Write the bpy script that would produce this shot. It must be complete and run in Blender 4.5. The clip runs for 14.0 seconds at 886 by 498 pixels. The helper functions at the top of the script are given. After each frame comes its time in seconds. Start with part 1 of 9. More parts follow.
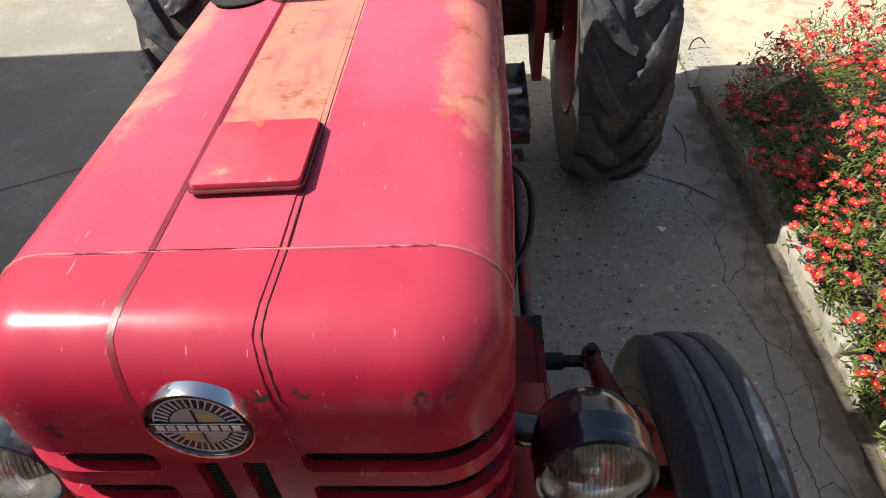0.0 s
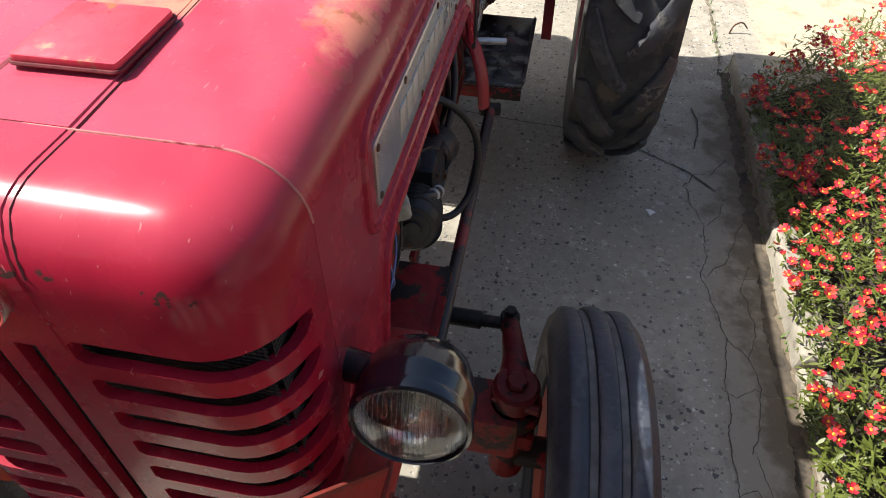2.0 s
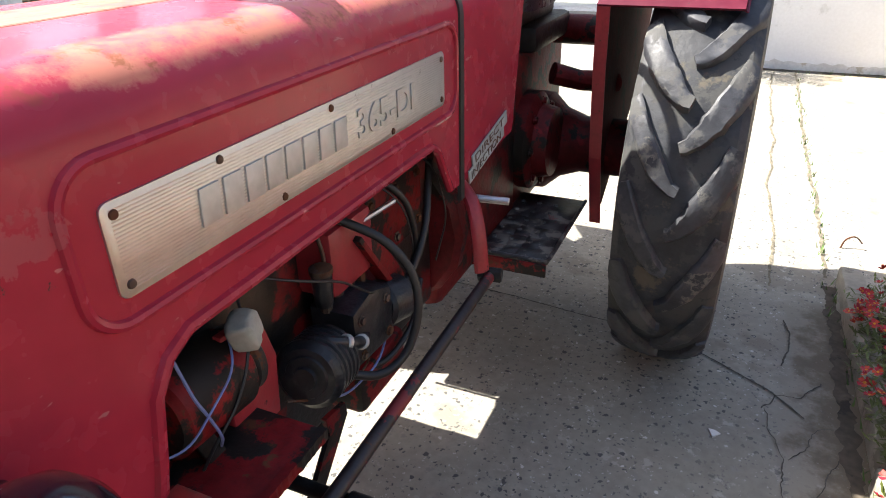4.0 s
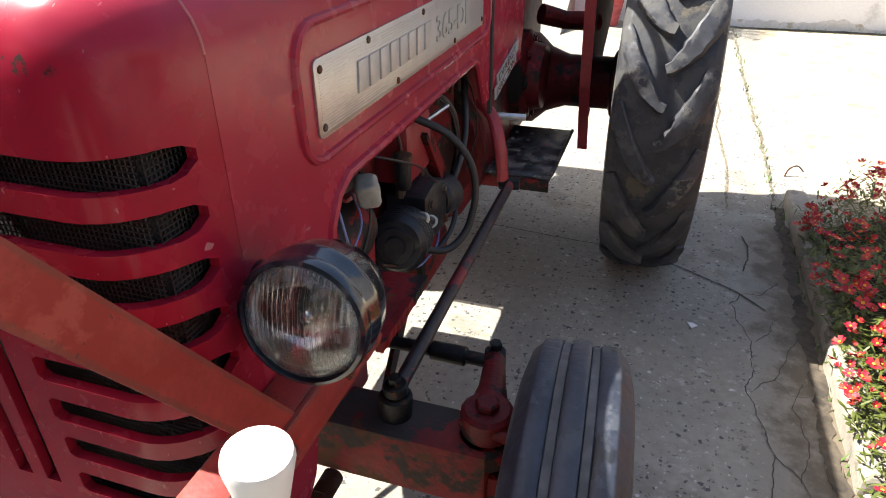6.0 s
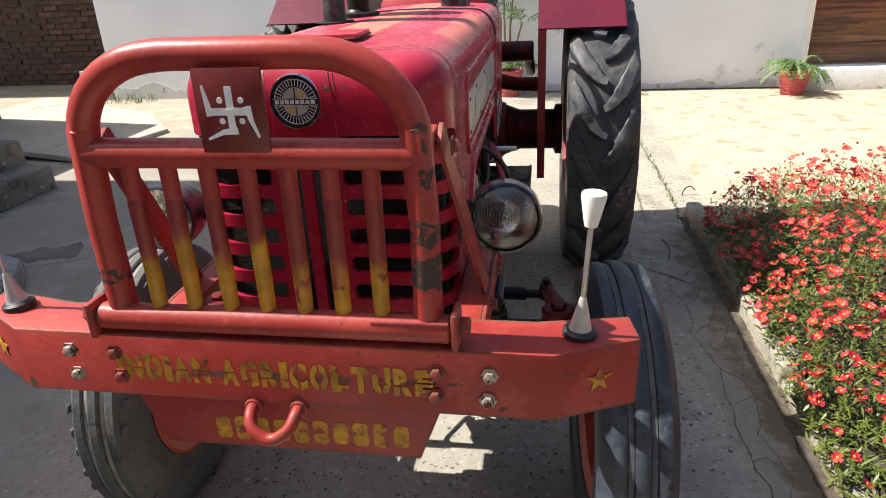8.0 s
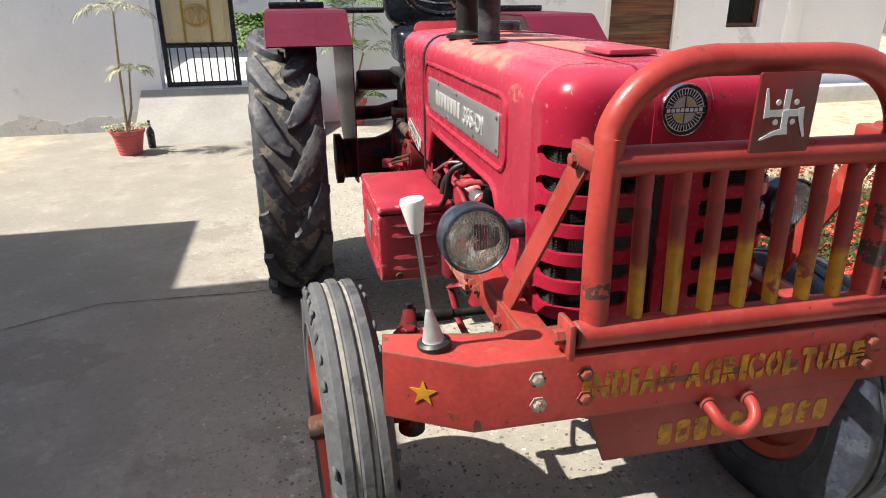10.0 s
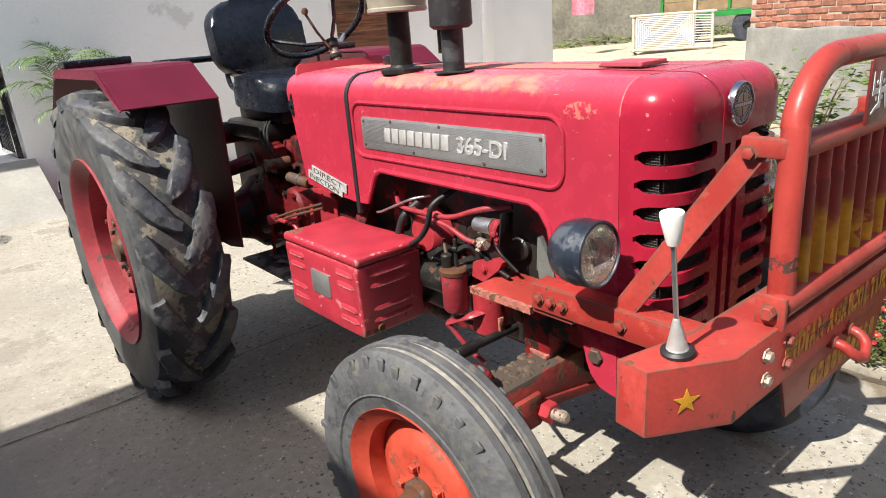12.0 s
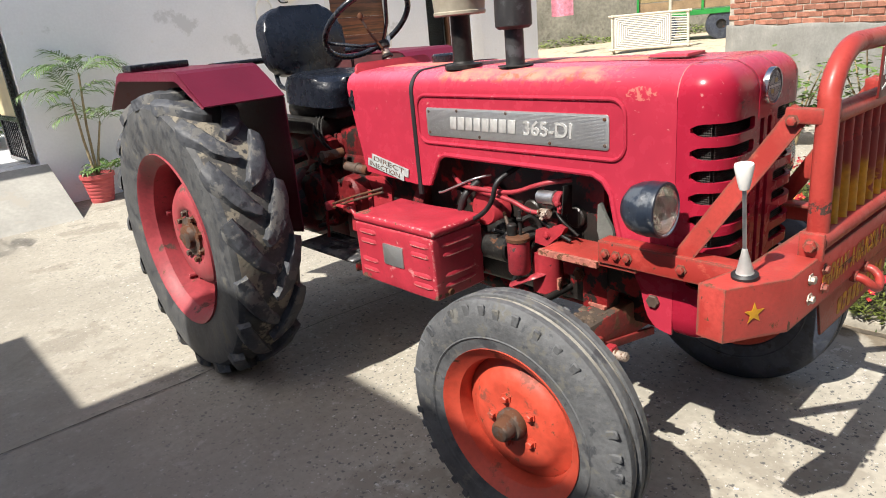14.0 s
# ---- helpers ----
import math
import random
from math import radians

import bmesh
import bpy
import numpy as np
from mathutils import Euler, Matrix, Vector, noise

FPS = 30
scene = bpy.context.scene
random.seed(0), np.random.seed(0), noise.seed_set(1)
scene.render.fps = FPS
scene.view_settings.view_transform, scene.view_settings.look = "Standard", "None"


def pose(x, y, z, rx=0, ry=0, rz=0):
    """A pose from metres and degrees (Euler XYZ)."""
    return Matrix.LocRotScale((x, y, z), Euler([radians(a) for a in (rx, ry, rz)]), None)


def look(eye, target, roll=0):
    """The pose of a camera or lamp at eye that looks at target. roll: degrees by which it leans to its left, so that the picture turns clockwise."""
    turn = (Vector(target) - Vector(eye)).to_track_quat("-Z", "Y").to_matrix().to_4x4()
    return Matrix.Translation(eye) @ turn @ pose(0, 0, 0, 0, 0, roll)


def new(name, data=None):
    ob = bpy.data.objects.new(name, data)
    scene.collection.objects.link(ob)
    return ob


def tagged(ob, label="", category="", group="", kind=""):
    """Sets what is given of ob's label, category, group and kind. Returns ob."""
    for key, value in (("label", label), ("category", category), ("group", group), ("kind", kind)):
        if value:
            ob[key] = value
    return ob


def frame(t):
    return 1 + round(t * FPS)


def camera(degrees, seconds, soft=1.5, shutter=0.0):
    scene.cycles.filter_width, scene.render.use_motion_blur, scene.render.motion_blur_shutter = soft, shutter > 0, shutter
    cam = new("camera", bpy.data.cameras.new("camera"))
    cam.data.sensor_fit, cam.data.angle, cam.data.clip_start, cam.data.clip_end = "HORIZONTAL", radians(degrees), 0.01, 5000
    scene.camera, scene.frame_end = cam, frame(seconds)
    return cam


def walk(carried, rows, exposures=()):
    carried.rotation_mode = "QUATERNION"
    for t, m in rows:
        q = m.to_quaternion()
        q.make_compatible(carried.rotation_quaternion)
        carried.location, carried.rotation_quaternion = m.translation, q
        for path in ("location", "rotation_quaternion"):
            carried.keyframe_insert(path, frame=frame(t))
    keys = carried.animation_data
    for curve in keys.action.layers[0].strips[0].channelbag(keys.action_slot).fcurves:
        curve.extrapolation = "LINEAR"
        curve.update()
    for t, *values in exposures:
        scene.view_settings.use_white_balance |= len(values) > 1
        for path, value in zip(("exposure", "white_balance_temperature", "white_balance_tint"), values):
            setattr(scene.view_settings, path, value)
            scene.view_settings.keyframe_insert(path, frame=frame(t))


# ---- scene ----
cam = camera(68.0, 14.0, soft=1.0)
PATH = [
    (0, (0.232, -0.556, 1.65), (0.078, 0.918, 0.307), -5.4),
    (0.5, (0.208, -0.55, 1.658), (0.165, 0.906, 0.287), -3.2),
    (1, (0.201, -0.558, 1.654), (0.122, 0.896, 0.283), -3.5),
    (1.5, (0.247, -0.546, 1.646), (0.079, 0.879, 0.254), -3.5),
    (2, (0.441, -0.529, 1.598), (0.187, 0.848, 0.169), 0.4),
    (2.5, (0.594, -0.474, 1.511), (0.226, 0.901, 0.106), -1.9),
    (3, (0.641, -0.359, 1.425), (0.182, 1.199, 0.258), -1.9),
    (3.2, (0.669, -0.324, 1.399), (0.132, 1.293, 0.352), -1.5),
    (5.3, (0.771, -0.299, 1.352), (-0.024, 1.313, 0.474), -1.0),
    (5.5, (0.732, -0.381, 1.342), (-0.01, 1.235, 0.425), -0.2),
    (6, (0.642, -0.629, 1.335), (0.083, 1.014, 0.341), -0.7),
    (6.5, (0.626, -0.818, 1.345), (0.08, 0.877, 0.434), -0.6),
    (7, (0.621, -1.015, 1.34), (0.143, 0.702, 0.432), -0.2),
    (7.5, (0.557, -1.202, 1.388), (0.097, 0.585, 0.616), -1.0),
    (8, (0.408, -1.351, 1.396), (0.114, 0.464, 0.609), -2.8),
    (8.5, (0.197, -1.383, 1.393), (-0.122, 0.44, 0.635), -3.9),
    (9, (-0.105, -1.362, 1.412), (-0.325, 0.491, 0.693), -4.1),
    (9.2, (-0.226, -1.381, 1.397), (-0.33, 0.484, 0.681), -2.9),
    (11.3, (-1.282, -1.115, 1.388), (-0.263, 0.455, 0.683), -3.1),
    (11.5, (-1.325, -1.079, 1.39), (-0.258, 0.466, 0.7), -3.6),
    (12, (-1.379, -0.928, 1.403), (-0.189, 0.541, 0.752), -4.5),
    (12.5, (-1.569, -0.822, 1.413), (-0.288, 0.586, 0.8), -6.1),
    (13, (-1.693, -0.812, 1.426), (-0.331, 0.513, 0.803), -5.5),
    (13.5, (-1.732, -0.876, 1.43), (-0.398, 0.485, 0.826), -5.0),
    (14, (-1.785, -0.963, 1.421), (-0.542, 0.463, 0.773), -5.4),
]
walk(cam, [(t, look(eye, target, roll)) for t, eye, target, roll in PATH], exposures=((0, 0.88), (1.7, 0.92), (2.4, 1.60), (3.0, 2.08), (3.2, 2.08), (4.2, 1.8), (5.3, 1.50), (5.8, 1.65), (6.2, 1.78), (6.6, 1.68), (7.2, 1.33), (8.0, 1.12), (9.0, 1.02), (11.3, 1.04), (14, 1.00)))

# ---- world, sun, exposure ----
SUN = Vector((-0.785, -0.006, 1.0)).normalized()
world = bpy.data.worlds.new("world")
scene.world = world
world.use_nodes = True
wn = world.node_tree.nodes
sky = wn.new("ShaderNodeTexSky")
sky.sky_type = "NISHITA"
sky.sun_disc = False
sky.sun_elevation = math.asin(SUN.z)
sky.sun_rotation = math.atan2(SUN.x, SUN.y)
sky.air_density, sky.dust_density, sky.ozone_density = 1.0, 2.6, 0.6
wn["Background"].inputs["Strength"].default_value = 0.080
world.node_tree.links.new(sky.outputs["Color"], wn["Background"].inputs["Color"])
sun_data = bpy.data.lights.new("sun", "SUN")
sun_data.energy, sun_data.angle, sun_data.color = 4.6, radians(0.5), (1.0, 0.95, 0.87)
sun = new("sun", sun_data)
sun.matrix_world = look(SUN * 30, (0, 0, 0))


# ---- mesh helpers ----
def part(name, bm, material, parent=None, label="", smooth=True):
    """Links a bmesh as one mesh object, under a thing or a part."""
    me = bpy.data.meshes.new(name)
    bmesh.ops.recalc_face_normals(bm, faces=bm.faces)
    bm.to_mesh(me)
    bm.free()
    if smooth:
        me.polygons.foreach_set("use_smooth", [True] * len(me.polygons))
        me.set_sharp_from_angle(angle=radians(38))
    for m in material if isinstance(material, (list, tuple)) else (material,):
        me.materials.append(m)
    ob = new(name, me)
    if parent is not None:
        ob.parent = parent
    if label:
        tagged(ob, label)
    return ob


def thing(name, label, category, group="", kind=""):
    return tagged(new(name), label, category, group, kind)


def structure(ob, label, category):
    return tagged(ob, label, category, kind="structure")


def box(bm, lo, hi, bevel=0.0, seg=2, m=None):
    """A box from corner to corner, with rounded edges."""
    c = [(a + b) / 2 for a, b in zip(lo, hi)]
    s = [abs(b - a) for a, b in zip(lo, hi)]
    mat4 = Matrix.LocRotScale(c, None, s)
    made = bmesh.ops.create_cube(bm, size=1, matrix=m @ mat4 if m else mat4)["verts"]
    if bevel:
        edges = list({e for v in made for e in v.link_edges})
        bmesh.ops.bevel(bm, geom=edges, offset=bevel, segments=seg, profile=0.5, affect="EDGES")
    return bm


def frame_to(a, b):
    d = Vector(b) - Vector(a)
    return Matrix.Translation(a) @ d.to_track_quat("Z", "Y").to_matrix().to_4x4(), d.length


def lathe(bm, profile, m=None, seg=32, closed=False):
    """Turns a profile of (radius, height) round the local z axis."""
    m = m or Matrix()
    rings = []
    for r, h in profile:
        if r < 1e-6:
            rings.append([bm.verts.new(m @ Vector((0, 0, h)))])
        else:
            rings.append([bm.verts.new(m @ Vector((r * math.cos(2 * math.pi * k / seg), r * math.sin(2 * math.pi * k / seg), h))) for k in range(seg)])
    pairs = list(zip(rings, rings[1:])) + ([(rings[-1], rings[0])] if closed else [])
    for p, q in pairs:
        for k in range(seg):
            j = (k + 1) % seg
            vs = []
            for v in (p[k % len(p)], p[j % len(p)], q[j % len(q)], q[k % len(q)]):
                if v not in vs:
                    vs.append(v)
            if len(vs) > 2:
                bm.faces.new(vs)
    return bm


def rod(bm, a, b, r, r2=None, seg=16, cap=0.15):
    """A round bar from a to b with slightly rounded ends."""
    m, n = frame_to(a, b)
    r2 = r if r2 is None else r2
    c = min(r * cap, n / 4)
    return lathe(bm, [(0, 0), (r - c, 0), (r, c), (r2, n - c), (r2 - c, n), (0, n)], m, seg)


def bolt(bm, at, way, r=0.009, h=0.008):
    """A hexagon bolt head on a washer."""
    m, _ = frame_to(at, Vector(at) + Vector(way))
    lathe(bm, [(0, 0), (r * 1.5, 0), (r * 1.5, h * 0.25), (r, h * 0.25), (r, h * 0.9), (r * 0.8, h), (0, h)], m, 6 if r < 0.006 else 6)
    return bm


def sweep(bm, pts, r, seg=12, closed=False, flat=1.0):
    """A tube along points. r may be one radius or one for each point."""
    pts = [Vector(p) for p in pts]
    n = len(pts)
    rs = r if isinstance(r, (list, tuple)) else [r] * n
    rings, up = [], None
    for i, p in enumerate(pts):
        d = (pts[(i + 1) % n] - pts[i - 1]) if closed else pts[min(i + 1, n - 1)] - pts[max(i - 1, 0)]
        d.normalize()
        if up is None:
            up = Vector((0, 0, 1)) if abs(d.z) < 0.9 else Vector((1, 0, 0))
        side = d.cross(up).normalized()
        up = side.cross(d).normalized()
        rings.append([bm.verts.new(p + rs[i] * (math.cos(a) * side + flat * math.sin(a) * up)) for a in (2 * math.pi * k / seg for k in range(seg))])
    for i in range(n if closed else n - 1):
        p, q = rings[i], rings[(i + 1) % n]
        for k in range(seg):
            j = (k + 1) % seg
            bm.faces.new((p[k], p[j], q[j], q[k]))
    if not closed:
        bm.faces.new(rings[0][::-1])
        bm.faces.new(rings[-1])
    return bm


def bend(pts, radius, steps=6):
    """Rounds the corners of a line of points."""
    pts = [Vector(p) for p in pts]
    out = [pts[0]]
    for a, b, c in zip(pts, pts[1:], pts[2:]):
        u, v = (a - b), (c - b)
        cut = min(radius, u.length * 0.49, v.length * 0.49)
        p, q = b + u.normalized() * cut, b + v.normalized() * cut
        for k in range(steps + 1):
            t = k / steps
            out.append(p * (1 - t) ** 2 + b * 2 * t * (1 - t) + q * t * t)
    return out + [pts[-1]]


def slab(bm, outline, depth, m=None, bevel=0.0):
    """A flat plate: an outline of (u, v) in the local x, y plane, depth along local z."""
    m = m or Matrix()
    lo = [bm.verts.new(m @ Vector((u, v, 0))) for u, v in outline]
    hi = [bm.verts.new(m @ Vector((u, v, depth))) for u, v in outline]
    n = len(outline)
    faces = [bm.faces.new(lo[::-1]), bm.faces.new(hi)]
    faces += [bm.faces.new((lo[k], lo[(k + 1) % n], hi[(k + 1) % n], hi[k])) for k in range(n)]
    if bevel:
        bmesh.ops.bevel(bm, geom=list(faces[1].edges), offset=bevel, segments=2, profile=0.5, affect="EDGES")
    return bm


def rounded(w, h, r, steps=5, cx=0.0, cy=0.0):
    """The outline of a rounded rectangle."""
    out = []
    for sx, sy, a0 in ((1, 1, 0), (-1, 1, 90), (-1, -1, 180), (1, -1, 270)):
        for k in range(steps + 1):
            a = radians(a0 + 90 * k / steps)
            out.append((cx + sx * (w / 2 - r) + r * math.cos(a), cy + sy * (h / 2 - r) + r * math.sin(a)))
    return out


def plane_at(origin, u, v):
    """A pose whose local x is u, local y is v."""
    u, v = Vector(u).normalized(), Vector(v).normalized()
    w = u.cross(v)
    m = Matrix((u, v, w)).transposed().to_4x4()
    return Matrix.Translation(origin) @ m


# ---- materials ----
def mat(name, base, rough=0.5, metal=0.0, var=0.12, scale=4.0, fine=60.0, bump=0.15, wear=(), rand=0.0, coat=0.0, sheen=0.0):
    """A surface with variation at two scales. wear: rows of (colour, share, scale, roughness) for chips and stains."""
    m = bpy.data.materials.new(name)
    m.use_nodes = True
    nt = m.node_tree
    n, l = nt.nodes, nt.links
    bsdf = n["Principled BSDF"]
    tc = n.new("ShaderNodeTexCoord")

    def noise_at(s, detail=4.0, r=0.55):
        t = n.new("ShaderNodeTexNoise")
        t.inputs["Scale"].default_value, t.inputs["Detail"].default_value, t.inputs["Roughness"].default_value = s, detail, r
        l.new(tc.outputs["Object"], t.inputs["Vector"])
        return t.outputs["Fac"]

    def span(fac, a, b, lo, hi):
        r = n.new("ShaderNodeMapRange")
        for k, v in zip(("From Min", "From Max", "To Min", "To Max"), (a, b, lo, hi)):
            r.inputs[k].default_value = v
        l.new(fac, r.inputs["Value"])
        return r.outputs["Result"]

    def mul(a, b):
        x = n.new("ShaderNodeMath")
        x.operation = "MULTIPLY"
        l.new(a, x.inputs[0])
        l.new(b, x.inputs[1])
        return x.outputs[0]

    big, small = noise_at(scale), noise_at(fine, 3.0)
    tone = mul(span(big, 0.3, 0.7, 1 - var, 1 + var), span(small, 0.3, 0.7, 1 - var * 0.6, 1 + var * 0.6))
    if rand:
        oi = n.new("ShaderNodeObjectInfo")
        tone = mul(tone, span(oi.outputs["Random"], 0, 1, 1 - rand, 1 + rand))
    col = n.new("ShaderNodeMix")
    col.data_type, col.blend_type = "RGBA", "MULTIPLY"
    col.inputs[0].default_value = 1.0
    col.inputs[6].default_value = (*base, 1)
    l.new(tone, col.inputs[7])
    out, ro = col.outputs[2], span(small, 0.3, 0.7, max(rough - 0.07, 0.02), min(rough + 0.07, 1))
    for c, share, s, r2 in wear:
        f = span(noise_at(s, 6.0, 0.65), 0.62 - share, 0.66 - share, 0, 1)
        x = n.new("ShaderNodeMix")
        x.data_type = "RGBA"
        l.new(f, x.inputs[0])
        l.new(out, x.inputs[6])
        x.inputs[7].default_value = (*c, 1)
        out = x.outputs[2]
        y = n.new("ShaderNodeMix")
        l.new(f, y.inputs[0])
        l.new(ro, y.inputs[2])
        y.inputs[3].default_value = r2
        ro = y.outputs[0]
    l.new(out, bsdf.inputs["Base Color"])
    l.new(ro, bsdf.inputs["Roughness"])
    bsdf.inputs["Metallic"].default_value = metal
    bsdf.inputs["Coat Weight"].default_value = coat
    bsdf.inputs["Coat Roughness"].default_value = 0.12
    if bump:
        b = n.new("ShaderNodeBump")
        b.inputs["Strength"].default_value, b.inputs["Distance"].default_value = bump, 0.004
        l.new(small, b.inputs["Height"])
        l.new(b.outputs["Normal"], bsdf.inputs["Normal"])
    return m


RUST = (0.11, 0.045, 0.022)
GREASE = (0.018, 0.015, 0.013)
M_red_dull = mat("dull_red_paint", (0.30, 0.025, 0.034), 0.42, var=0.2, scale=9, fine=90, bump=0.12, wear=((GREASE, -0.03, 18, 0.6), (RUST, -0.025, 26, 0.8)))
M_red_dirty = mat("greasy_red_paint", (0.20, 0.010, 0.012), 0.55, var=0.35, scale=12, fine=80, bump=0.3, wear=((GREASE, 0.14, 12, 0.55), (RUST, 0.0, 17, 0.85)))
M_oxide = mat("red_oxide_paint", (0.315, 0.040, 0.032), 0.44, var=0.2, scale=6, fine=110, bump=0.12, wear=(((0.285, 0.028, 0.022), 0.10, 5, 0.5), ((0.36, 0.062, 0.044), 0.0, 9, 0.5), (RUST, -0.03, 30, 0.75), ((0.05, 0.03, 0.025), -0.045, 35, 0.6), ((0.07, 0.04, 0.03), -0.055, 90, 0.7)), coat=0.06)
M_rim = mat("orange_red_paint", (0.42, 0.055, 0.030), 0.45, var=0.18, scale=7, bump=0.12, wear=((RUST, -0.02, 22, 0.8), ((0.20, 0.05, 0.03), 0.02, 9, 0.7)))
M_rim_rear = mat("faded_red_paint", (0.27, 0.038, 0.046), 0.5, var=0.22, scale=7, bump=0.1, wear=((RUST, -0.02, 20, 0.8), ((0.10, 0.05, 0.04), 0.0, 8, 0.8)))
M_tyre = mat("black_rubber", (0.028, 0.034, 0.050), 0.55, var=0.4, scale=9, fine=70, bump=0.4, wear=(((0.052, 0.060, 0.075), 0.09, 16, 0.7), ((0.10, 0.098, 0.092), -0.02, 24, 0.9), ((0.014, 0.016, 0.021), 0.02, 12, 0.5)))
M_tyre_rear = mat("dusty_rubber", (0.034, 0.036, 0.041), 0.62, var=0.35, scale=9, fine=60, bump=0.35, wear=(((0.065, 0.065, 0.063), 0.12, 10, 0.85), ((0.115, 0.102, 0.078), 0.05, 7, 0.95), ((0.020, 0.022, 0.027), 0.04, 16, 0.55)))
M_lug = mat("worn_grey_rubber", (0.040, 0.042, 0.049), 0.55, var=0.45, scale=6, fine=50, bump=0.4, wear=(((0.088, 0.088, 0.086), 0.09, 12, 0.9), ((0.165, 0.158, 0.14), 0.03, 9, 0.95), ((0.030, 0.032, 0.038), 0.05, 18, 0.6)))
M_tyre_right = mat("mud_dusted_rubber", (0.060, 0.061, 0.062), 0.75, var=0.3, scale=9, fine=60, bump=0.4, wear=(((0.105, 0.098, 0.082), 0.03, 9, 0.95), ((0.030, 0.032, 0.037), 0.10, 14, 0.6)))
# Lighter front rubber for the sunlit side: sunlight in the colour, plus dust.
M_tyre_dusty = mat("sunlit_dusty_rubber", (0.074, 0.076, 0.079), 0.75, var=0.3, scale=9, fine=70, bump=0.5, wear=(((0.105, 0.102, 0.092), 0.05, 24, 0.95), ((0.045, 0.047, 0.052), 0.05, 14, 0.7)))
M_lug_right = mat("chipped_grey_rubber", (0.046, 0.049, 0.056), 0.6, var=0.4, scale=8, fine=60, bump=0.5, wear=(((0.105, 0.103, 0.098), 0.07, 14, 0.9), ((0.024, 0.026, 0.031), 0.06, 18, 0.5), ((0.17, 0.155, 0.125), -0.02, 22, 0.95)))
M_dark = mat("greasy_black_iron", (0.022, 0.021, 0.020), 0.45, metal=0.2, var=0.4, scale=14, bump=0.4, wear=((RUST, 0.0, 15, 0.85), ((0.07, 0.06, 0.05), -0.03, 30, 0.8)))
M_iron = mat("worn_iron", (0.10, 0.07, 0.055), 0.6, metal=0.4, var=0.3, scale=14, bump=0.3, wear=((RUST, 0.15, 12, 0.85),))
M_lamp_dusty = mat("sun_dulled_navy_enamel", (0.016, 0.022, 0.034), 0.34, var=0.3, scale=14, fine=80, bump=0.06, wear=(((0.055, 0.065, 0.080), 0.08, 14, 0.5), ((0.11, 0.11, 0.11), -0.03, 40, 0.6)), coat=0.15)
M_lamp = mat("navy_black_enamel", (0.0055, 0.0075, 0.014), 0.16, var=0.15, scale=8, bump=0.02, wear=(((0.05, 0.05, 0.055), -0.06, 40, 0.5),), coat=0.6)
M_black = mat("black_enamel", (0.012, 0.014, 0.018), 0.25, var=0.2, scale=8, bump=0.05, wear=(((0.06, 0.06, 0.06), 0.01, 30, 0.6),), coat=0.2)
M_rubber = mat("black_hose_rubber", (0.015, 0.015, 0.016), 0.5, bump=0.1)
M_steel = mat("brushed_aluminium", (0.55, 0.55, 0.54), 0.38, metal=0.85, var=0.08, fine=160, bump=0.06, wear=(((0.30, 0.29, 0.27), -0.05, 25, 0.6),))
M_bolt = mat("weathered_bolt", (0.36, 0.30, 0.25), 0.5, metal=0.4, var=0.3, scale=40, bump=0.2, wear=((RUST, 0.08, 60, 0.8),))
M_zinc = mat("zinc_steel", (0.50, 0.50, 0.51), 0.36, metal=0.9, var=0.15, scale=20, bump=0.08)
M_satin = mat("satin_reflector", (0.90, 0.88, 0.80), 0.24, metal=0.9, var=0.05, bump=0.0)
M_chrome = mat("chrome", (0.72, 0.72, 0.72), 0.08, metal=1.0, var=0.04, bump=0.0)
M_white = mat("white_plastic", (0.78, 0.77, 0.73), 0.35, var=0.05, bump=0.03)
M_yellow = mat("yellow_paint", (0.48, 0.235, 0.012), 0.5, var=0.3, scale=25, bump=0.12, wear=(((0.26, 0.05, 0.025), 0.06, 22, 0.5),))
M_whitepaint = mat("white_paint", (0.75, 0.74, 0.72), 0.5, var=0.08, bump=0.05)
M_shade_black = mat("shade_black", (0.012, 0.012, 0.012), 0.4, bump=0.03)
M_badge_black = mat("badge_black", (0.010, 0.011, 0.016), 0.3, bump=0.02)
M_badge_pale = mat("badge_white", (0.60, 0.60, 0.57), 0.4, var=0.1, scale=60)
M_core = mat("radiator_core", (0.012, 0.011, 0.010), 0.8, var=0.5, fine=300, bump=0.6)


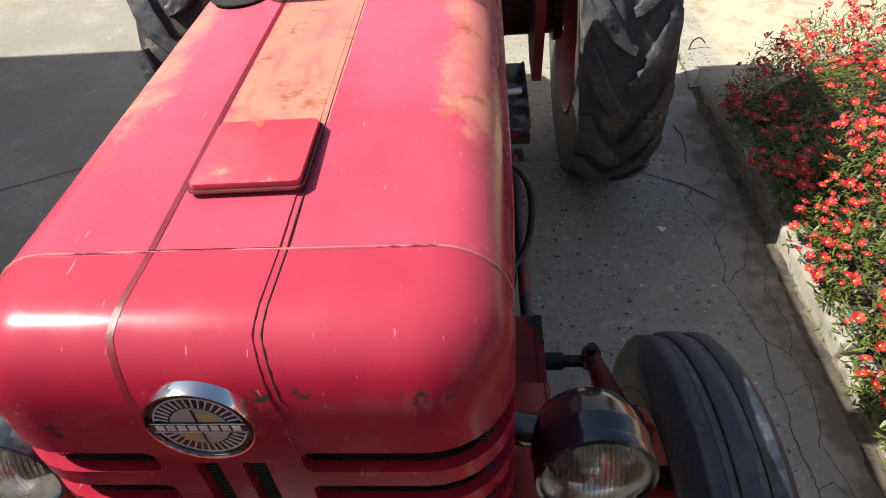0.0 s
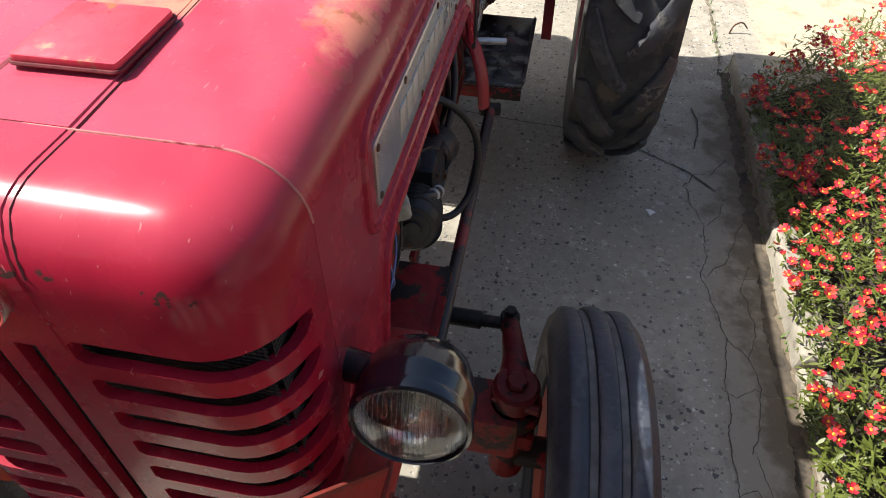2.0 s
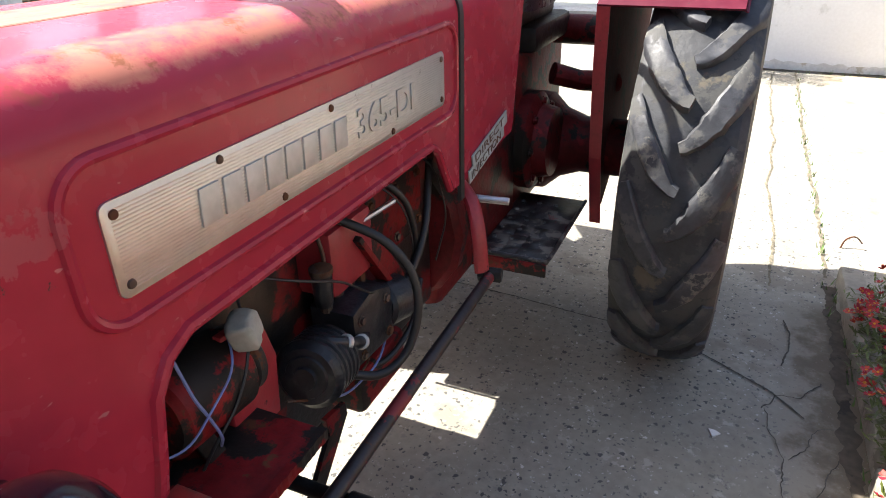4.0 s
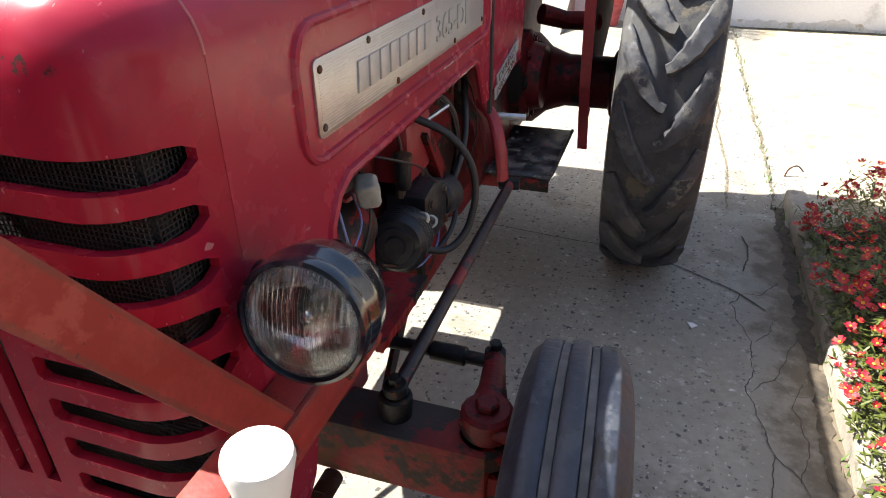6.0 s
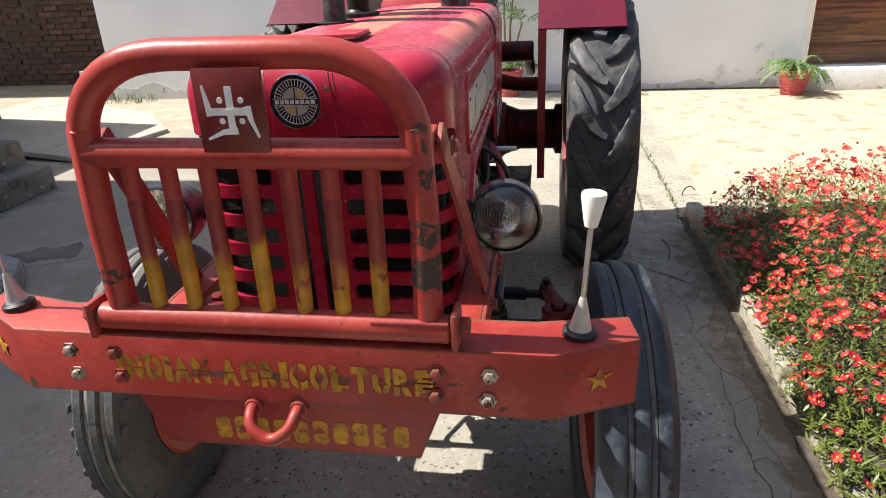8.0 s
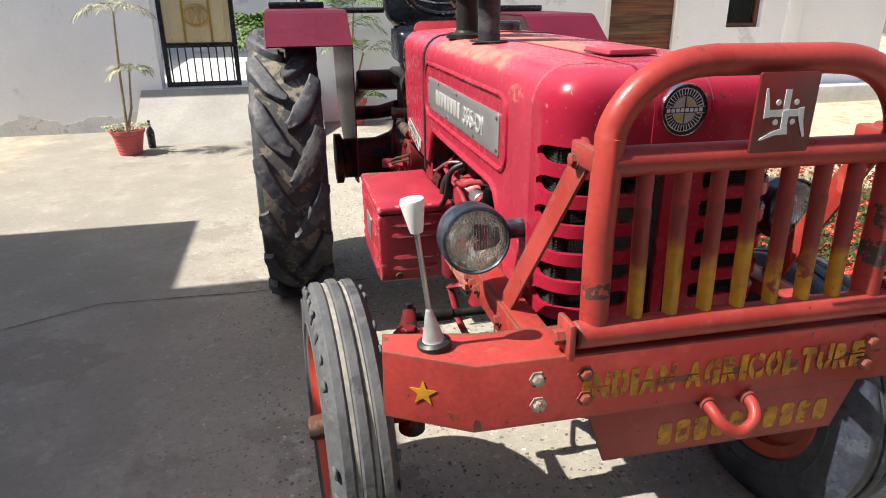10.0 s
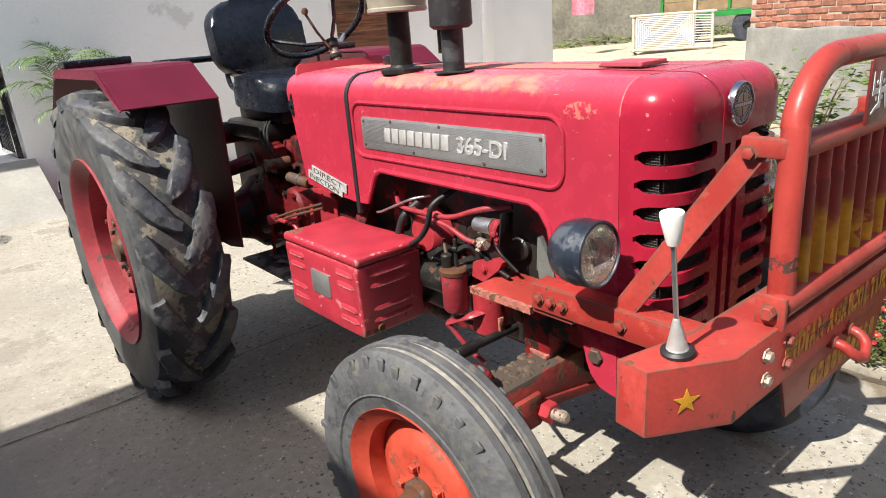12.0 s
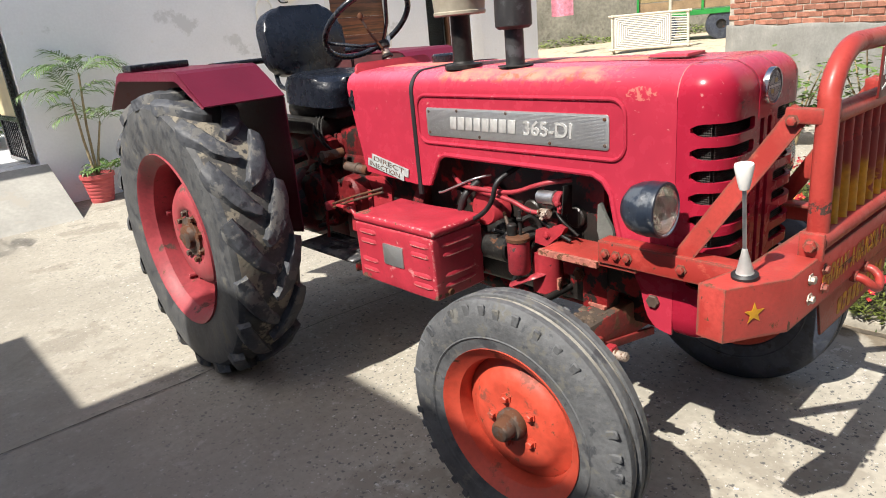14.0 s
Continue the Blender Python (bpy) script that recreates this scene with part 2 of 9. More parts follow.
def hood_material(name="sunworn_red_enamel", base=(0.345, 0.025, 0.047), bleach=0.85, fade=1.0):
    """Red enamel, bleached orange along the shoulders and on the centre strip behind the lid, with scratches and chips."""
    m = mat(name, base, 0.25, var=0.09, scale=2.5, fine=20, bump=0.0, wear=(((0.045, 0.01, 0.012), -0.075, 28, 0.6),), coat=0.5)
    n, l = m.node_tree.nodes, m.node_tree.links
    bsdf = n["Principled BSDF"]
    bsdf.inputs["Specular IOR Level"].default_value = 0.19
    tc = n.new("ShaderNodeTexCoord")
    sep = n.new("ShaderNodeSeparateXYZ")
    l.new(tc.outputs["Object"], sep.inputs[0])

    def op(kind, a, b=None):
        x = n.new("ShaderNodeMath")
        x.operation = kind
        for k, v in enumerate((a, b)):
            if v is None:
                continue
            if isinstance(v, (int, float)):
                x.inputs[k].default_value = v
            else:
                l.new(v, x.inputs[k])
        return x.outputs[0]

    def ramp(v, a, b, lo=0.0, hi=1.0):
        r = n.new("ShaderNodeMapRange")
        r.interpolation_type = "SMOOTHSTEP"
        for k, w in zip(("From Min", "From Max", "To Min", "To Max"), (a, b, lo, hi)):
            r.inputs[k].default_value = w
        l.new(v, r.inputs["Value"])
        return r.outputs["Result"]

    def tex(scale, detail=5.0, r=0.6, stretch=None):
        t = n.new("ShaderNodeTexNoise")
        t.inputs["Scale"].default_value, t.inputs["Detail"].default_value, t.inputs["Roughness"].default_value = scale, detail, r
        if stretch:
            mp = n.new("ShaderNodeMapping")
            mp.inputs["Scale"].default_value = stretch
            l.new(tc.outputs["Object"], mp.inputs["Vector"])
            l.new(mp.outputs["Vector"], t.inputs["Vector"])
        else:
            l.new(tc.outputs["Object"], t.inputs["Vector"])
        return t.outputs["Fac"]

    ax = op("ABSOLUTE", sep.outputs["X"])
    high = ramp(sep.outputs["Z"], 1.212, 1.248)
    back = ramp(sep.outputs["Y"], -0.06, 0.12)
    shoulder = op("MULTIPLY", op("MULTIPLY", ramp(ax, 0.110, 0.195), high), op("MULTIPLY", back, ramp(sep.outputs["Y"], 0.86, 0.72)))
    strip = op("MULTIPLY", ramp(sep.outputs["Y"], 0.045, 0.085), op("MULTIPLY", ramp(sep.outputs["X"], -0.075, -0.069), ramp(sep.outputs["X"], 0.056, 0.050)))
    strip = op("MULTIPLY", strip, high)
    amount = op("MAXIMUM", shoulder, op("MULTIPLY", strip, 1.15))
    mask = ramp(op("ADD", amount, op("MULTIPLY", op("SUBTRACT", tex(15, 10, 0.78), 0.5), 2.2)), 0.66, 1.15)
    mask = op("MULTIPLY", mask, ramp(tex(60, 4, 0.6, (1, 0.25, 1)), 0.3, 0.55, 0.6, 1.0))
    # Paler red by height: sun-faded enamel, plus the lit top put into the colour.
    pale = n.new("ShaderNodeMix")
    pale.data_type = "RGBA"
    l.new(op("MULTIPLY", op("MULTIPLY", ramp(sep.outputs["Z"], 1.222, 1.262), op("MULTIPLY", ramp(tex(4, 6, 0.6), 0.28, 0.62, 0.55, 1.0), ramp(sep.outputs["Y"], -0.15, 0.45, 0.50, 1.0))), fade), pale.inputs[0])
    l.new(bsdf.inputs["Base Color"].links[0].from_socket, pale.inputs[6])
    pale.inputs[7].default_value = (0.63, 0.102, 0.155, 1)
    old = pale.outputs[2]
    x = n.new("ShaderNodeMix")
    x.data_type = "RGBA"
    l.new(op("MULTIPLY", mask, bleach), x.inputs[0])
    l.new(old, x.inputs[6])
    x.inputs[7].default_value = (0.56, 0.225, 0.15, 1)
    rust = op("MULTIPLY", ramp(tex(20, 8, 0.75), 0.54, 0.64), op("MULTIPLY", amount, 0.75))
    y = n.new("ShaderNodeMix")
    y.data_type = "RGBA"
    l.new(rust, y.inputs[0])
    l.new(x.outputs[2], y.inputs[6])
    y.inputs[7].default_value = (0.24, 0.085, 0.035, 1)
    scr = ramp(tex(55, 2, 0.4, (5, 0.6, 1.5)), 0.738, 0.752)
    z = n.new("ShaderNodeMix")
    z.data_type = "RGBA"
    l.new(op("MULTIPLY", scr, 0.6), z.inputs[0])
    l.new(y.outputs[2], z.inputs[6])
    z.inputs[7].default_value = (0.55, 0.25, 0.23, 1)
    l.new(z.outputs[2], bsdf.inputs["Base Color"])
    ro = bsdf.inputs["Roughness"].links[0].from_socket
    l.new(op("ADD", ro, op("MULTIPLY", mask, 0.35)), bsdf.inputs["Roughness"])
    coat = n.new("ShaderNodeMapRange")
    coat.inputs["To Min"].default_value, coat.inputs["To Max"].default_value = 0.11, 0.0
    l.new(mask, coat.inputs["Value"])
    l.new(coat.outputs["Result"], bsdf.inputs["Coat Weight"])
    return m


def patch(m, centre, size, colour, scale=30.0, level=0.5, rough=0.7):
    """Lays a ragged worn patch on a material, about centre, in the thing's own coordinates."""
    n, l = m.node_tree.nodes, m.node_tree.links
    bsdf = n["Principled BSDF"]
    tc = n.new("ShaderNodeTexCoord")
    mp = n.new("ShaderNodeMapping")
    mp.vector_type = "TEXTURE"
    mp.inputs["Location"].default_value, mp.inputs["Scale"].default_value = centre, size
    l.new(tc.outputs["Object"], mp.inputs["Vector"])
    ln = n.new("ShaderNodeVectorMath")
    ln.operation = "LENGTH"
    l.new(mp.outputs["Vector"], ln.inputs[0])
    t = n.new("ShaderNodeTexNoise")
    t.inputs["Scale"].default_value, t.inputs["Detail"].default_value, t.inputs["Roughness"].default_value = scale, 6.0, 0.65
    l.new(tc.outputs["Object"], t.inputs["Vector"])
    fall = n.new("ShaderNodeMapRange")
    for k, v in zip(("From Min", "From Max", "To Min", "To Max"), (0.5, 1.0, 0.0, 0.5)):
        fall.inputs[k].default_value = v
    l.new(ln.outputs["Value"], fall.inputs["Value"])
    d = n.new("ShaderNodeMath")
    d.operation = "SUBTRACT"
    l.new(t.outputs["Fac"], d.inputs[0])
    l.new(fall.outputs["Result"], d.inputs[1])
    f = n.new("ShaderNodeMapRange")
    f.inputs["From Min"].default_value, f.inputs["From Max"].default_value = level, level + 0.03
    l.new(d.outputs[0], f.inputs["Value"])
    for socket, kind, val in (("Base Color", "RGBA", (*colour, 1)), ("Roughness", "FLOAT", rough)):
        x = n.new("ShaderNodeMix")
        x.data_type = kind
        a, b, o = (6, 7, 2) if kind == "RGBA" else (2, 3, 0)
        l.new(f.outputs["Result"], x.inputs[0])
        l.new(bsdf.inputs[socket].links[0].from_socket, x.inputs[a])
        x.inputs[b].default_value = val
        l.new(x.outputs[o], bsdf.inputs[socket])
    return m


def edge_wear(m, colour, radius=0.006, level=0.10, scale=55.0, rough=0.7):
    """Chips the paint along sharp edges, raggedly."""
    n, l = m.node_tree.nodes, m.node_tree.links
    bsdf = n["Principled BSDF"]
    geo, bev, dot = n.new("ShaderNodeNewGeometry"), n.new("ShaderNodeBevel"), n.new("ShaderNodeVectorMath")
    bev.samples = 4
    bev.inputs["Radius"].default_value = radius
    dot.operation = "DOT_PRODUCT"
    l.new(bev.outputs["Normal"], dot.inputs[0])
    l.new(geo.outputs["Normal"], dot.inputs[1])
    tc, t = n.new("ShaderNodeTexCoord"), n.new("ShaderNodeTexNoise")
    t.inputs["Scale"].default_value, t.inputs["Detail"].default_value = scale, 5.0
    l.new(tc.outputs["Object"], t.inputs["Vector"])
    t2 = n.new("ShaderNodeMapRange")
    for k, v in zip(("From Min", "From Max", "To Min", "To Max"), (0.35, 0.68, 0.22, -level)):
        t2.inputs[k].default_value = v
    l.new(t.outputs["Fac"], t2.inputs["Value"])
    inv, sub = n.new("ShaderNodeMath"), n.new("ShaderNodeMath")
    inv.operation = sub.operation = "SUBTRACT"
    inv.inputs[0].default_value = 1.0
    l.new(dot.outputs["Value"], inv.inputs[1])
    l.new(inv.outputs[0], sub.inputs[0])
    l.new(t2.outputs["Result"], sub.inputs[1])
    edge, f = n.new("ShaderNodeMapRange"), n.new("ShaderNodeMath")
    edge.inputs["From Min"].default_value, edge.inputs["From Max"].default_value = 0.02, 0.06
    l.new(inv.outputs[0], edge.inputs["Value"])
    chip = n.new("ShaderNodeMapRange")
    chip.inputs["From Min"].default_value, chip.inputs["From Max"].default_value = 0.0, 0.03
    l.new(sub.outputs[0], chip.inputs["Value"])
    f.operation = "MULTIPLY"
    l.new(edge.outputs["Result"], f.inputs[0])
    l.new(chip.outputs["Result"], f.inputs[1])
    for socket, kind, val in (("Base Color", "RGBA", (*colour, 1)), ("Roughness", "FLOAT", rough)):
        x = n.new("ShaderNodeMix")
        x.data_type = kind
        a, b, o = (6, 7, 2) if kind == "RGBA" else (2, 3, 0)
        l.new(f.outputs[0], x.inputs[0])
        l.new(bsdf.inputs[socket].links[0].from_socket, x.inputs[a])
        x.inputs[b].default_value = val
        l.new(x.outputs[o], bsdf.inputs[socket])
    return m


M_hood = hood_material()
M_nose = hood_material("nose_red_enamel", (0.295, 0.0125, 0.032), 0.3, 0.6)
CHIP = (0.05, 0.022, 0.018)
for centre, size in (((0.165, -0.250, 1.210), (0.030, 0.03, 0.018)), ((0.055, -0.250, 1.217), (0.055, 0.03, 0.014)), ((-0.15, -0.253, 1.17), (0.06, 0.03, 0.02))):
    patch(M_nose, centre, size, CHIP, 60, 0.535)
patch(M_hood, (0.25, -0.02, 1.145), (0.02, 0.075, 0.045), (0.36, 0.06, 0.075), 45, 0.46, 0.6)
patch(M_hood, (0.25, -0.02, 1.115), (0.02, 0.07, 0.05), CHIP, 60, 0.62)
patch(M_hood, (-0.25, -0.03, 1.205), (0.03, 0.075, 0.035), (0.42, 0.12, 0.10), 60, 0.50, 0.6)


def clear_glass(name, tint, rough=0.02):
    m = bpy.data.materials.new(name)
    m.use_nodes = True
    b = m.node_tree.nodes["Principled BSDF"]
    b.inputs["Base Color"].default_value = (*tint, 1)
    b.inputs["Transmission Weight"].default_value = 1.0
    b.inputs["Roughness"].default_value = rough
    return m


M_glass = clear_glass("lamp_glass", (0.99, 0.99, 0.98), 0.04)

# ---- setting: ground, house, kerb ----
def ground_material():
    m = mat("yard_concrete", (0.315, 0.291, 0.240), 0.88, var=0.2, scale=1.3, fine=30, bump=0.8, wear=(((0.255, 0.231, 0.188), 0.06, 1.3, 0.9), ((0.235, 0.206, 0.162), -0.05, 3.5, 0.8), ((0.385, 0.357, 0.31), 0.02, 11, 0.9), ((0.27, 0.252, 0.22), 0.01, 16, 0.9), ((0.085, 0.083, 0.08), -0.05, 38, 0.9), ((0.62, 0.60, 0.56), -0.04, 55, 0.85)))
    n, l = m.node_tree.nodes, m.node_tree.links
    bsdf = n["Principled BSDF"]
    tc = n.new("ShaderNodeTexCoord")
    sep = n.new("ShaderNodeSeparateXYZ")
    l.new(tc.outputs["Object"], sep.inputs[0])

    def step(v, a, b):
        r = n.new("ShaderNodeMapRange")
        r.interpolation_type = "SMOOTHSTEP"
        r.inputs["From Min"].default_value, r.inputs["From Max"].default_value = a, b
        l.new(v, r.inputs["Value"])
        return r.outputs["Result"]

    def op(kind, a, b):
        x = n.new("ShaderNodeMath")
        x.operation = kind
        for k, v in enumerate((a, b)):
            if isinstance(v, (int, float)):
                x.inputs[k].default_value = v
            else:
                l.new(v, x.inputs[k])
        return x.outputs[0]

    def tex(s, d=6.0):
        t = n.new("ShaderNodeTexNoise")
        t.inputs["Scale"].default_value, t.inputs["Detail"].default_value, t.inputs["Roughness"].default_value = s, d, 0.65
        l.new(tc.outputs["Object"], t.inputs["Vector"])
        return t.outputs["Fac"]

    wob = op("MULTIPLY", op("SUBTRACT", tex(2.0), 0.5), 0.5)
    sand = op("MULTIPLY", step(sep.outputs["X"], 1.38, 1.48), step(sep.outputs["Y"], 2.3, 2.6))
    west = op("MULTIPLY", step(op("ADD", op("MULTIPLY", sep.outputs["X"], -1.0), wob), 3.0, 3.35), step(op("ADD", sep.outputs["Y"], wob), 3.3, 3.7))
    earth = op("MAXIMUM", sand, west)
    old = bsdf.inputs["Base Color"].links[0].from_socket
    x = n.new("ShaderNodeMix")
    x.data_type = "RGBA"
    l.new(earth, x.inputs[0])
    l.new(old, x.inputs[6])
    dirt = n.new("ShaderNodeMix")
    dirt.data_type = "RGBA"
    dirt.inputs[6].default_value, dirt.inputs[7].default_value = (0.45, 0.385, 0.275, 1), (0.28, 0.22, 0.145, 1)
    l.new(step(tex(5.0, 8.0), 0.48, 0.68), dirt.inputs[0])
    l.new(dirt.outputs[2], x.inputs[7])
    out = x.outputs[2]
    # smooth cement strip along the slab edge, brown with washed soil
    rim = op("MULTIPLY", step(op("ADD", sep.outputs["X"], op("MULTIPLY", wob, 0.45)), 0.98, 1.08), step(op("MULTIPLY", sep.outputs["Y"], -1.0), -2.3, -2.1))
    rim = op("MULTIPLY", rim, op("SUBTRACT", 1.0, step(sep.outputs["X"], 1.6, 1.7)))
    soil = n.new("ShaderNodeMix")
    soil.data_type = "RGBA"
    soil.inputs[6].default_value, soil.inputs[7].default_value = (0.275, 0.248, 0.198, 1), (0.150, 0.122, 0.085, 1)
    l.new(step(op("ADD", tex(7.0, 8.0), op("MULTIPLY", op("SUBTRACT", sep.outputs["X"], 1.12), 1.6)), 0.41, 0.60), soil.inputs[0])
    edge = n.new("ShaderNodeMix")
    edge.data_type = "RGBA"
    l.new(rim, edge.inputs[0])
    l.new(out, edge.inputs[6])
    l.new(soil.outputs[2], edge.inputs[7])
    out = edge.outputs[2]
    smooth_west = op("MULTIPLY", op("SUBTRACT", 1.0, step(sep.outputs["X"], -1.5, -0.5)), 0.8)
    # Mixes a patchy darker tone into the western concrete.
    west_tone = n.new("ShaderNodeMix")
    west_tone.data_type = "RGBA"
    l.new(op("MULTIPLY", smooth_west, op("MULTIPLY", step(tex(3.0), 0.25, 0.6), 0.75)), west_tone.inputs[0])
    l.new(out, west_tone.inputs[6])
    west_tone.inputs[7].default_value = (0.212, 0.192, 0.158, 1)
    out = west_tone.outputs[2]
    earth = op("MAXIMUM", op("MAXIMUM", earth, smooth_west), op("MULTIPLY", rim, 0.85))

    patchy = step(tex(1.3, 4.0), 0.24, 0.46)

    def specks(cells, reach, share, colour):
        """Small round pits or stones in some of the cells."""
        nonlocal out
        v = n.new("ShaderNodeTexVoronoi")
        v.inputs["Scale"].default_value = cells
        warp = n.new("ShaderNodeMix")
        warp.data_type = "VECTOR"
        nz = n.new("ShaderNodeTexNoise")
        nz.inputs["Scale"].default_value = cells * 1.6
        l.new(tc.outputs["Object"], nz.inputs["Vector"])
        warp.inputs[0].default_value = 0.018
        l.new(tc.outputs["Object"], warp.inputs[4])
        l.new(nz.outputs["Color"], warp.inputs[5])
        l.new(warp.outputs[1], v.inputs["Vector"])
        pick = n.new("ShaderNodeSeparateColor")
        l.new(v.outputs["Color"], pick.inputs[0])
        size = n.new("ShaderNodeMapRange")
        for kk, vv in zip(("From Min", "From Max", "To Min", "To Max"), (1 - share, 1.0, 0.0, reach)):
            size.inputs[kk].default_value = vv
        l.new(pick.outputs[0], size.inputs["Value"])
        f = step(op("SUBTRACT", size.outputs["Result"], v.outputs["Distance"]), -0.02, 0.06)
        f = op("MULTIPLY", op("MULTIPLY", f, patchy), op("SUBTRACT", 1.0, earth))
        y = n.new("ShaderNodeMix")
        y.data_type = "RGBA"
        l.new(f, y.inputs[0])
        l.new(out, y.inputs[6])
        y.inputs[7].default_value = (*colour, 1)
        out = y.outputs[2]

    specks(56, 0.47, 0.30, (0.095, 0.093, 0.09))
    specks(95, 0.48, 0.30, (0.12, 0.117, 0.11))
    specks(52, 0.36, 0.07, (0.58, 0.56, 0.52))
    specks(110, 0.45, 0.14, (0.52, 0.50, 0.46))
    l.new(out, bsdf.inputs["Base Color"])
    return m


M_ground = ground_material()
M_wall = mat("white_limewash", (0.84, 0.85, 0.875), 0.85, var=0.05, scale=1.2, fine=40, bump=0.35, wear=(((0.68, 0.69, 0.70), 0.0, 1.6, 0.9), ((0.80, 0.80, 0.80), -0.03, 5, 0.9), ((0.58, 0.56, 0.52), -0.07, 3.5, 0.9)))
M_plinth = mat("weathered_plaster", (0.68, 0.68, 0.67), 0.9, var=0.12, scale=5, fine=40, bump=0.5, wear=(((0.52, 0.48, 0.41), 0.02, 5, 0.95), ((0.36, 0.32, 0.26), -0.03, 9, 0.95)))
M_kerb = mat("kerb_concrete", (0.315, 0.288, 0.236), 0.9, var=0.2, scale=6, fine=50, bump=0.6, wear=(((0.20, 0.18, 0.14), 0.05, 8, 0.9),))
M_soil = mat("dark_soil", (0.045, 0.036, 0.026), 0.95, var=0.4, scale=12, bump=0.8)
M_old = mat("old_cement", (0.175, 0.162, 0.136), 0.9, var=0.25, scale=4, fine=40, bump=0.6, wear=(((0.10, 0.09, 0.075), 0.06, 6, 0.95), ((0.40, 0.38, 0.34), 0.0, 15, 0.9)))

bm = bmesh.new()
lines = sorted({-300, -150, -70, -35, -20, *range(-12, 26), 30, 45, 80, 150, 300})
rise = lambda x, y: 0.42 * max(0, min(1, (x - 7.5) / 5)) ** 2 * (1 if y > -8 else 0)
grid = [[bm.verts.new((x, y, rise(x, y))) for y in lines] for x in lines]
for a in range(len(lines) - 1):
    for b in range(len(lines) - 1):
        bm.faces.new((grid[a][b], grid[a + 1][b], grid[a + 1][b + 1], grid[a][b + 1]))
structure(part("ground", bm, M_ground), "worn concrete yard running out into sandy earth", "ground")


def ribbon(name, pts, w, material, label, z=0.004, seed=1, jag=0.4, even=False):
    """A thin uneven strip lying on the ground, along points of (x, y)."""
    rng = random.Random(seed)
    fine = []
    for (a, b), (c, d) in zip(pts, pts[1:]):
        n = max(2, int(math.hypot(c - a, d - b) / 0.012))
        fine += [(a + (c - a) * k / n, b + (d - b) * k / n) for k in range(n)]
    fine.append(pts[-1])
    bm = bmesh.new()
    rows = []
    for k, (x, y) in enumerate(fine):
        p, q = fine[max(k - 1, 0)], fine[min(k + 1, len(fine) - 1)]
        dx, dy = q[0] - p[0], q[1] - p[1]
        n = math.hypot(dx, dy) or 1
        o = jag * (0.030 * noise.noise(Vector((k * 0.045, seed, 0))) + 0.014 * noise.noise(Vector((k * 0.17, seed, 5))) + rng.uniform(-0.003, 0.003))
        h = w / 2 * (0.45 + 1.1 * abs(noise.noise(Vector((k * 0.12, seed, 9)))) + rng.uniform(0, 0.35))
        if even:
            h = w / 2 * (1 + 0.25 * noise.noise(Vector((k * 0.02, seed, 9))))
        nx, ny = -dy / n, dx / n
        rows.append([bm.verts.new((x + nx * (o + e * h), y + ny * (o + e * h), z)) for e in (-1, 1)])
    for p, q in zip(rows, rows[1:]):
        bm.faces.new((p[0], p[1], q[1], q[0]))
    return structure(part(name, bm, material), label, "crack")


M_crack = mat("crack_dirt", (0.085, 0.075, 0.06), 0.95, var=0.4, scale=20, bump=0.4)
M_seam = mat("seam_crumbs", (0.16, 0.14, 0.10), 0.95, var=0.5, scale=30, fine=90, bump=0.6)
M_gutter = mat("gutter_soil", (0.085, 0.069, 0.050), 0.95, var=0.4, scale=5, fine=40, bump=0.5, wear=(((0.04, 0.034, 0.027), 0.03, 6, 0.95),))
M_moss = mat("gutter_dirt", (0.075, 0.065, 0.05), 0.95, var=0.5, scale=9, fine=40, bump=0.8, wear=(((0.03, 0.028, 0.022), 0.1, 8, 0.95),))
ribbon("crack", [(-3.2, 1.42), (-2.34, 1.53), (-1.68, 1.86), (-0.95, 1.83), (-0.2, 1.86), (0.5, 1.80), (0.80, 1.72), (1.0, 1.60), (1.10, 1.50)], 0.007, M_crack, "dark joint across the concrete", seed=2, jag=0.25)
ribbon("crack", [(1.07, 0.1), (1.03, 0.45), (1.06, 0.8), (1.02, 1.05), (1.05, 1.3), (0.98, 1.5)], 0.004, M_crack, "crack near the slab edge", seed=3, jag=0.9)
ribbon("crack", [(1.03, 1.05), (1.09, 1.12), (1.14, 1.22), (1.17, 1.35)], 0.004, M_crack, "branching crack near the slab edge", seed=4, jag=0.8)
ribbon("crack", [(1.06, 0.8), (1.12, 0.72), (1.13, 0.55), (1.10, 0.42)], 0.004, M_crack, "curved crack near the slab edge", seed=5, jag=0.9)
for k, (pts, w_) in enumerate((([(1.03, 0.62), (1.07, 0.60), (1.12, 0.64), (1.17, 0.62)], 0.006), ([(1.04, 0.30), (1.09, 0.33), (1.13, 0.28), (1.18, 0.30)], 0.005),
                               ([(1.05, 1.30), (1.10, 1.34), (1.14, 1.45), (1.18, 1.47)], 0.006), ([(1.09, 1.12), (1.13, 1.05), (1.18, 1.06)], 0.005),
                               ([(1.12, 0.72), (1.15, 0.88), (1.13, 1.0), (1.17, 1.12)], 0.007), ([(1.10, 0.42), (1.12, 0.25), (1.10, 0.05), (1.13, -0.2)], 0.006),
                               ([(0.98, 1.50), (1.02, 1.58), (1.09, 1.60), (1.15, 1.70)], 0.008))):
    ribbon("crack", pts, w_ * 0.5, M_crack, "fine branching crack near the slab edge", seed=30 + k, jag=1.0)
ribbon("crack", [(1.04, 1.75), (1.07, 1.95), (1.05, 2.05)], 0.007, M_crack, "broken hole in the slab edge", seed=6, jag=0.6)
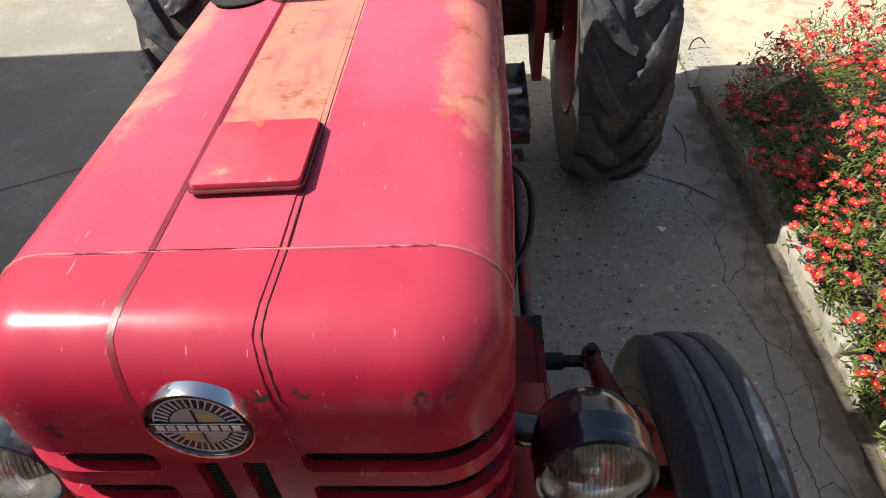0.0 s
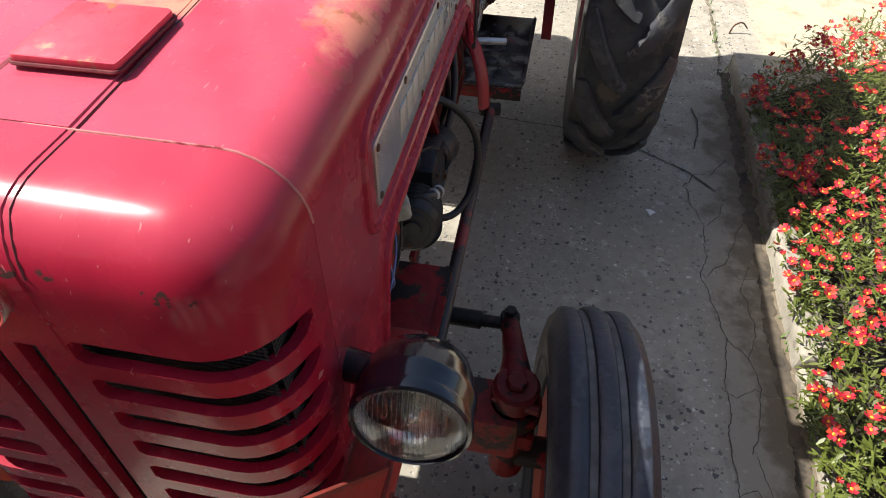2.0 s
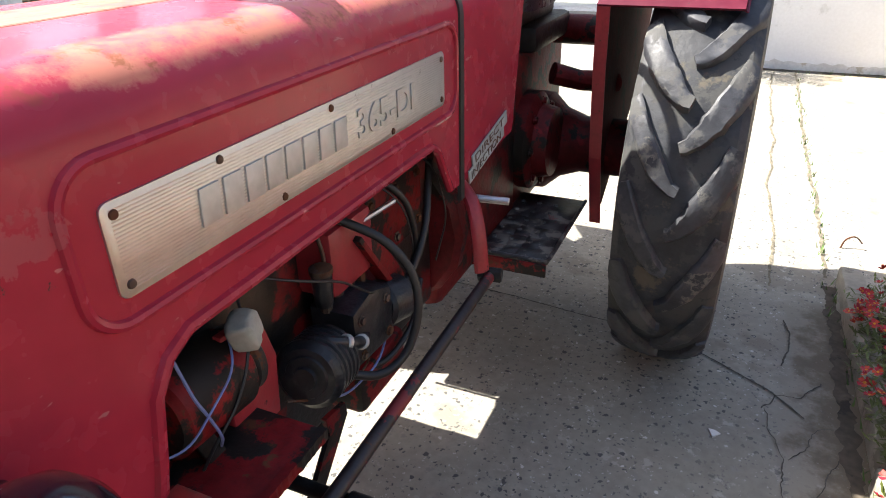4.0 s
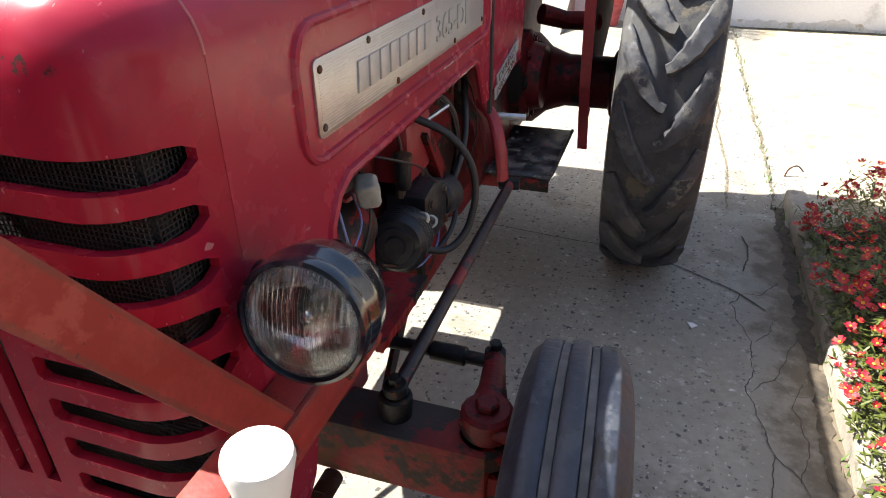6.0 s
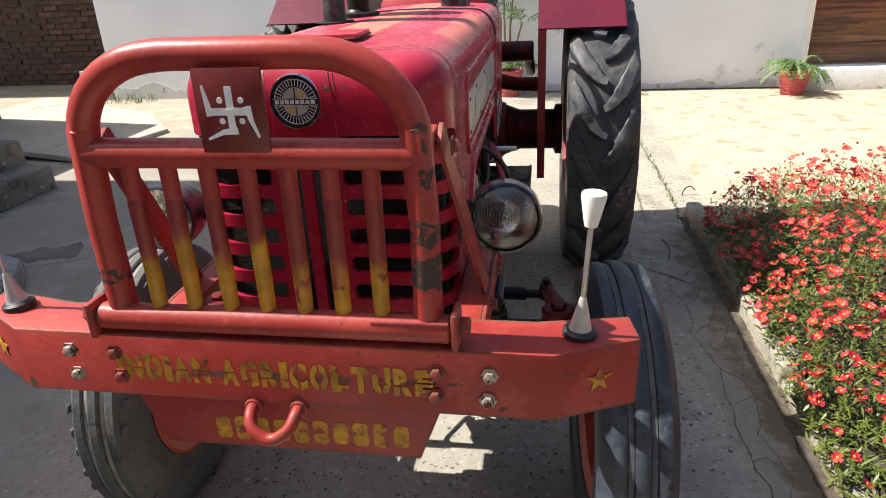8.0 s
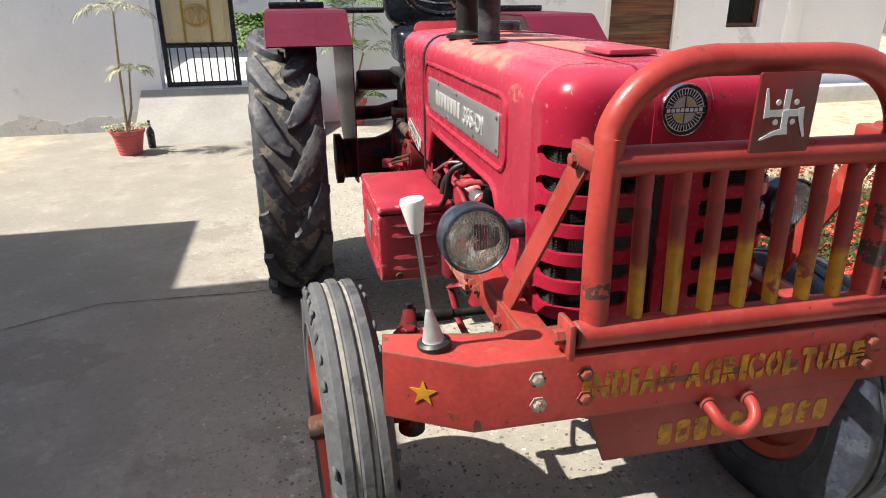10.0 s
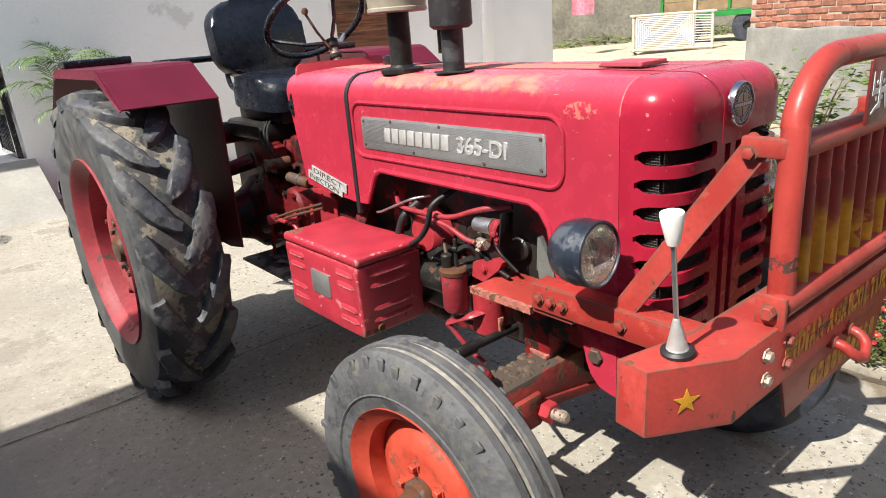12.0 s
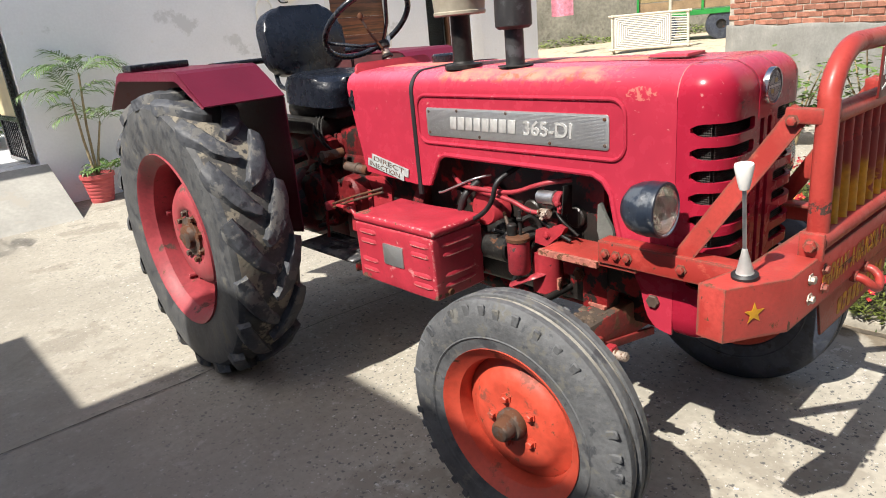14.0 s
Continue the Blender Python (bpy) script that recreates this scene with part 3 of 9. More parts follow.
ribbon("crack", [(1.0, 2.3), (1.02, 2.8), (0.99, 3.4), (1.02, 4.3), (1.0, 5.5), (1.02, 6.5)], 0.014, M_seam, "seam between concrete strips", seed=7, jag=0.6)
ribbon("crack", [(1.21, 2.45), (1.22, 3.2), (1.20, 4.2), (1.21, 5.5), (1.21, 6.5)], 0.018, M_seam, "grassy seam between concrete strips", seed=8, jag=0.5)
ribbon("gutter", [(1.216, -3.0), (1.214, 0.0), (1.210, 0.8), (1.214, 1.6), (1.220, 2.38)], 0.050, M_gutter, "brown damp gutter beside the kerb", z=0.003, seed=9, jag=0.45)
ribbon("stain", [(-2.9, 1.25), (-2.6, 1.62), (-2.2, 1.78)], 0.22, mat("damp_concrete", (0.14, 0.125, 0.105), 0.85, var=0.3, scale=6, bump=0.4), "damp stain on the concrete", z=0.0025, seed=10, jag=1.0)
bm = bmesh.new()
slab(bm, [(0, 0), (0.030, 0.004), (0.024, 0.022), (0.010, 0.034)], 0.004, pose(0.855, 1.315, 0, 0, 0, 40))
tagged(part("stone_chip", bm, M_whitepaint), "small white chip lying on concrete", "chip")
bm = bmesh.new()
sweep(bm, bend([(1.29, 2.78, 0.0), (1.30, 2.79, 0.04), (1.34, 2.80, 0.06), (1.37, 2.79, 0.03)], 0.02), 0.004, 6)
tagged(part("wire_hook", bm, M_iron), "bent iron wire hook standing in the ground", "hook")

# kerb, broken into blocks
for k in range(14):
    rng = random.Random(40 + k)
    y0 = -5.6 + 0.575 * k
    sunk = 0.03 if y0 < 0.4 else 0.0
    bm = box(bmesh.new(), (1.245 + rng.uniform(-0.008, 0.008), y0, -0.05), (1.328, y0 + 0.566, 0.075 - sunk + rng.uniform(-0.012, 0.008)), 0.014)
    bmesh.ops.subdivide_edges(bm, edges=list(bm.edges), cuts=3, use_grid_fill=True)
    for v in bm.verts:
        v.co += 0.009 * noise.noise_vector(v.co * 9) * (1 if v.co.z > 0 else 0)
    structure(part("kerb", bm, M_kerb), "pale broken concrete kerb block beside the flower bed", "kerb")
bm = slab(bmesh.new(), [(1.328, -5.9), (3.4, -5.9), (3.4, 2.6), (1.9, 2.52), (1.328, 2.12)], 0.10, pose(0, 0, -0.05), 0.02)
structure(part("bed_soil", bm, M_soil), "dark moist soil of the flower bed", "soil")

# ---- white house ----
bm = bmesh.new()
for lo, hi in (((-5.1, 6.6, -0.1), (-2.04, 6.85, 3.8)), ((-2.04, 6.6, 2.45), (-0.40, 6.85, 3.8)), ((-0.40, 6.6, -0.1), (3.2, 6.85, 3.8)), ((3.2, 6.6, 2.3), (4.22, 6.85, 3.8)), ((3.2, 6.6, -0.1), (4.22, 6.85, 0.22)), ((4.22, 6.6, -0.1), (4.92, 6.85, 3.8)), ((4.92, 6.6, 2.0), (5.42, 6.85, 3.8)), ((4.92, 6.6, -0.1), (5.42, 6.85, 0.98)), ((5.42, 6.6, -0.1), (7.4, 6.85, 3.8)), ((7.15, 6.85, -0.1), (7.4, 12, 3.8)), ((-5.1, 6.85, -0.1), (-4.85, 12, 3.8))):
    box(bm, lo, hi)
structure(part("wall_north", bm, M_wall, smooth=False), "whitewashed plaster house wall", "wall")
def worn_band(x0, x1, height, rough, seed):
    """Peeling plaster along the foot of the wall, with a ragged top edge."""
    n = int((x1 - x0) / 0.04)
    top = [(x0 + (x1 - x0) * k / n, height + rough * noise.noise(Vector((k * 0.11, seed, 0))) + 0.35 * rough * noise.noise(Vector((k * 0.6, seed, 3)))) for k in range(n + 1)]
    bm = slab(bmesh.new(), [(x1, -0.05), *reversed(top), (x0, -0.05)][::-1], 0.004, plane_at((0, 6.601, 0), (1, 0, 0), (0, 0, 1)))
    return structure(part("plinth", bm, M_plinth, smooth=False), "damp peeling plaster band at the wall base", "plinth")


worn_band(-5.08, -2.3, 0.16, 0.14, 2.0)
worn_band(0.45, 3.0, 0.07, 0.08, 7.0)
ribbon("debris", [(0.42, 6.53), (1.4, 6.52), (2.2, 6.54), (3.1, 6.5)], 0.10, M_moss, "dark crumbs and dry weeds along the wall", z=0.005, seed=21, jag=0.8)
structure(part("step", box(bmesh.new(), (3.22, 6.30, -0.05), (7.3, 6.6, 0.22), 0.012), M_plinth), "low whitewashed plinth step along the house", "step")
structure(part("pilaster", box(bmesh.new(), (5.78, 6.55, 0.22), (6.0, 6.6, 3.8), 0.006), M_wall), "plain white pilaster on the house wall", "pilaster")
bm = box(bmesh.new(), (-5.3, 6.45, 3.8), (7.6, 7.2, 3.95), 0.01)
box(bm, (1.2, 7.2, 3.8), (7.6, 12.2, 3.95), 0.01)
box(bm, (-5.3, 10.6, 3.0), (1.2, 12.2, 3.12), 0.01)
structure(part("roof", bm, M_plinth), "flat concrete roof slab beside an open court", "roof")
structure(part("ramp", slab(bmesh.new(), [(5.74, 0.0), (6.60, 0.44), (6.60, -0.05), (5.74, -0.05)], 1.92, plane_at((-2.26, 0, 0), (0, 1, 0), (0, 0, 1))), mat("pale_cement", (0.31, 0.30, 0.27), 0.9, var=0.14, scale=2.5, fine=30, bump=0.4, wear=(((0.31, 0.29, 0.25), 0.02, 3, 0.9),)), smooth=False), "grey concrete ramp up to the gate", "ramp")
structure(part("porch_floor", box(box(bmesh.new(), (-4.8, 6.852, 0.30), (7.1, 12.0, 0.445)), (-2.038, 6.602, 0.2), (-0.402, 6.852, 0.443)), M_plinth), "pale courtyard floor behind the gate", "floor")
structure(part("wall_inner", box(bmesh.new(), (-4.8, 12.0, 0.4), (7.1, 12.2, 3.8)), M_wall), "white inner wall of the courtyard", "wall")

# gate: two leaves, cream panels over a black grille
M_cream = mat("cream_paint", (0.55, 0.46, 0.28), 0.45, var=0.1, scale=5)
M_gold_gate = mat("gate_gold", (0.42, 0.28, 0.08), 0.35, metal=0.6)


def gate_leaf(m, w):
    leaf = structure(new("gate"), "cream metal gate leaf with gold ornament and black grille foot", "gate")
    for lo, hi in (((0, 0, 0), (0.05, 0.05, 1.95)), ((w - 0.05, 0, 0), (w, 0.05, 1.95)), ((0.05, 0, 0), (w - 0.05, 0.05, 0.05)), ((0.05, 0, 1.9), (w - 0.05, 0.05, 1.95)), ((0.05, 0, 0.42), (w - 0.05, 0.05, 0.47))):
        part("gate_frame", box(bmesh.new(), lo, hi, 0.004, 1, m), M_black, leaf)
    part("panel", box(bmesh.new(), (0.05, 0.015, 0.47), (w - 0.05, 0.035, 1.9), 0.003, 1, m), M_cream, leaf)
    for k in range(5):
        x = 0.05 + (w - 0.1) * (k + 0.5) / 5
        part("rib", box(bmesh.new(), (x - 0.012, 0.002, 0.47), (x + 0.012, 0.015, 1.9), 0.003, 1, m), M_gold_gate if k % 2 else M_cream, leaf)
    for k in range(9):
        x = 0.07 + (w - 0.14) * k / 8
        part("bar", rod(bmesh.new(), m @ Vector((x, 0.025, 0.05)), m @ Vector((x, 0.025, 0.42)), 0.008, seg=8), M_black, leaf)
    for z in (0.75, 1.15, 1.55):
        bm = bmesh.new()
        sweep(bm, [m @ Vector((w / 2 + 0.13 * math.cos(a), 0.0, z + 0.11 * math.sin(a))) for a in (2 * math.pi * k / 20 for k in range(20))], 0.011, 8, True)
        sweep(bm, [m @ Vector((w / 2 + 0.06 * math.cos(a), -0.004, z + 0.09 * math.sin(2 * a))) for a in (2 * math.pi * k / 24 for k in range(24))], 0.008, 6, True)
        part("scroll", bm, M_gold_gate, leaf)
    return leaf


gate_leaf(pose(-2.00, 6.72, 0.45), 0.80)
gate_leaf(pose(-0.42, 6.68, 0.45, 0, 0, 92), 0.80)

# wooden door
door = structure(new("door_1"), "dark brown wooden door with horizontal grain", "door")
M_wood = mat("dark_wood", (0.11, 0.045, 0.022), 0.45, var=0.35, scale=3, fine=60, bump=0.2)


def plank_wood(k):
    """Brown board with dark grain running along it."""
    m = mat("wood_board", (0.15 + 0.03 * (k % 3), 0.060 + 0.012 * (k % 2), 0.026), 0.45, var=0.2, scale=4, fine=50, bump=0.1)
    n, l = m.node_tree.nodes, m.node_tree.links
    b = n["Principled BSDF"]
    tc, mp, t, x = n.new("ShaderNodeTexCoord"), n.new("ShaderNodeMapping"), n.new("ShaderNodeTexNoise"), n.new("ShaderNodeMix")
    mp.inputs["Scale"].default_value = (2.0, 2.0, 38.0)
    mp.inputs["Location"].default_value = (1.7 * k, 0, 0)
    t.inputs["Scale"].default_value, t.inputs["Detail"].default_value, t.inputs["Roughness"].default_value = 1.0, 6.0, 0.65
    l.new(tc.outputs["Object"], mp.inputs["Vector"])
    l.new(mp.outputs["Vector"], t.inputs["Vector"])
    r = n.new("ShaderNodeMapRange")
    r.inputs["From Min"].default_value, r.inputs["From Max"].default_value = 0.42, 0.66
    l.new(t.outputs["Fac"], r.inputs["Value"])
    x.data_type = "RGBA"
    l.new(r.outputs["Result"], x.inputs[0])
    l.new(b.inputs["Base Color"].links[0].from_socket, x.inputs[6])
    x.inputs[7].default_value = (0.028, 0.012, 0.007, 1)
    l.new(x.outputs[2], b.inputs["Base Color"])
    return m


for k in range(9):
    z0 = 0.235 + 0.228 * k
    part("plank", box(bmesh.new(), (3.28, 6.64, z0), (4.16, 6.68, z0 + 0.226), 0.003), plank_wood(k), door)
for lo, hi in (((3.2, 6.595, 0.22), (3.275, 6.70, 2.3)), ((4.165, 6.595, 0.22), (4.22, 6.70, 2.3)), ((3.275, 6.595, 2.24), (4.165, 6.70, 2.3))):
    part("door_frame", box(bmesh.new(), lo, hi, 0.004), M_white, door)
win = structure(new("window_1"), "small dark window in a brown frame", "window")
M_pane = clear_glass("window_glass", (0.6, 0.65, 0.65))
part("pane", box(bmesh.new(), (4.97, 6.70, 1.03), (5.37, 6.706, 1.95)), M_pane, win)
# Black sheet stands in for the unlit room behind the pane.
part("backing", box(bmesh.new(), (4.93, 6.80, 0.99), (5.41, 6.84, 1.99)), M_shade_black, win)
for lo, hi in (((4.92, 6.66, 0.98), (4.97, 6.74, 2.0)), ((5.37, 6.66, 0.98), (5.42, 6.74, 2.0)), ((4.97, 6.66, 0.98), (5.37, 6.74, 1.03)), ((4.97, 6.66, 1.95), (5.37, 6.74, 2.0))):
    part("window_frame", box(bmesh.new(), lo, hi, 0.004), M_wood, win)
meter = thing("meter_box", "small white electric meter box with loose wires", "meter")
part("case", box(bmesh.new(), (2.62, 6.53, 1.84), (2.76, 6.6, 2.06), 0.01), M_white, meter)
bm = bmesh.new()
sweep(bm, bend([(2.60, 6.58, 2.06), (2.50, 6.56, 1.95), (2.55, 6.57, 1.82), (2.66, 6.57, 1.83)], 0.06), 0.008, 6)
part("wire", bm, M_rubber, meter)
bm = bmesh.new()
sweep(bm, bend([(2.22, 6.59, 1.60), (2.22, 6.57, 1.80), (2.30, 6.56, 1.90), (2.42, 6.57, 1.84), (2.44, 6.59, 1.76)], 0.08), 0.012, 8)
tagged(part("hose", bm, M_white), "white hose looped on the house wall", "hose")

# ---- west side: house, steps, cement apron ----
bm = box(bmesh.new(), (-9, -7, -0.1), (-4.1, 3.08, 3.5))
structure(part("wall_west", bm, M_wall, smooth=False), "plain plastered house beside the yard", "house")
bm = box(bmesh.new(), (-9, -7, 3.505), (-4.1, 1.95, 4.66))
structure(part("wall_west_upper", bm, M_wall, smooth=False), "plain plastered upper room of the house", "house")
# Unseen wall, added to cut the sky light reaching the tractor's front.
bm = box(bmesh.new(), (-9, -6.2, -0.1), (4.2, -6.0, 4.4))
structure(part("wall_south", bm, M_old, smooth=False), "unseen plain plaster wall added to block the south sky", "wall")
for k in range(4):
    bm = box(bmesh.new(), (-4.1, 1.45, 0.18 * k - 0.02), (-3.22 - 0.24 * k, 2.95 + 0.04 * k, 0.18 * k + 0.178), 0.016)
    bmesh.ops.subdivide_edges(bm, edges=list(bm.edges), cuts=4, use_grid_fill=True)
    for v in bm.verts:
        v.co += 0.012 * noise.noise_vector(v.co * 5)
    structure(part("step", bm, M_old), "rough worn cement step of the house entrance", "step")
bm = bmesh.new()
slab(bm, [(-4.1, -0.6), (-2.40, -0.6), (-2.20, -0.2), (-2.12, 0.5), (-2.12, 0.95), (-2.17, 1.28), (-2.30, 1.46), (-2.6, 1.5), (-4.1, 1.5)], 0.11, pose(0, 0, -0.01, 0, 0, 0), 0.035)
bmesh.ops.triangulate(bm, faces=list(bm.faces))
for v in bm.verts:
    v.co.z += max(0, -2.3 - v.co.x) * 0.14 * (1 if v.co.z > 0.05 else 0)
structure(part("cement_apron", bm, mat("smooth_cement", (0.27, 0.275, 0.285), 0.8, var=0.3, scale=5, fine=40, bump=0.9, wear=(((0.13, 0.13, 0.13), 0.09, 7, 0.9), ((0.42, 0.42, 0.42), 0.0, 22, 0.9)))), "smooth grey cement apron with a rounded edge", "apron")
bm = slab(bmesh.new(), [(-5.6, 4.0), (-3.55, 3.6), (-3.30, 4.7), (-3.9, 5.4), (-5.6, 6.0)], 0.045, pose(0, 0, -0.005), 0.012)
for v in bm.verts:
    v.co.z += (-3.3 - v.co.x) * 0.05
structure(part("cement_platform", bm, mat("sandy_cement", (0.42, 0.38, 0.31), 0.9, var=0.15, scale=2, fine=30, bump=0.3, wear=(((0.33, 0.28, 0.21), 0.03, 2.5, 0.95),)), smooth=False), "low sloping cement platform by the house", "platform")
# Brick colour is darkened for the shade this wall stands in.
M_bricks_far = mat("shade_dark_brick", (0.088, 0.047, 0.036), 0.92, rand=0.3, var=0.4, scale=6, fine=20, bump=0.8, wear=(((0.07, 0.055, 0.045), 0.08, 3, 0.95),))
wall_b = structure(new("wall_brick_west"), "old dark brick wall with mud mortar", "wall")
part("mortar", box(bmesh.new(), (-10, 8.03, -0.1), (-5.1, 8.25, 3.2)), mat("mud_mortar", (0.075, 0.058, 0.042), 0.95, var=0.3, scale=8, bump=0.6), wall_b)
# Added sheet, out of view, that throws shade on the brick wall.
bm = box(bmesh.new(), (-11, 6.9, 2.9), (-5.15, 8.4, 3.0))
structure(part("lean_to_roof", bm, M_old), "unseen thin roof sheet added to shade the old brick wall", "roof")
for k in range(5):
    bm = box(bmesh.new(), (-5.55 + 0.02 * (k % 2), 6.62, 0.075 * k), (-5.15 + 0.03 * (k % 2), 6.86, 0.075 * k + 0.07), 0.008)
    tagged(part("brick", bm, M_kerb), "pale loose brick stacked by the wall", "brick", "bricks stacked by the wall")

# bricks of the old wall: the nearer stretch one by one, the rest in one mesh
old_brick = bpy.data.meshes.new("brick")
bmo = box(bmesh.new(), (0, 0, 0), (0.225, 0.05, 0.068), 0.006, 1)
bmo.to_mesh(old_brick)
bmo.free()
old_brick.materials.append(M_bricks_far)
rest = bmesh.new()
for r in range(38):
    for k in range(21):
        rb = random.Random(900 + r * 40 + k)
        mb_ = pose(-5.36 - 0.236 * k + (0.118 if r % 2 else 0) + rb.uniform(-0.008, 0.008), 8.005 + rb.uniform(-0.012, 0.008), 0.082 * r + rb.uniform(-0.005, 0.005), rb.uniform(-1.5, 1.5), rb.uniform(-1.2, 1.2), 0)
        if k < 8:
            ob = new("brick", old_brick)
            ob.parent = wall_b
            ob.matrix_basis = mb_
        else:
            box(rest, (0, 0, 0), (0.225, 0.05, 0.068), m=mb_)
tagged(part("brickwork", rest, M_bricks_far, wall_b, smooth=False), "old bricks, their colour darkened for shade", kind="stuff")

# wing beyond the steps, with a slatted shutter
structure(part("wall_wing", box(bmesh.new(), (-5.5, 3.09, -0.1), (-5.25, 4.84, 2.3)), M_old, smooth=False), "low weathered wing wall beyond the steps", "wall")
shutter = structure(new("window_2"), "blue-grey slatted shutter in a beige frame", "window")
M_slat = mat("blue_grey_slats", (0.42, 0.52, 0.55), 0.5, var=0.15, scale=8)
M_beige = mat("beige_frame", (0.45, 0.38, 0.28), 0.7, var=0.15, scale=8)
for lo, hi in (((-5.25, 4.70, 0.72), (-5.17, 4.78, 2.2)), ((-5.25, 3.62, 0.72), (-5.17, 3.70, 2.2)), ((-5.25, 3.70, 0.72), (-5.17, 4.70, 0.79)), ((-5.25, 3.70, 2.13), (-5.17, 4.70, 2.2))):
    part("window_frame", box(bmesh.new(), lo, hi, 0.006), M_beige, shutter)
# Black sheet paints the shade between the slats.
part("backing", box(bmesh.new(), (-5.249, 3.70, 0.79), (-5.235, 4.70, 2.13)), M_shade_black, shutter)
for k in range(18):
    z = 0.81 + 0.073 * k
    part("slat", box(bmesh.new(), (-5.22, 3.71, z), (-5.205, 4.69, z + 0.045), 0.004, 1), M_slat, shutter)


# ---- tractor ----
tractor = thing("tractor", "red farm tractor with worn paint and a welded front guard", "tractor")
CX = -0.015


def hood_edge(y):
    """The lower edge of the bonnet side at y."""
    pts = ((-0.30, 0.545), (-0.125, 0.545), (-0.085, 0.553), (-0.06, 0.578), (-0.045, 0.615), (-0.035, 0.66), (0.036, 0.80), (0.047, 0.855), (0.06, 0.92), (0.085, 0.955), (0.12, 0.972), (0.74, 0.978), (0.77, 0.965), (0.83, 0.862), (0.90, 0.858), (1.26, 0.880))
    for (a, p), (b, q) in zip(pts, pts[1:]):
        if y <= b:
            return p + (q - p) * (y - a) / (b - a)
    return pts[-1][1]


HW, HT, HR = 0.25, 1.268, 0.072


def hood_section(y, n=7):
    """Points of (x, z) over the bonnet at y, from one lower edge to the other."""
    zb = hood_edge(y)
    side = [(HW, zb + (HT - HR - zb) * k / 8) for k in range(9)]
    arc = [(HW - HR + HR * math.cos(a), HT - HR + HR * math.sin(a)) for a in (math.pi / 2 * k / n for k in range(1, n + 1))]
    top = [((HW - HR) * (1 - k / 8), HT + 0.006 * min(1, max(0, (y + 0.12) / 0.25)) * math.sin(math.pi / 2 * k / 8)) for k in range(1, 9)]
    half = side + arc + top
    return half + [(-x, z) for x, z in reversed(half[:-1])]


def shell(y0, y1, step=0.012, slant=0.0):
    bm = bmesh.new()
    n = max(2, int((y1 - y0) / step))
    rows = []
    for k in range(n + 1):
        y = y0 + (y1 - y0) * k / n
        rows.append([bm.verts.new((x, y + slant * (k / n) * (z - 0.88), z)) for x, z in hood_section(y)])
    for p, q in zip(rows, rows[1:]):
        for a in range(len(p) - 1):
            bm.faces.new((p[a], p[a + 1], q[a + 1], q[a]))
    return bm


def thick(ob, t, offset=-1, crisp=True):
    s = ob.modifiers.new("thick", "SOLIDIFY")
    s.thickness, s.offset = t, offset
    if crisp:
        e = ob.modifiers.new("crisp", "EDGE_SPLIT")
        e.split_angle, e.use_edge_sharp = radians(38), False
    return ob


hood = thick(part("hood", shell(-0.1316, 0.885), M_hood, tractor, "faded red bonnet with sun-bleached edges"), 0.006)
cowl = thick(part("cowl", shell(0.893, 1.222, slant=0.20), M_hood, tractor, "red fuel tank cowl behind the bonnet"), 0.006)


def nose_shell():
    """The nose with its side slots and the centre opening."""
    bm = bmesh.new()
    y_back, y_front, rc = -0.1325, -0.253, 0.085
    plan = []
    for k in range(5):
        plan.append((-HW, y_back + (y_front + rc - y_back) * k / 5, -1, 0))
    for k in range(9):
        a = math.pi + math.pi / 2 * k / 8
        plan.append((-HW + rc + rc * math.cos(a), y_front + rc + rc * math.sin(a), math.cos(a), math.sin(a)))
    xs = [-0.15, -0.115, -0.088, -0.081, -0.048, -0.025, -0.003, 0.020, 0.055, 0.062, 0.09, 0.12, 0.15]
    plan += [(x, y_front, 0, -1) for x in xs]
    for k in range(9):
        a = -math.pi / 2 + math.pi / 2 * k / 8
        plan.append((HW - rc + rc * math.cos(a), y_front + rc + rc * math.sin(a), math.cos(a), math.sin(a)))
    for k in range(5):
        plan.append((HW, y_front + rc + (y_back - y_front - rc) * (k + 1) / 5, 1, 0))
    zs, slots = [0.545, 0.562, 0.60], set()
    z = 0.6945
    for k in range(8):
        zs += [z, z + 0.033]
        slots.add(len(zs) - 2)
        z += 0.0578
    zs += [1.165, HT - HR]
    rows = [[bm.verts.new((x, y, zz)) for x, y, _, _ in plan] for zz in zs]
    for k in range(1, 8):
        a = math.pi / 2 * k / 7
        off = HR * (1 - math.cos(a))
        rows.append([bm.verts.new((x - nx * off, y - ny * off, HT - HR + HR * math.sin(a))) for x, y, nx, ny in plan])
    n = len(plan)
    i0, i1 = 14 + xs.index(-0.081), 14 + xs.index(0.055)
    for r in slots:
        for c, d in ((5, 0.011), (6, 0.0025), (n - 6, 0.011), (n - 7, 0.0025), (i0, 0.006), (i0 - 1, 0.0), (i1, 0.006), (i1 + 1, 0.0)):
            rows[r][c].co.z += d
            rows[r + 1][c].co.z -= d
    for row, inset in ((rows[0], 0.022), (rows[1], 0.006)):
        for v, (x, y, nx, ny) in zip(row, plan):
            v.co.x -= nx * inset
            v.co.y -= ny * inset
    for r in range(len(rows) - 1):
        for c in range(n - 1):
            x = (plan[c][0] + plan[c + 1][0]) / 2
            hole = r in slots and 5 <= c <= n - 7 and not (-0.081 < x < 0.055)
            gap = 0.65 < zs[min(r, len(zs) - 1)] < 1.10 and (-0.048 < x < -0.025 or -0.003 < x < 0.020) and r < len(zs) - 2
            if not (hole or gap):
                bm.faces.new((rows[r][c], rows[r][c + 1], rows[r + 1][c + 1], rows[r + 1][c]))
    bm.faces.new(rows[-1])
    return bm


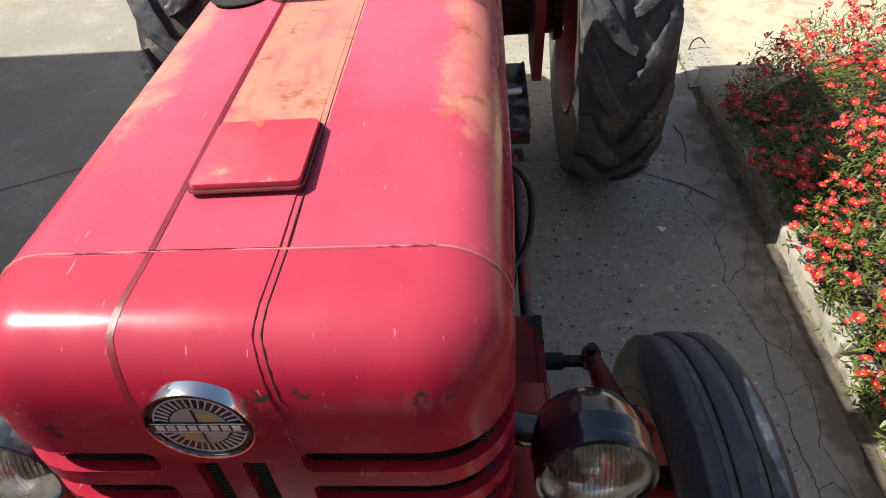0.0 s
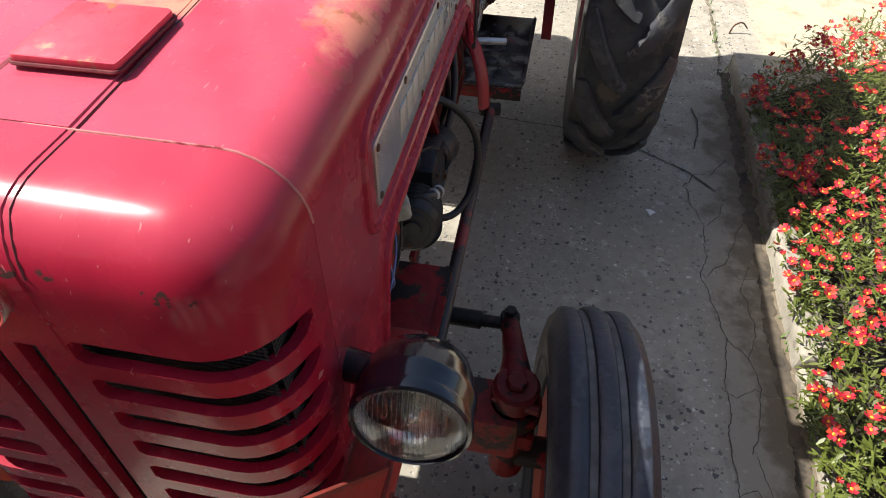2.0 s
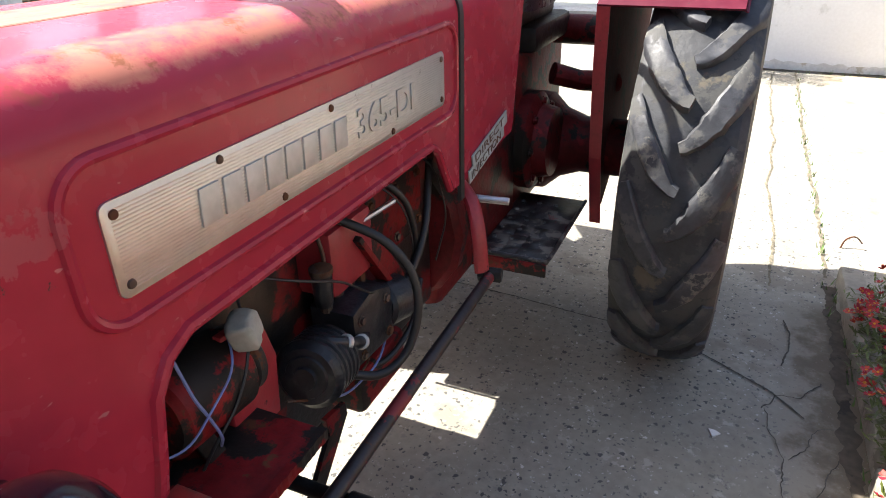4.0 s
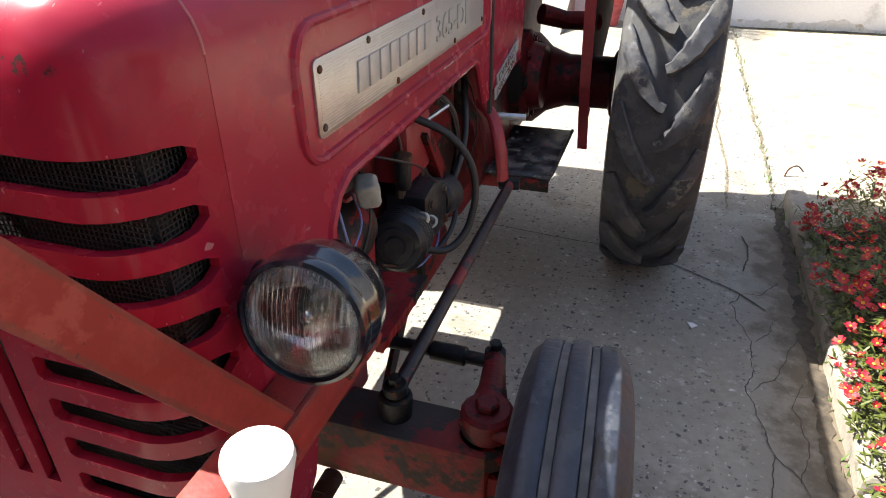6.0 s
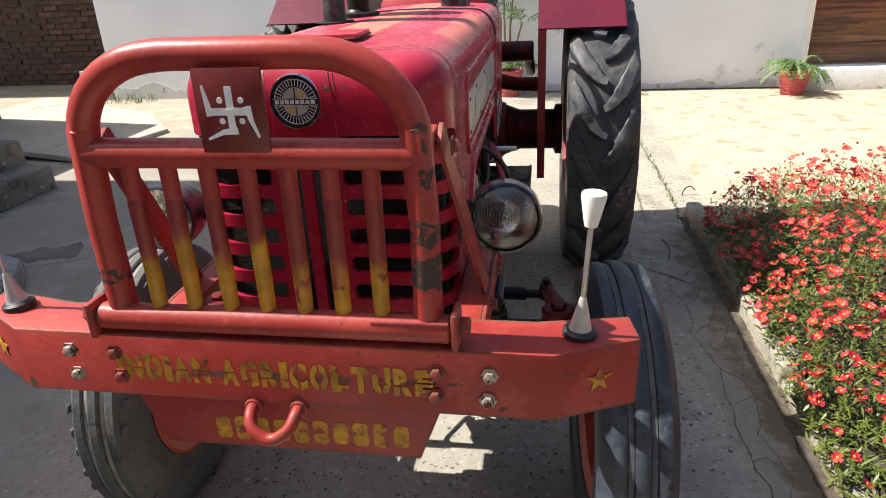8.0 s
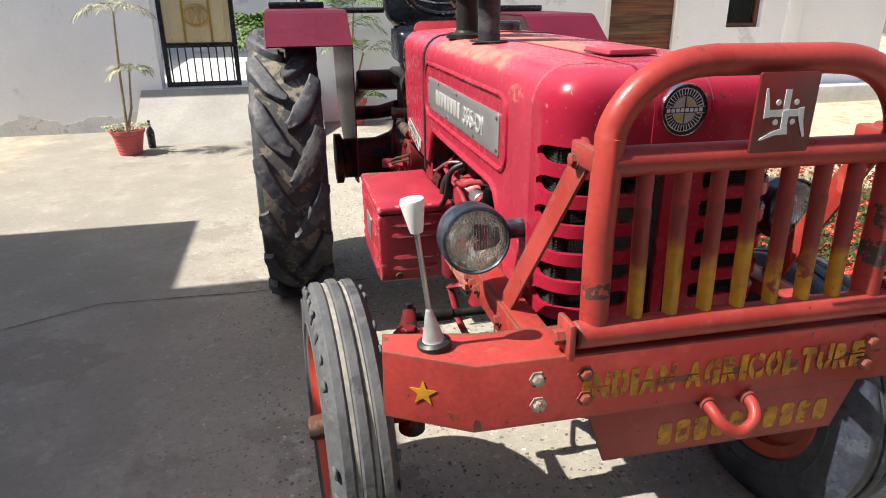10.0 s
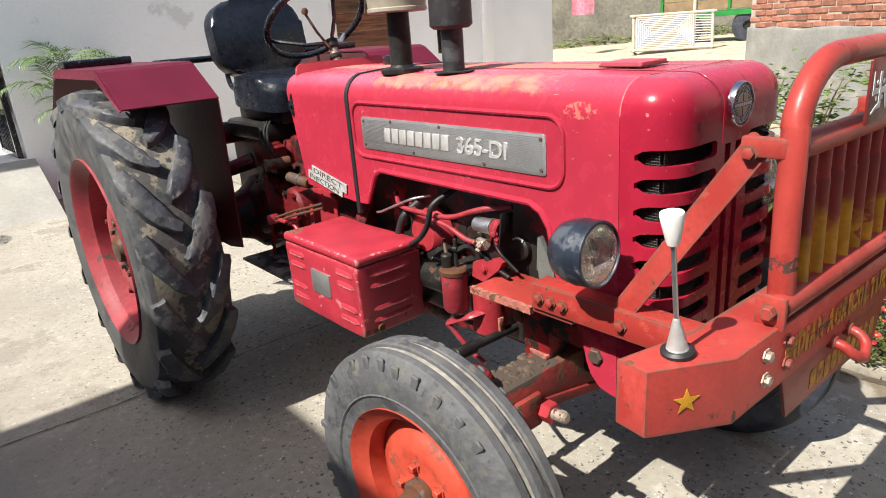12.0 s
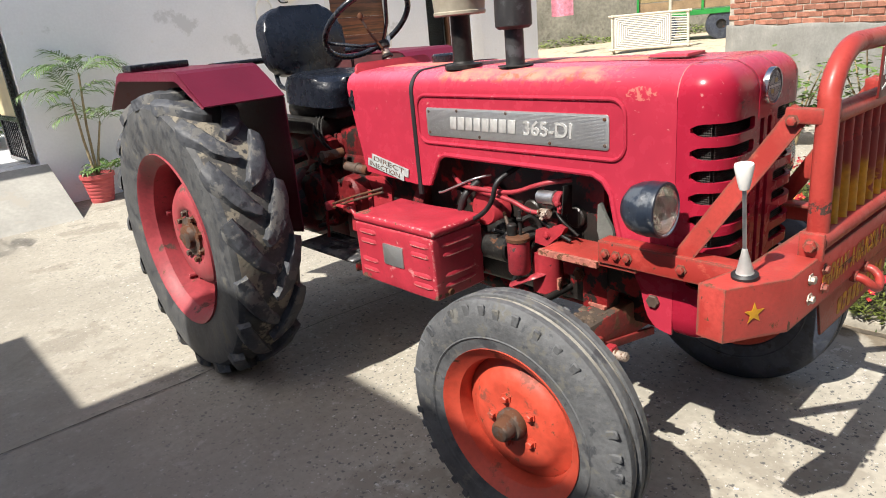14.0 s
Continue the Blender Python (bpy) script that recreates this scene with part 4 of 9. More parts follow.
nose = thick(part("nose", nose_shell(), M_nose, tractor, "red slotted nose panel with chipped paint"), 0.012)
bm = bmesh.new()
box(bm, (-0.225, -0.216, 0.60), (0.225, -0.15, 1.17), 0.03)
part("radiator_screen", bm, M_core, tractor, "black radiator core")


def wire_mesh():
    """Fine crossing wires in front of the core and at its two sides."""
    bm = bmesh.new()
    for k in range(75):
        x = -0.222 + 0.006 * k
        rod(bm, (x, -0.2185, 0.62), (x, -0.2185, 1.16), 0.0009, seg=4)
    for k in range(90):
        z = 0.622 + 0.006 * k
        rod(bm, (-0.226, -0.2195, z), (0.226, -0.2195, z), 0.0009, seg=4)
        for x in (-0.2285, 0.2285):
            rod(bm, (x, -0.213, z), (x, -0.150, z), 0.0009, seg=4)
    for k in range(11):
        for x in (-0.2275, 0.2275):
            rod(bm, (x, -0.211 + 0.006 * k, 0.62), (x, -0.211 + 0.006 * k, 1.16), 0.0009, seg=4)
    return bm


tagged(part("wire_screen", wire_mesh(), mat("dusty_wire", (0.032, 0.028, 0.024), 0.6, metal=0.3, var=0.4, scale=12), tractor), "fine dusty wire mesh behind the nose slots", kind="stuff")



def lug(bm, m, pts, hw, h0, h1, fade=0.55, reach=0.136, flat=False, crisp=True):
    """One curved tread bar over points of (angle, across, radius)."""
    rows = []
    for k, (a, w, r) in enumerate(pts):
        a2, w2, _ = pts[min(k + 1, len(pts) - 1)]
        a1, w1, _ = pts[max(k - 1, 0)]
        du, dv = (a2 - a1) * r, w2 - w1
        n = math.hypot(du, dv) or 1
        pu, pv = -dv / n, du / n
        end = k / (len(pts) - 1)
        hw_ = hw * (0.62 + 0.55 * min(1, end * 2.5)) * (1 + 0.14 * noise.noise(Vector((a * 9, w * 20, r))) + 0.16 * noise.noise(Vector((a * 40, w * 70, r))))
        low = 1 - fade * end ** 4
        row = []
        for e, h in ((-1.3, h0), (-1.08, h1 - 0.005), (-0.85, h1), (-0.3, h1), (0.3, h1), (0.85, h1), (1.08, h1 - 0.005), (1.3, h0)):
            v = max(-reach, min(reach, w + pv * e * hw_))
            h = h + 0.006 * noise.noise(Vector((a * 30, v * 60, e))) if h > 0 else h
            s_ = abs(v) / (reach / 0.985)
            q = r + (h * low if h > 0 else h) if flat else 0.633 - 0.018 * s_ ** 2 - 0.015 * s_ ** 8 + (h * low if h > 0 else h)
            row.append(bm.verts.new(m @ Vector((q * math.cos(a + pu * e * hw_ / r), q * math.sin(a + pu * e * hw_ / r), v))))
        rows.append(row)
    for p, q in zip(rows, rows[1:]):
        for c in range(7):
            face = bm.faces.new((p[c], p[c + 1], q[c + 1], q[c]))
            for e in face.edges:
                if crisp and any({e.verts[0], e.verts[1]} == {p[g], q[g]} for g in (1, 6)):
                    e.smooth = False
    for cap in (rows[0], rows[-1][::-1]):
        face = bm.faces.new(cap)
        for e in face.edges:
            e.smooth = False


M_mud = mat("dry_mud_on_rubber", (0.060, 0.058, 0.055), 0.9, var=0.3, scale=9, fine=60, bump=0.5, wear=(((0.21, 0.185, 0.14), 0.10, 6, 0.9), ((0.030, 0.032, 0.036), 0.02, 12, 0.8)))
M_dust_dark = mat("grey_road_dust", (0.085, 0.086, 0.088), 0.9, var=0.35, scale=20)
M_dust = mat("pale_road_dust", (0.26, 0.245, 0.21), 0.95, var=0.3, scale=20)


def wheel(name, centre, side, rear, label):
    hub = tagged(new(name), label)
    hub.parent = tractor
    hub.matrix_basis = Matrix.Translation(centre) @ pose(0, 0, 0, 0, 0, 0 if rear else 3.5) @ pose(0, 0, 0, 0, 90 * side, 0)
    bm = bmesh.new()
    rng = random.Random(7 if side > 0 else 11)
    if rear:
        rr, w = 0.372, 0.138
        prof = [(rr, -w * 0.78), (rr + 0.012, -w * 0.95), (0.47, -w * 1.05), (0.56, -w * 1.05), (0.600, -w * 1.0), (0.618, -w * 0.86), (0.628, -w * 0.55), (0.633, 0), (0.628, w * 0.55), (0.618, w * 0.86), (0.600, w * 1.0), (0.56, w * 1.05), (0.47, w * 1.05), (rr + 0.012, w * 0.95), (rr, w * 0.78)]
        lathe(bm, prof, seg=96, closed=True)
        lugs = bmesh.new()
        count = 18 if side > 0 else 17
        for k in range(count):
            for d in (-1, 1):
                a0 = 2 * math.pi * (k + (0.5 if d > 0 else 0)) / count + rng.uniform(-0.012, 0.012)
                worn = rng.uniform(-0.005, 0.004)
                pts = []
                for t in range(15):
                    u = t / 14
                    v = -0.006 + (w * 0.97 + 0.006) * u ** 0.92
                    e = abs(v) / w
                    pts.append((a0 - side * (0.02 + 0.36 * u ** 1.5), d * v, 0.632 - (0.0 if side > 0 else 0.006) - 0.018 * e ** 2 - 0.013 * e ** 8))
                lug(lugs, Matrix(), pts, (0.0205 if side > 0 else 0.0235) + rng.uniform(-0.003, 0.003), -0.010, (0.026 if side > 0 else 0.041) + worn, 0.45 if side > 0 else 0.12, 0.138 if side > 0 else 0.146)
        floor = lathe(bmesh.new(), [(0.6185, -w * 0.86), (0.6290, -w * 0.55), (0.6342, 0), (0.6290, w * 0.55), (0.6185, w * 0.86)], seg=96)
        for b_ in (bm, lugs, floor):
            for v in b_.verts:
                r_ = math.hypot(v.co.x, v.co.y)
                k_ = (0.372 + (r_ - 0.372) * (0.937 if side > 0 else 0.878)) / r_
                v.co.x *= k_
                v.co.y *= k_
        tyre = part("tyre", bm, M_tyre_rear if side > 0 else M_tyre_right, hub, "dusty black tractor tyre with worn lugs")
        part("tread_floor", floor, M_mud if side < 0 else M_tyre_rear, tyre, "dry mud packed between the lugs")
        part("tread", lugs, M_lug if side > 0 else M_lug_right, tyre, "worn grey chevron lugs")
        prof = [(0.386, 0.132), (0.398, 0.140), (0.400, 0.130), (0.392, 0.118), (0.372, 0.112), (0.352, 0.09), (0.345, 0.02), (0.352, -0.09), (0.386, -0.132), (0.380, -0.135), (0.345, -0.09), (0.338, 0.02), (0.345, 0.086), (0.366, 0.106)]
        prof = [(r_ * 0.96, h_) for r_, h_ in prof]
        part("rim", lathe(bmesh.new(), prof, seg=72, closed=True), M_rim_rear, hub)
        prof = [(0.350, -0.040), (0.320, -0.034), (0.285, -0.022), (0.262, 0.000), (0.235, 0.036), (0.205, 0.058), (0.150, 0.066), (0.128, 0.058), (0.120, 0.050), (0.0, 0.050), (0.0, 0.036), (0.12, 0.036), (0.20, 0.044), (0.25, -0.008), (0.29, -0.034), (0.350, -0.052)]
        prof = [(r_ * 0.96, h_) for r_, h_ in prof]
        part("disc", lathe(bmesh.new(), prof, seg=64, closed=False), M_rim_rear, hub)
        bm = lathe(bmesh.new(), [(0, 0.05), (0.088, 0.05), (0.088, 0.062), (0.056, 0.066), (0.05, 0.088), (0.036, 0.094), (0, 0.094)], seg=28)
        part("hub", bm, M_iron, hub, "rusty hub flange")
        for k in range(8):
            a = 2 * math.pi * k / 8 + 0.2
            part("wheel_nut", bolt(bmesh.new(), (0.105 * math.cos(a), 0.105 * math.sin(a), 0.05), (0, 0, 1), 0.013, 0.024), M_iron, hub)
        for k in range(6):
            a = 2 * math.pi * k / 6 + 0.35
            m = pose(0, 0, 0, 0, 0, math.degrees(a))
            bm = box(bmesh.new(), (0.290, -0.032, -0.030), (0.352, 0.032, 0.000), 0.006, m=m)
            rod(bm, m @ Vector((0.318, 0, -0.004)), m @ Vector((0.318, 0, 0.040)), 0.012, seg=8)
            part("rim_clamp", bm, M_rim_rear, hub)
    else:
        rr, w = 0.218, 0.0785 if side > 0 else 0.068
        prof = [(rr, -w * 0.72), (rr + 0.008, -w * 0.88), (0.27, -w * 1.04), (0.315, -w * 1.06), (0.345, -w * 0.95), (0.356, -w * 0.80)]
        for c in (-0.58, 0.0, 0.58):
            prof += [(0.3585 + 0.0075 * (1 - abs(c)), w * (c - 0.19)), (0.362 + 0.0075 * (1 - abs(c)), w * (c - 0.13)), (0.362 + 0.0075 * (1 - abs(c)), w * (c + 0.13)), (0.3585 + 0.0075 * (1 - abs(c)), w * (c + 0.19))]
            if c < 0.5:
                prof += [(0.353, w * (c + 0.21)), (0.353, w * (c + 0.37))]
        prof += [(0.356, w * 0.80), (0.345, w * 0.95), (0.315, w * 1.06), (0.27, w * 1.04), (rr + 0.008, w * 0.88), (rr, w * 0.72)]
        lathe(bm, prof, seg=96, closed=True)
        for side_ in (-1, 1):
            for k in range(36 if side < 0 else 0):
                if rng.random() < 0.35:
                    continue
                ms_ = pose(0, 0, 0, 0, 0, 360 * (k + rng.uniform(-0.15, 0.15)) / 36)
                box(bm, (0.322 + rng.uniform(-0.004, 0.006), -0.011, side_ * w * 0.90), (0.3565 + rng.uniform(-0.007, 0.003), 0.011, side_ * (w * 1.0 + 0.0022 + rng.uniform(-0.0022, 0.0015))), 0.003, 1, ms_)
            lathe(bm, [(0.262, side_ * w * 1.025), (0.266, side_ * (w * 1.04 + 0.002)), (0.270, side_ * w * 1.03)], seg=64)
        tyre = part("tyre", bm, M_tyre if side > 0 else M_tyre_dusty, hub, "grey-black three-rib front tyre")
        for c in (-0.29, 0.29):
            part("groove_dust", lathe(bmesh.new(), [(0.3560, w * (c - 0.105)), (0.3605, w * (c - 0.07)), (0.3610, w * c), (0.3605, w * (c + 0.07)), (0.3560, w * (c + 0.105))], seg=72), M_dust if side < 0 else M_dust_dark, tyre, "dust packed in a tyre groove")
        prof = [(0.222, 0.058), (0.231, 0.066), (0.231, 0.056), (0.220, 0.048), (0.200, 0.040), (0.192, 0.0), (0.200, -0.05), (0.225, -0.062), (0.215, -0.064), (0.190, -0.05), (0.184, 0.0), (0.193, 0.036), (0.214, 0.05)]
        part("rim", lathe(bmesh.new(), prof, seg=64, closed=True), M_rim, hub)
        prof = [(0.188, -0.012), (0.180, -0.004), (0.160, 0.000), (0.146, 0.014), (0.128, 0.026), (0.100, 0.030), (0.070, 0.026), (0.055, 0.030), (0.0, 0.030), (0.0, 0.018), (0.10, 0.018), (0.15, -0.006), (0.188, -0.02)]
        part("disc", lathe(bmesh.new(), prof, seg=48), M_rim, hub)
        bm = lathe(bmesh.new(), [(0, 0.03), (0.046, 0.03), (0.046, 0.048), (0.040, 0.056), (0.032, 0.058), (0.030, 0.086), (0.024, 0.094), (0, 0.096)], seg=28)
        part("hub", bm, M_iron if side < 0 else M_dark, hub, "rust-stained greasy hub cap")
        for k in range(5):
            a = 2 * math.pi * k / 5 + 0.3
            part("wheel_nut", bolt(bmesh.new(), (0.072 * math.cos(a), 0.072 * math.sin(a), 0.027), (0, 0, 1), 0.011, 0.018), M_rim, hub)
    return hub


for s in (1, -1):
    wheel("front_wheel", (0.594, 0.050, 0.363) if s > 0 else (-0.630, 0.105, 0.373), s, False, "front wheel with orange-red rim and dusty three-rib tyre")
for s in (1, -1):
    wheel("rear_wheel", (0.652 if s > 0 else -0.712, 1.868 if s > 0 else 1.885, 0.628), s, True, "large rear wheel with faded red rim and muddy lugs")


# bonnet trim
def band(bm, path, x0, x1, lift):
    """A raised strip over the bonnet along a path of (y, z, ny, nz)."""
    rows = []
    for k, (y, z, ny, nz) in enumerate(path):
        a, b = x0(k) if callable(x0) else x0, x1(k) if callable(x1) else x1
        rows.append([bm.verts.new((x, y + ny * h, z + nz * h)) for x, h in ((a, -0.004), (a + 0.004, lift), (b - 0.004, lift), (b, -0.004))])
    for p, q in zip(rows, rows[1:]):
        for c in range(3):
            bm.faces.new((p[c], p[c + 1], q[c + 1], q[c]))
    bm.faces.new(rows[0])
    bm.faces.new(rows[-1][::-1])
    return bm


NY = -0.253
PATH_NOSE = [(NY, 1.118, -1, 0), (NY, HT - HR, -1, 0)]
PATH_NOSE += [(NY + HR - HR * math.cos(a), HT - HR + HR * math.sin(a), -math.cos(a), math.sin(a)) for a in (math.pi / 2 * k / 8 for k in range(1, 9))]
PATH_NOSE += [(-0.1318, HT, 0, 1)]


def strip_side(at_foot, at_bend, at_seam):
    """The strip's edge along PATH_NOSE: foot to shoulder, then back to the seam."""
    return lambda k: at_foot + (at_bend - at_foot) * min(1, k / 6) ** 1.4 if k < 7 else at_bend + (at_seam - at_bend) * (k - 6) / 4


STRIP_L, STRIP_R = strip_side(-0.066, -0.082, -0.076), strip_side(0.056, 0.041, 0.046)
part("nose_strip", band(bmesh.new(), PATH_NOSE, STRIP_L, STRIP_R, 0.0014), M_nose, tractor)
part("hood_strip", band(bmesh.new(), [(y, HT + 0.004 * min(1, max(0, (y + 0.12) / 0.25)), 0, 1) for y in (-0.1308, -0.05, 0.02, 0.13, 0.4, 0.6, 0.883)], -0.076, 0.046, 0.0020), M_hood, tractor, "bleached orange-red centre strip of the bonnet")
# Pale tube paints the highlight that runs along the bonnet seam.
bm = bmesh.new()
sweep(bm, [(x, -0.1320, z + 0.0002) for x, z in hood_section(-0.124) if z > 1.19], 0.0014, 6)
part("hood_seam", bm, mat("seam_highlight", (0.46, 0.15, 0.145), 0.5, var=0.3, scale=20, wear=(((0.20, 0.02, 0.03), 0.08, 14, 0.5),)), tractor)
# Dark red bands paint the shadow lying in the groove beside the strip.
bm = bmesh.new()
for path, z in ((PATH_NOSE[2:], 0.0008), ([(y, HT + 0.001 + 0.004 * min(1, max(0, (y + 0.12) / 0.25)), 0, 1) for y in (-0.130, -0.05, 0.02, 0.13, 0.4, 0.883)], 0.0006)):
    right = STRIP_R if path[0][0] < -0.14 else (lambda k: 0.046)
    shift = 2 if path[0][0] < -0.14 else 0
    band(bm, path, lambda k: right(k + shift) - 0.001, lambda k: right(k + shift) + 0.0075, z + 0.0004)
part("hood_groove", bm, mat("groove_shade", (0.10, 0.012, 0.016), 0.6, var=0.3), tractor)
# Thin darker lines draw the shade of the left crease in colour.
bm = bmesh.new()
band(bm, [(y, HT + 0.001 + 0.004 * min(1, max(0, (y + 0.12) / 0.25)), 0, 1) for y in (-0.130, -0.05, 0.02, 0.13, 0.4, 0.883)], -0.0773, -0.0757, 0.0006)
band(bm, PATH_NOSE[1:], lambda k: STRIP_L(k + 1) - 0.0013, lambda k: STRIP_L(k + 1) + 0.0003, 0.0006)
part("hood_crease", bm, mat("crease_shade_red", (0.17, 0.012, 0.020), 0.4, var=0.2), tractor)
m = plane_at((-0.008, 0.003, HT + 0.0095), (1, 0.02, 0), (0, 1, 0))
bm = slab(bmesh.new(), rounded(0.110, 0.114, 0.006), 0.008, m, 0.002)
part("cap_lid", bm, mat("bleached_red_paint", (0.55, 0.058, 0.085), 0.34, var=0.12, scale=12, wear=(((0.46, 0.17, 0.11), 0.01, 12, 0.6), ((0.35, 0.10, 0.04), -0.02, 25, 0.8))), tractor, "raised lid on the bonnet, red bleached to orange")
# Thin dark red outline round the lid.
lid_rim = bmesh.new()
sweep(lid_rim, [m @ Vector((u, v, 0.0)) for u, v in rounded(0.114, 0.118, 0.008)], 0.002, 6, True)
part("lid_gasket", lid_rim, mat("lid_edge_dark_red", (0.11, 0.012, 0.016), 0.6, var=0.3), tractor)

# emblem
m = plane_at((-0.011, NY - 0.0005, 1.196), (1, 0, 0), (0, 0, 1)) @ Matrix.Diagonal((0.91, 0.93, 1.55, 1.0))
emblem = part("emblem", lathe(bmesh.new(), [(0, 0.001), (0.0505, 0.001), (0.051, 0.0075), (0.0498, 0.0095), (0.0482, 0.0095), (0.0475, 0.0070), (0, 0.0065)], m, 56), M_chrome, tractor, "round badge with chrome rim and white rays on black")
part("badge_ground", lathe(bmesh.new(), [(0, 0.0068), (0.0475, 0.0068), (0.0475, 0.0076), (0, 0.0076)], m, 56), M_badge_black, emblem)
part("badge_ring", lathe(bmesh.new(), [(0.0405, 0.0076), (0.0418, 0.0076), (0.0418, 0.0080), (0.0405, 0.0080)], m, 56, True), M_badge_pale, emblem)
for k in range(36):
    a = 2 * math.pi * (k + 0.5) / 36
    if abs(math.sin(a)) > 0.16:
        part("badge_ray", box(bmesh.new(), (0.0285, -0.00075, 0.0076), (0.0405, 0.00075, 0.0080), m=m @ pose(0, 0, 0, 0, 0, math.degrees(a))), M_badge_pale, emblem)
M_gold = mat("pale_gold", (0.46, 0.36, 0.13), 0.45, var=0.1)
part("badge_centre", lathe(bmesh.new(), [(0, 0.0074), (0.0265, 0.0074), (0.0265, 0.0082), (0, 0.0082)], m, 36), mat("badge_silver", (0.42, 0.41, 0.37), 0.45, metal=0.2, var=0.1), emblem)
for x0, y0 in ((0.002, 0.008), (-0.019, -0.020)):
    part("badge_panel", box(bmesh.new(), (x0, y0, 0.0082), (x0 + 0.017, y0 + 0.012, 0.0086), m=m), M_gold, emblem)
bm = bmesh.new()
for x0, y0, x1, y1 in ((-0.001, 0.007, 0.001, 0.026), (-0.001, -0.026, 0.001, -0.007)):
    box(bm, (x0, y0, 0.0082), (x1, y1, 0.0087), m=m)
part("badge_cross", bm, M_badge_black, emblem)
part("badge_bar", box(bmesh.new(), (-0.0455, -0.0068, 0.0082), (0.0455, 0.0068, 0.0090), m=m), M_badge_black, emblem)
for v in (-0.0064, 0.0056):
    part("badge_line", box(bmesh.new(), (-0.044, v, 0.0090), (0.044, v + 0.0008, 0.0093), m=m), M_badge_pale, emblem)
for k in range(8):
    part("badge_block", box(bmesh.new(), (-0.040 + k * 0.0101, -0.0036, 0.0090), (-0.0325 + k * 0.0101, 0.0036, 0.0094), m=m), M_badge_pale, emblem)

def words(txt, size, m, width, material, parent, name="lettering", label="", depth=0.0004):
    cu = bpy.data.curves.new(name, "FONT")
    cu.body, cu.size, cu.extrude, cu.offset = txt, size, depth, 0.0007
    ob = bpy.data.objects.new(name, cu)
    me = bpy.data.meshes.new_from_object(ob)
    bpy.data.objects.remove(ob)
    b = bmesh.new()
    b.from_mesh(me)
    span = max(v.co.x for v in b.verts)
    top = max(v.co.y for v in b.verts)
    b.transform(m @ Matrix.Diagonal((width / span, size / top, 1, 1)))
    return part(name, b, material, parent, label, smooth=False)


M_tin = mat("weathered_tin_plate", (0.36, 0.39, 0.385), 0.5, metal=0.1, var=0.2, scale=30, wear=(((0.30, 0.33, 0.33), 0.06, 40, 0.6),))
M_cast = mat("cast_aluminium", (0.50, 0.495, 0.475), 0.5, metal=0.45, var=0.1, scale=30)
# side plates, beads and trim, one set for each side
for s in (1, -1):
    X = HW * s
    m = plane_at((X, 0.44 if s < 0 else 0.428, 1.098), (0, s, 0), (0, 0, 1))
    side_plate = part("side_plate", slab(bmesh.new(), rounded(0.752, 0.098, 0.010), 0.003, m, 0.0008), M_steel, tractor, "ribbed aluminium name plate riveted to the bonnet")
    bm = bmesh.new()
    for k in range(22):
        v = -0.042 + k * 0.0039
        box(bm, (-0.366, v, 0.003), (0.366, v + 0.0016, 0.0034), m=m)
    part("ribs", bm, M_zinc, side_plate)
    u = -0.262 if s > 0 else -0.255
    for k in range(8):
        part("raised_block", slab(bmesh.new(), [(0, -0.021), (0.030, -0.021), (0.033, 0.021), (0.003, 0.021)], 0.0030, m @ pose(u, 0, 0.003), 0.0006), M_cast, side_plate)
        u += 0.0375
    number = words("365-DI", 0.043, m @ pose(u + 0.022, -0.0215, 0.0030), 0.185, M_cast, side_plate, "raised_number", depth=0.0026)
    for u, v in ((-0.362, 0.036), (-0.362, -0.036), (0.362, 0.036), (0.362, -0.036), (0.0, 0.040), (-0.12, -0.041), (0.17, -0.041), (-0.22, 0.041)):
        part("rivet", lathe(bmesh.new(), [(0, 0.003), (0.0055, 0.003), (0.0045, 0.0052), (0, 0.006)], m @ pose(u, v, 0), 12), M_iron, side_plate)
    bm = bmesh.new()
    outline = [(X, 0.44 + u, 1.106 + v) for u, v in rounded(0.85, 0.166, 0.045, 7)]
    sweep(bm, outline, 0.0065, 8, True)
    part("panel_bead", bm, M_hood, tractor)
    bm = bmesh.new()
    arch = [(X, y, hood_edge(y) + 0.006) for y in (0.030, 0.045, 0.06, 0.072, 0.085, 0.10, 0.12, 0.2, 0.4, 0.6, 0.74, 0.76, 0.775, 0.80, 0.83)]
    sweep(bm, arch, 0.0085, 8)
    part("arch_bead", bm, M_hood, tractor)
    m2 = plane_at((X + 0.002 * s, 1.075 if s < 0 else 1.045, 0.908 if s < 0 else 0.894), (0, s, 0.20 * s), (0, -0.20, 1))
    name_plate = part("injection_plate", slab(bmesh.new(), [(-0.125, -0.026), (0.10, -0.026), (0.10, -0.004), (0.125, -0.004), (0.125, 0.028), (-0.10, 0.028), (-0.10, 0.004), (-0.125, 0.004)], 0.003, m2), M_tin, tractor, "small pale plate with stamped words")
    for txt, v, u in (("DIRECT", 0.005, -0.09), ("INJECTION", -0.021, -0.115)):
        cu = bpy.data.curves.new("words", "FONT")
        cu.body, cu.size, cu.extrude = txt, 0.026, 0.0006
        ob = bpy.data.objects.new("words", cu)
        me = bpy.data.meshes.new_from_object(ob)
        bpy.data.objects.remove(ob)
        bmt = bmesh.new()
        bmt.from_mesh(me)
        span = max(v_.co.x for v_ in bmt.verts)
        bmt.transform(m2 @ pose(u, v, 0.0032) @ Matrix.Diagonal((0.19 / span, 1, 1, 1)))
        part("words", bmt, M_iron, name_plate, smooth=False)

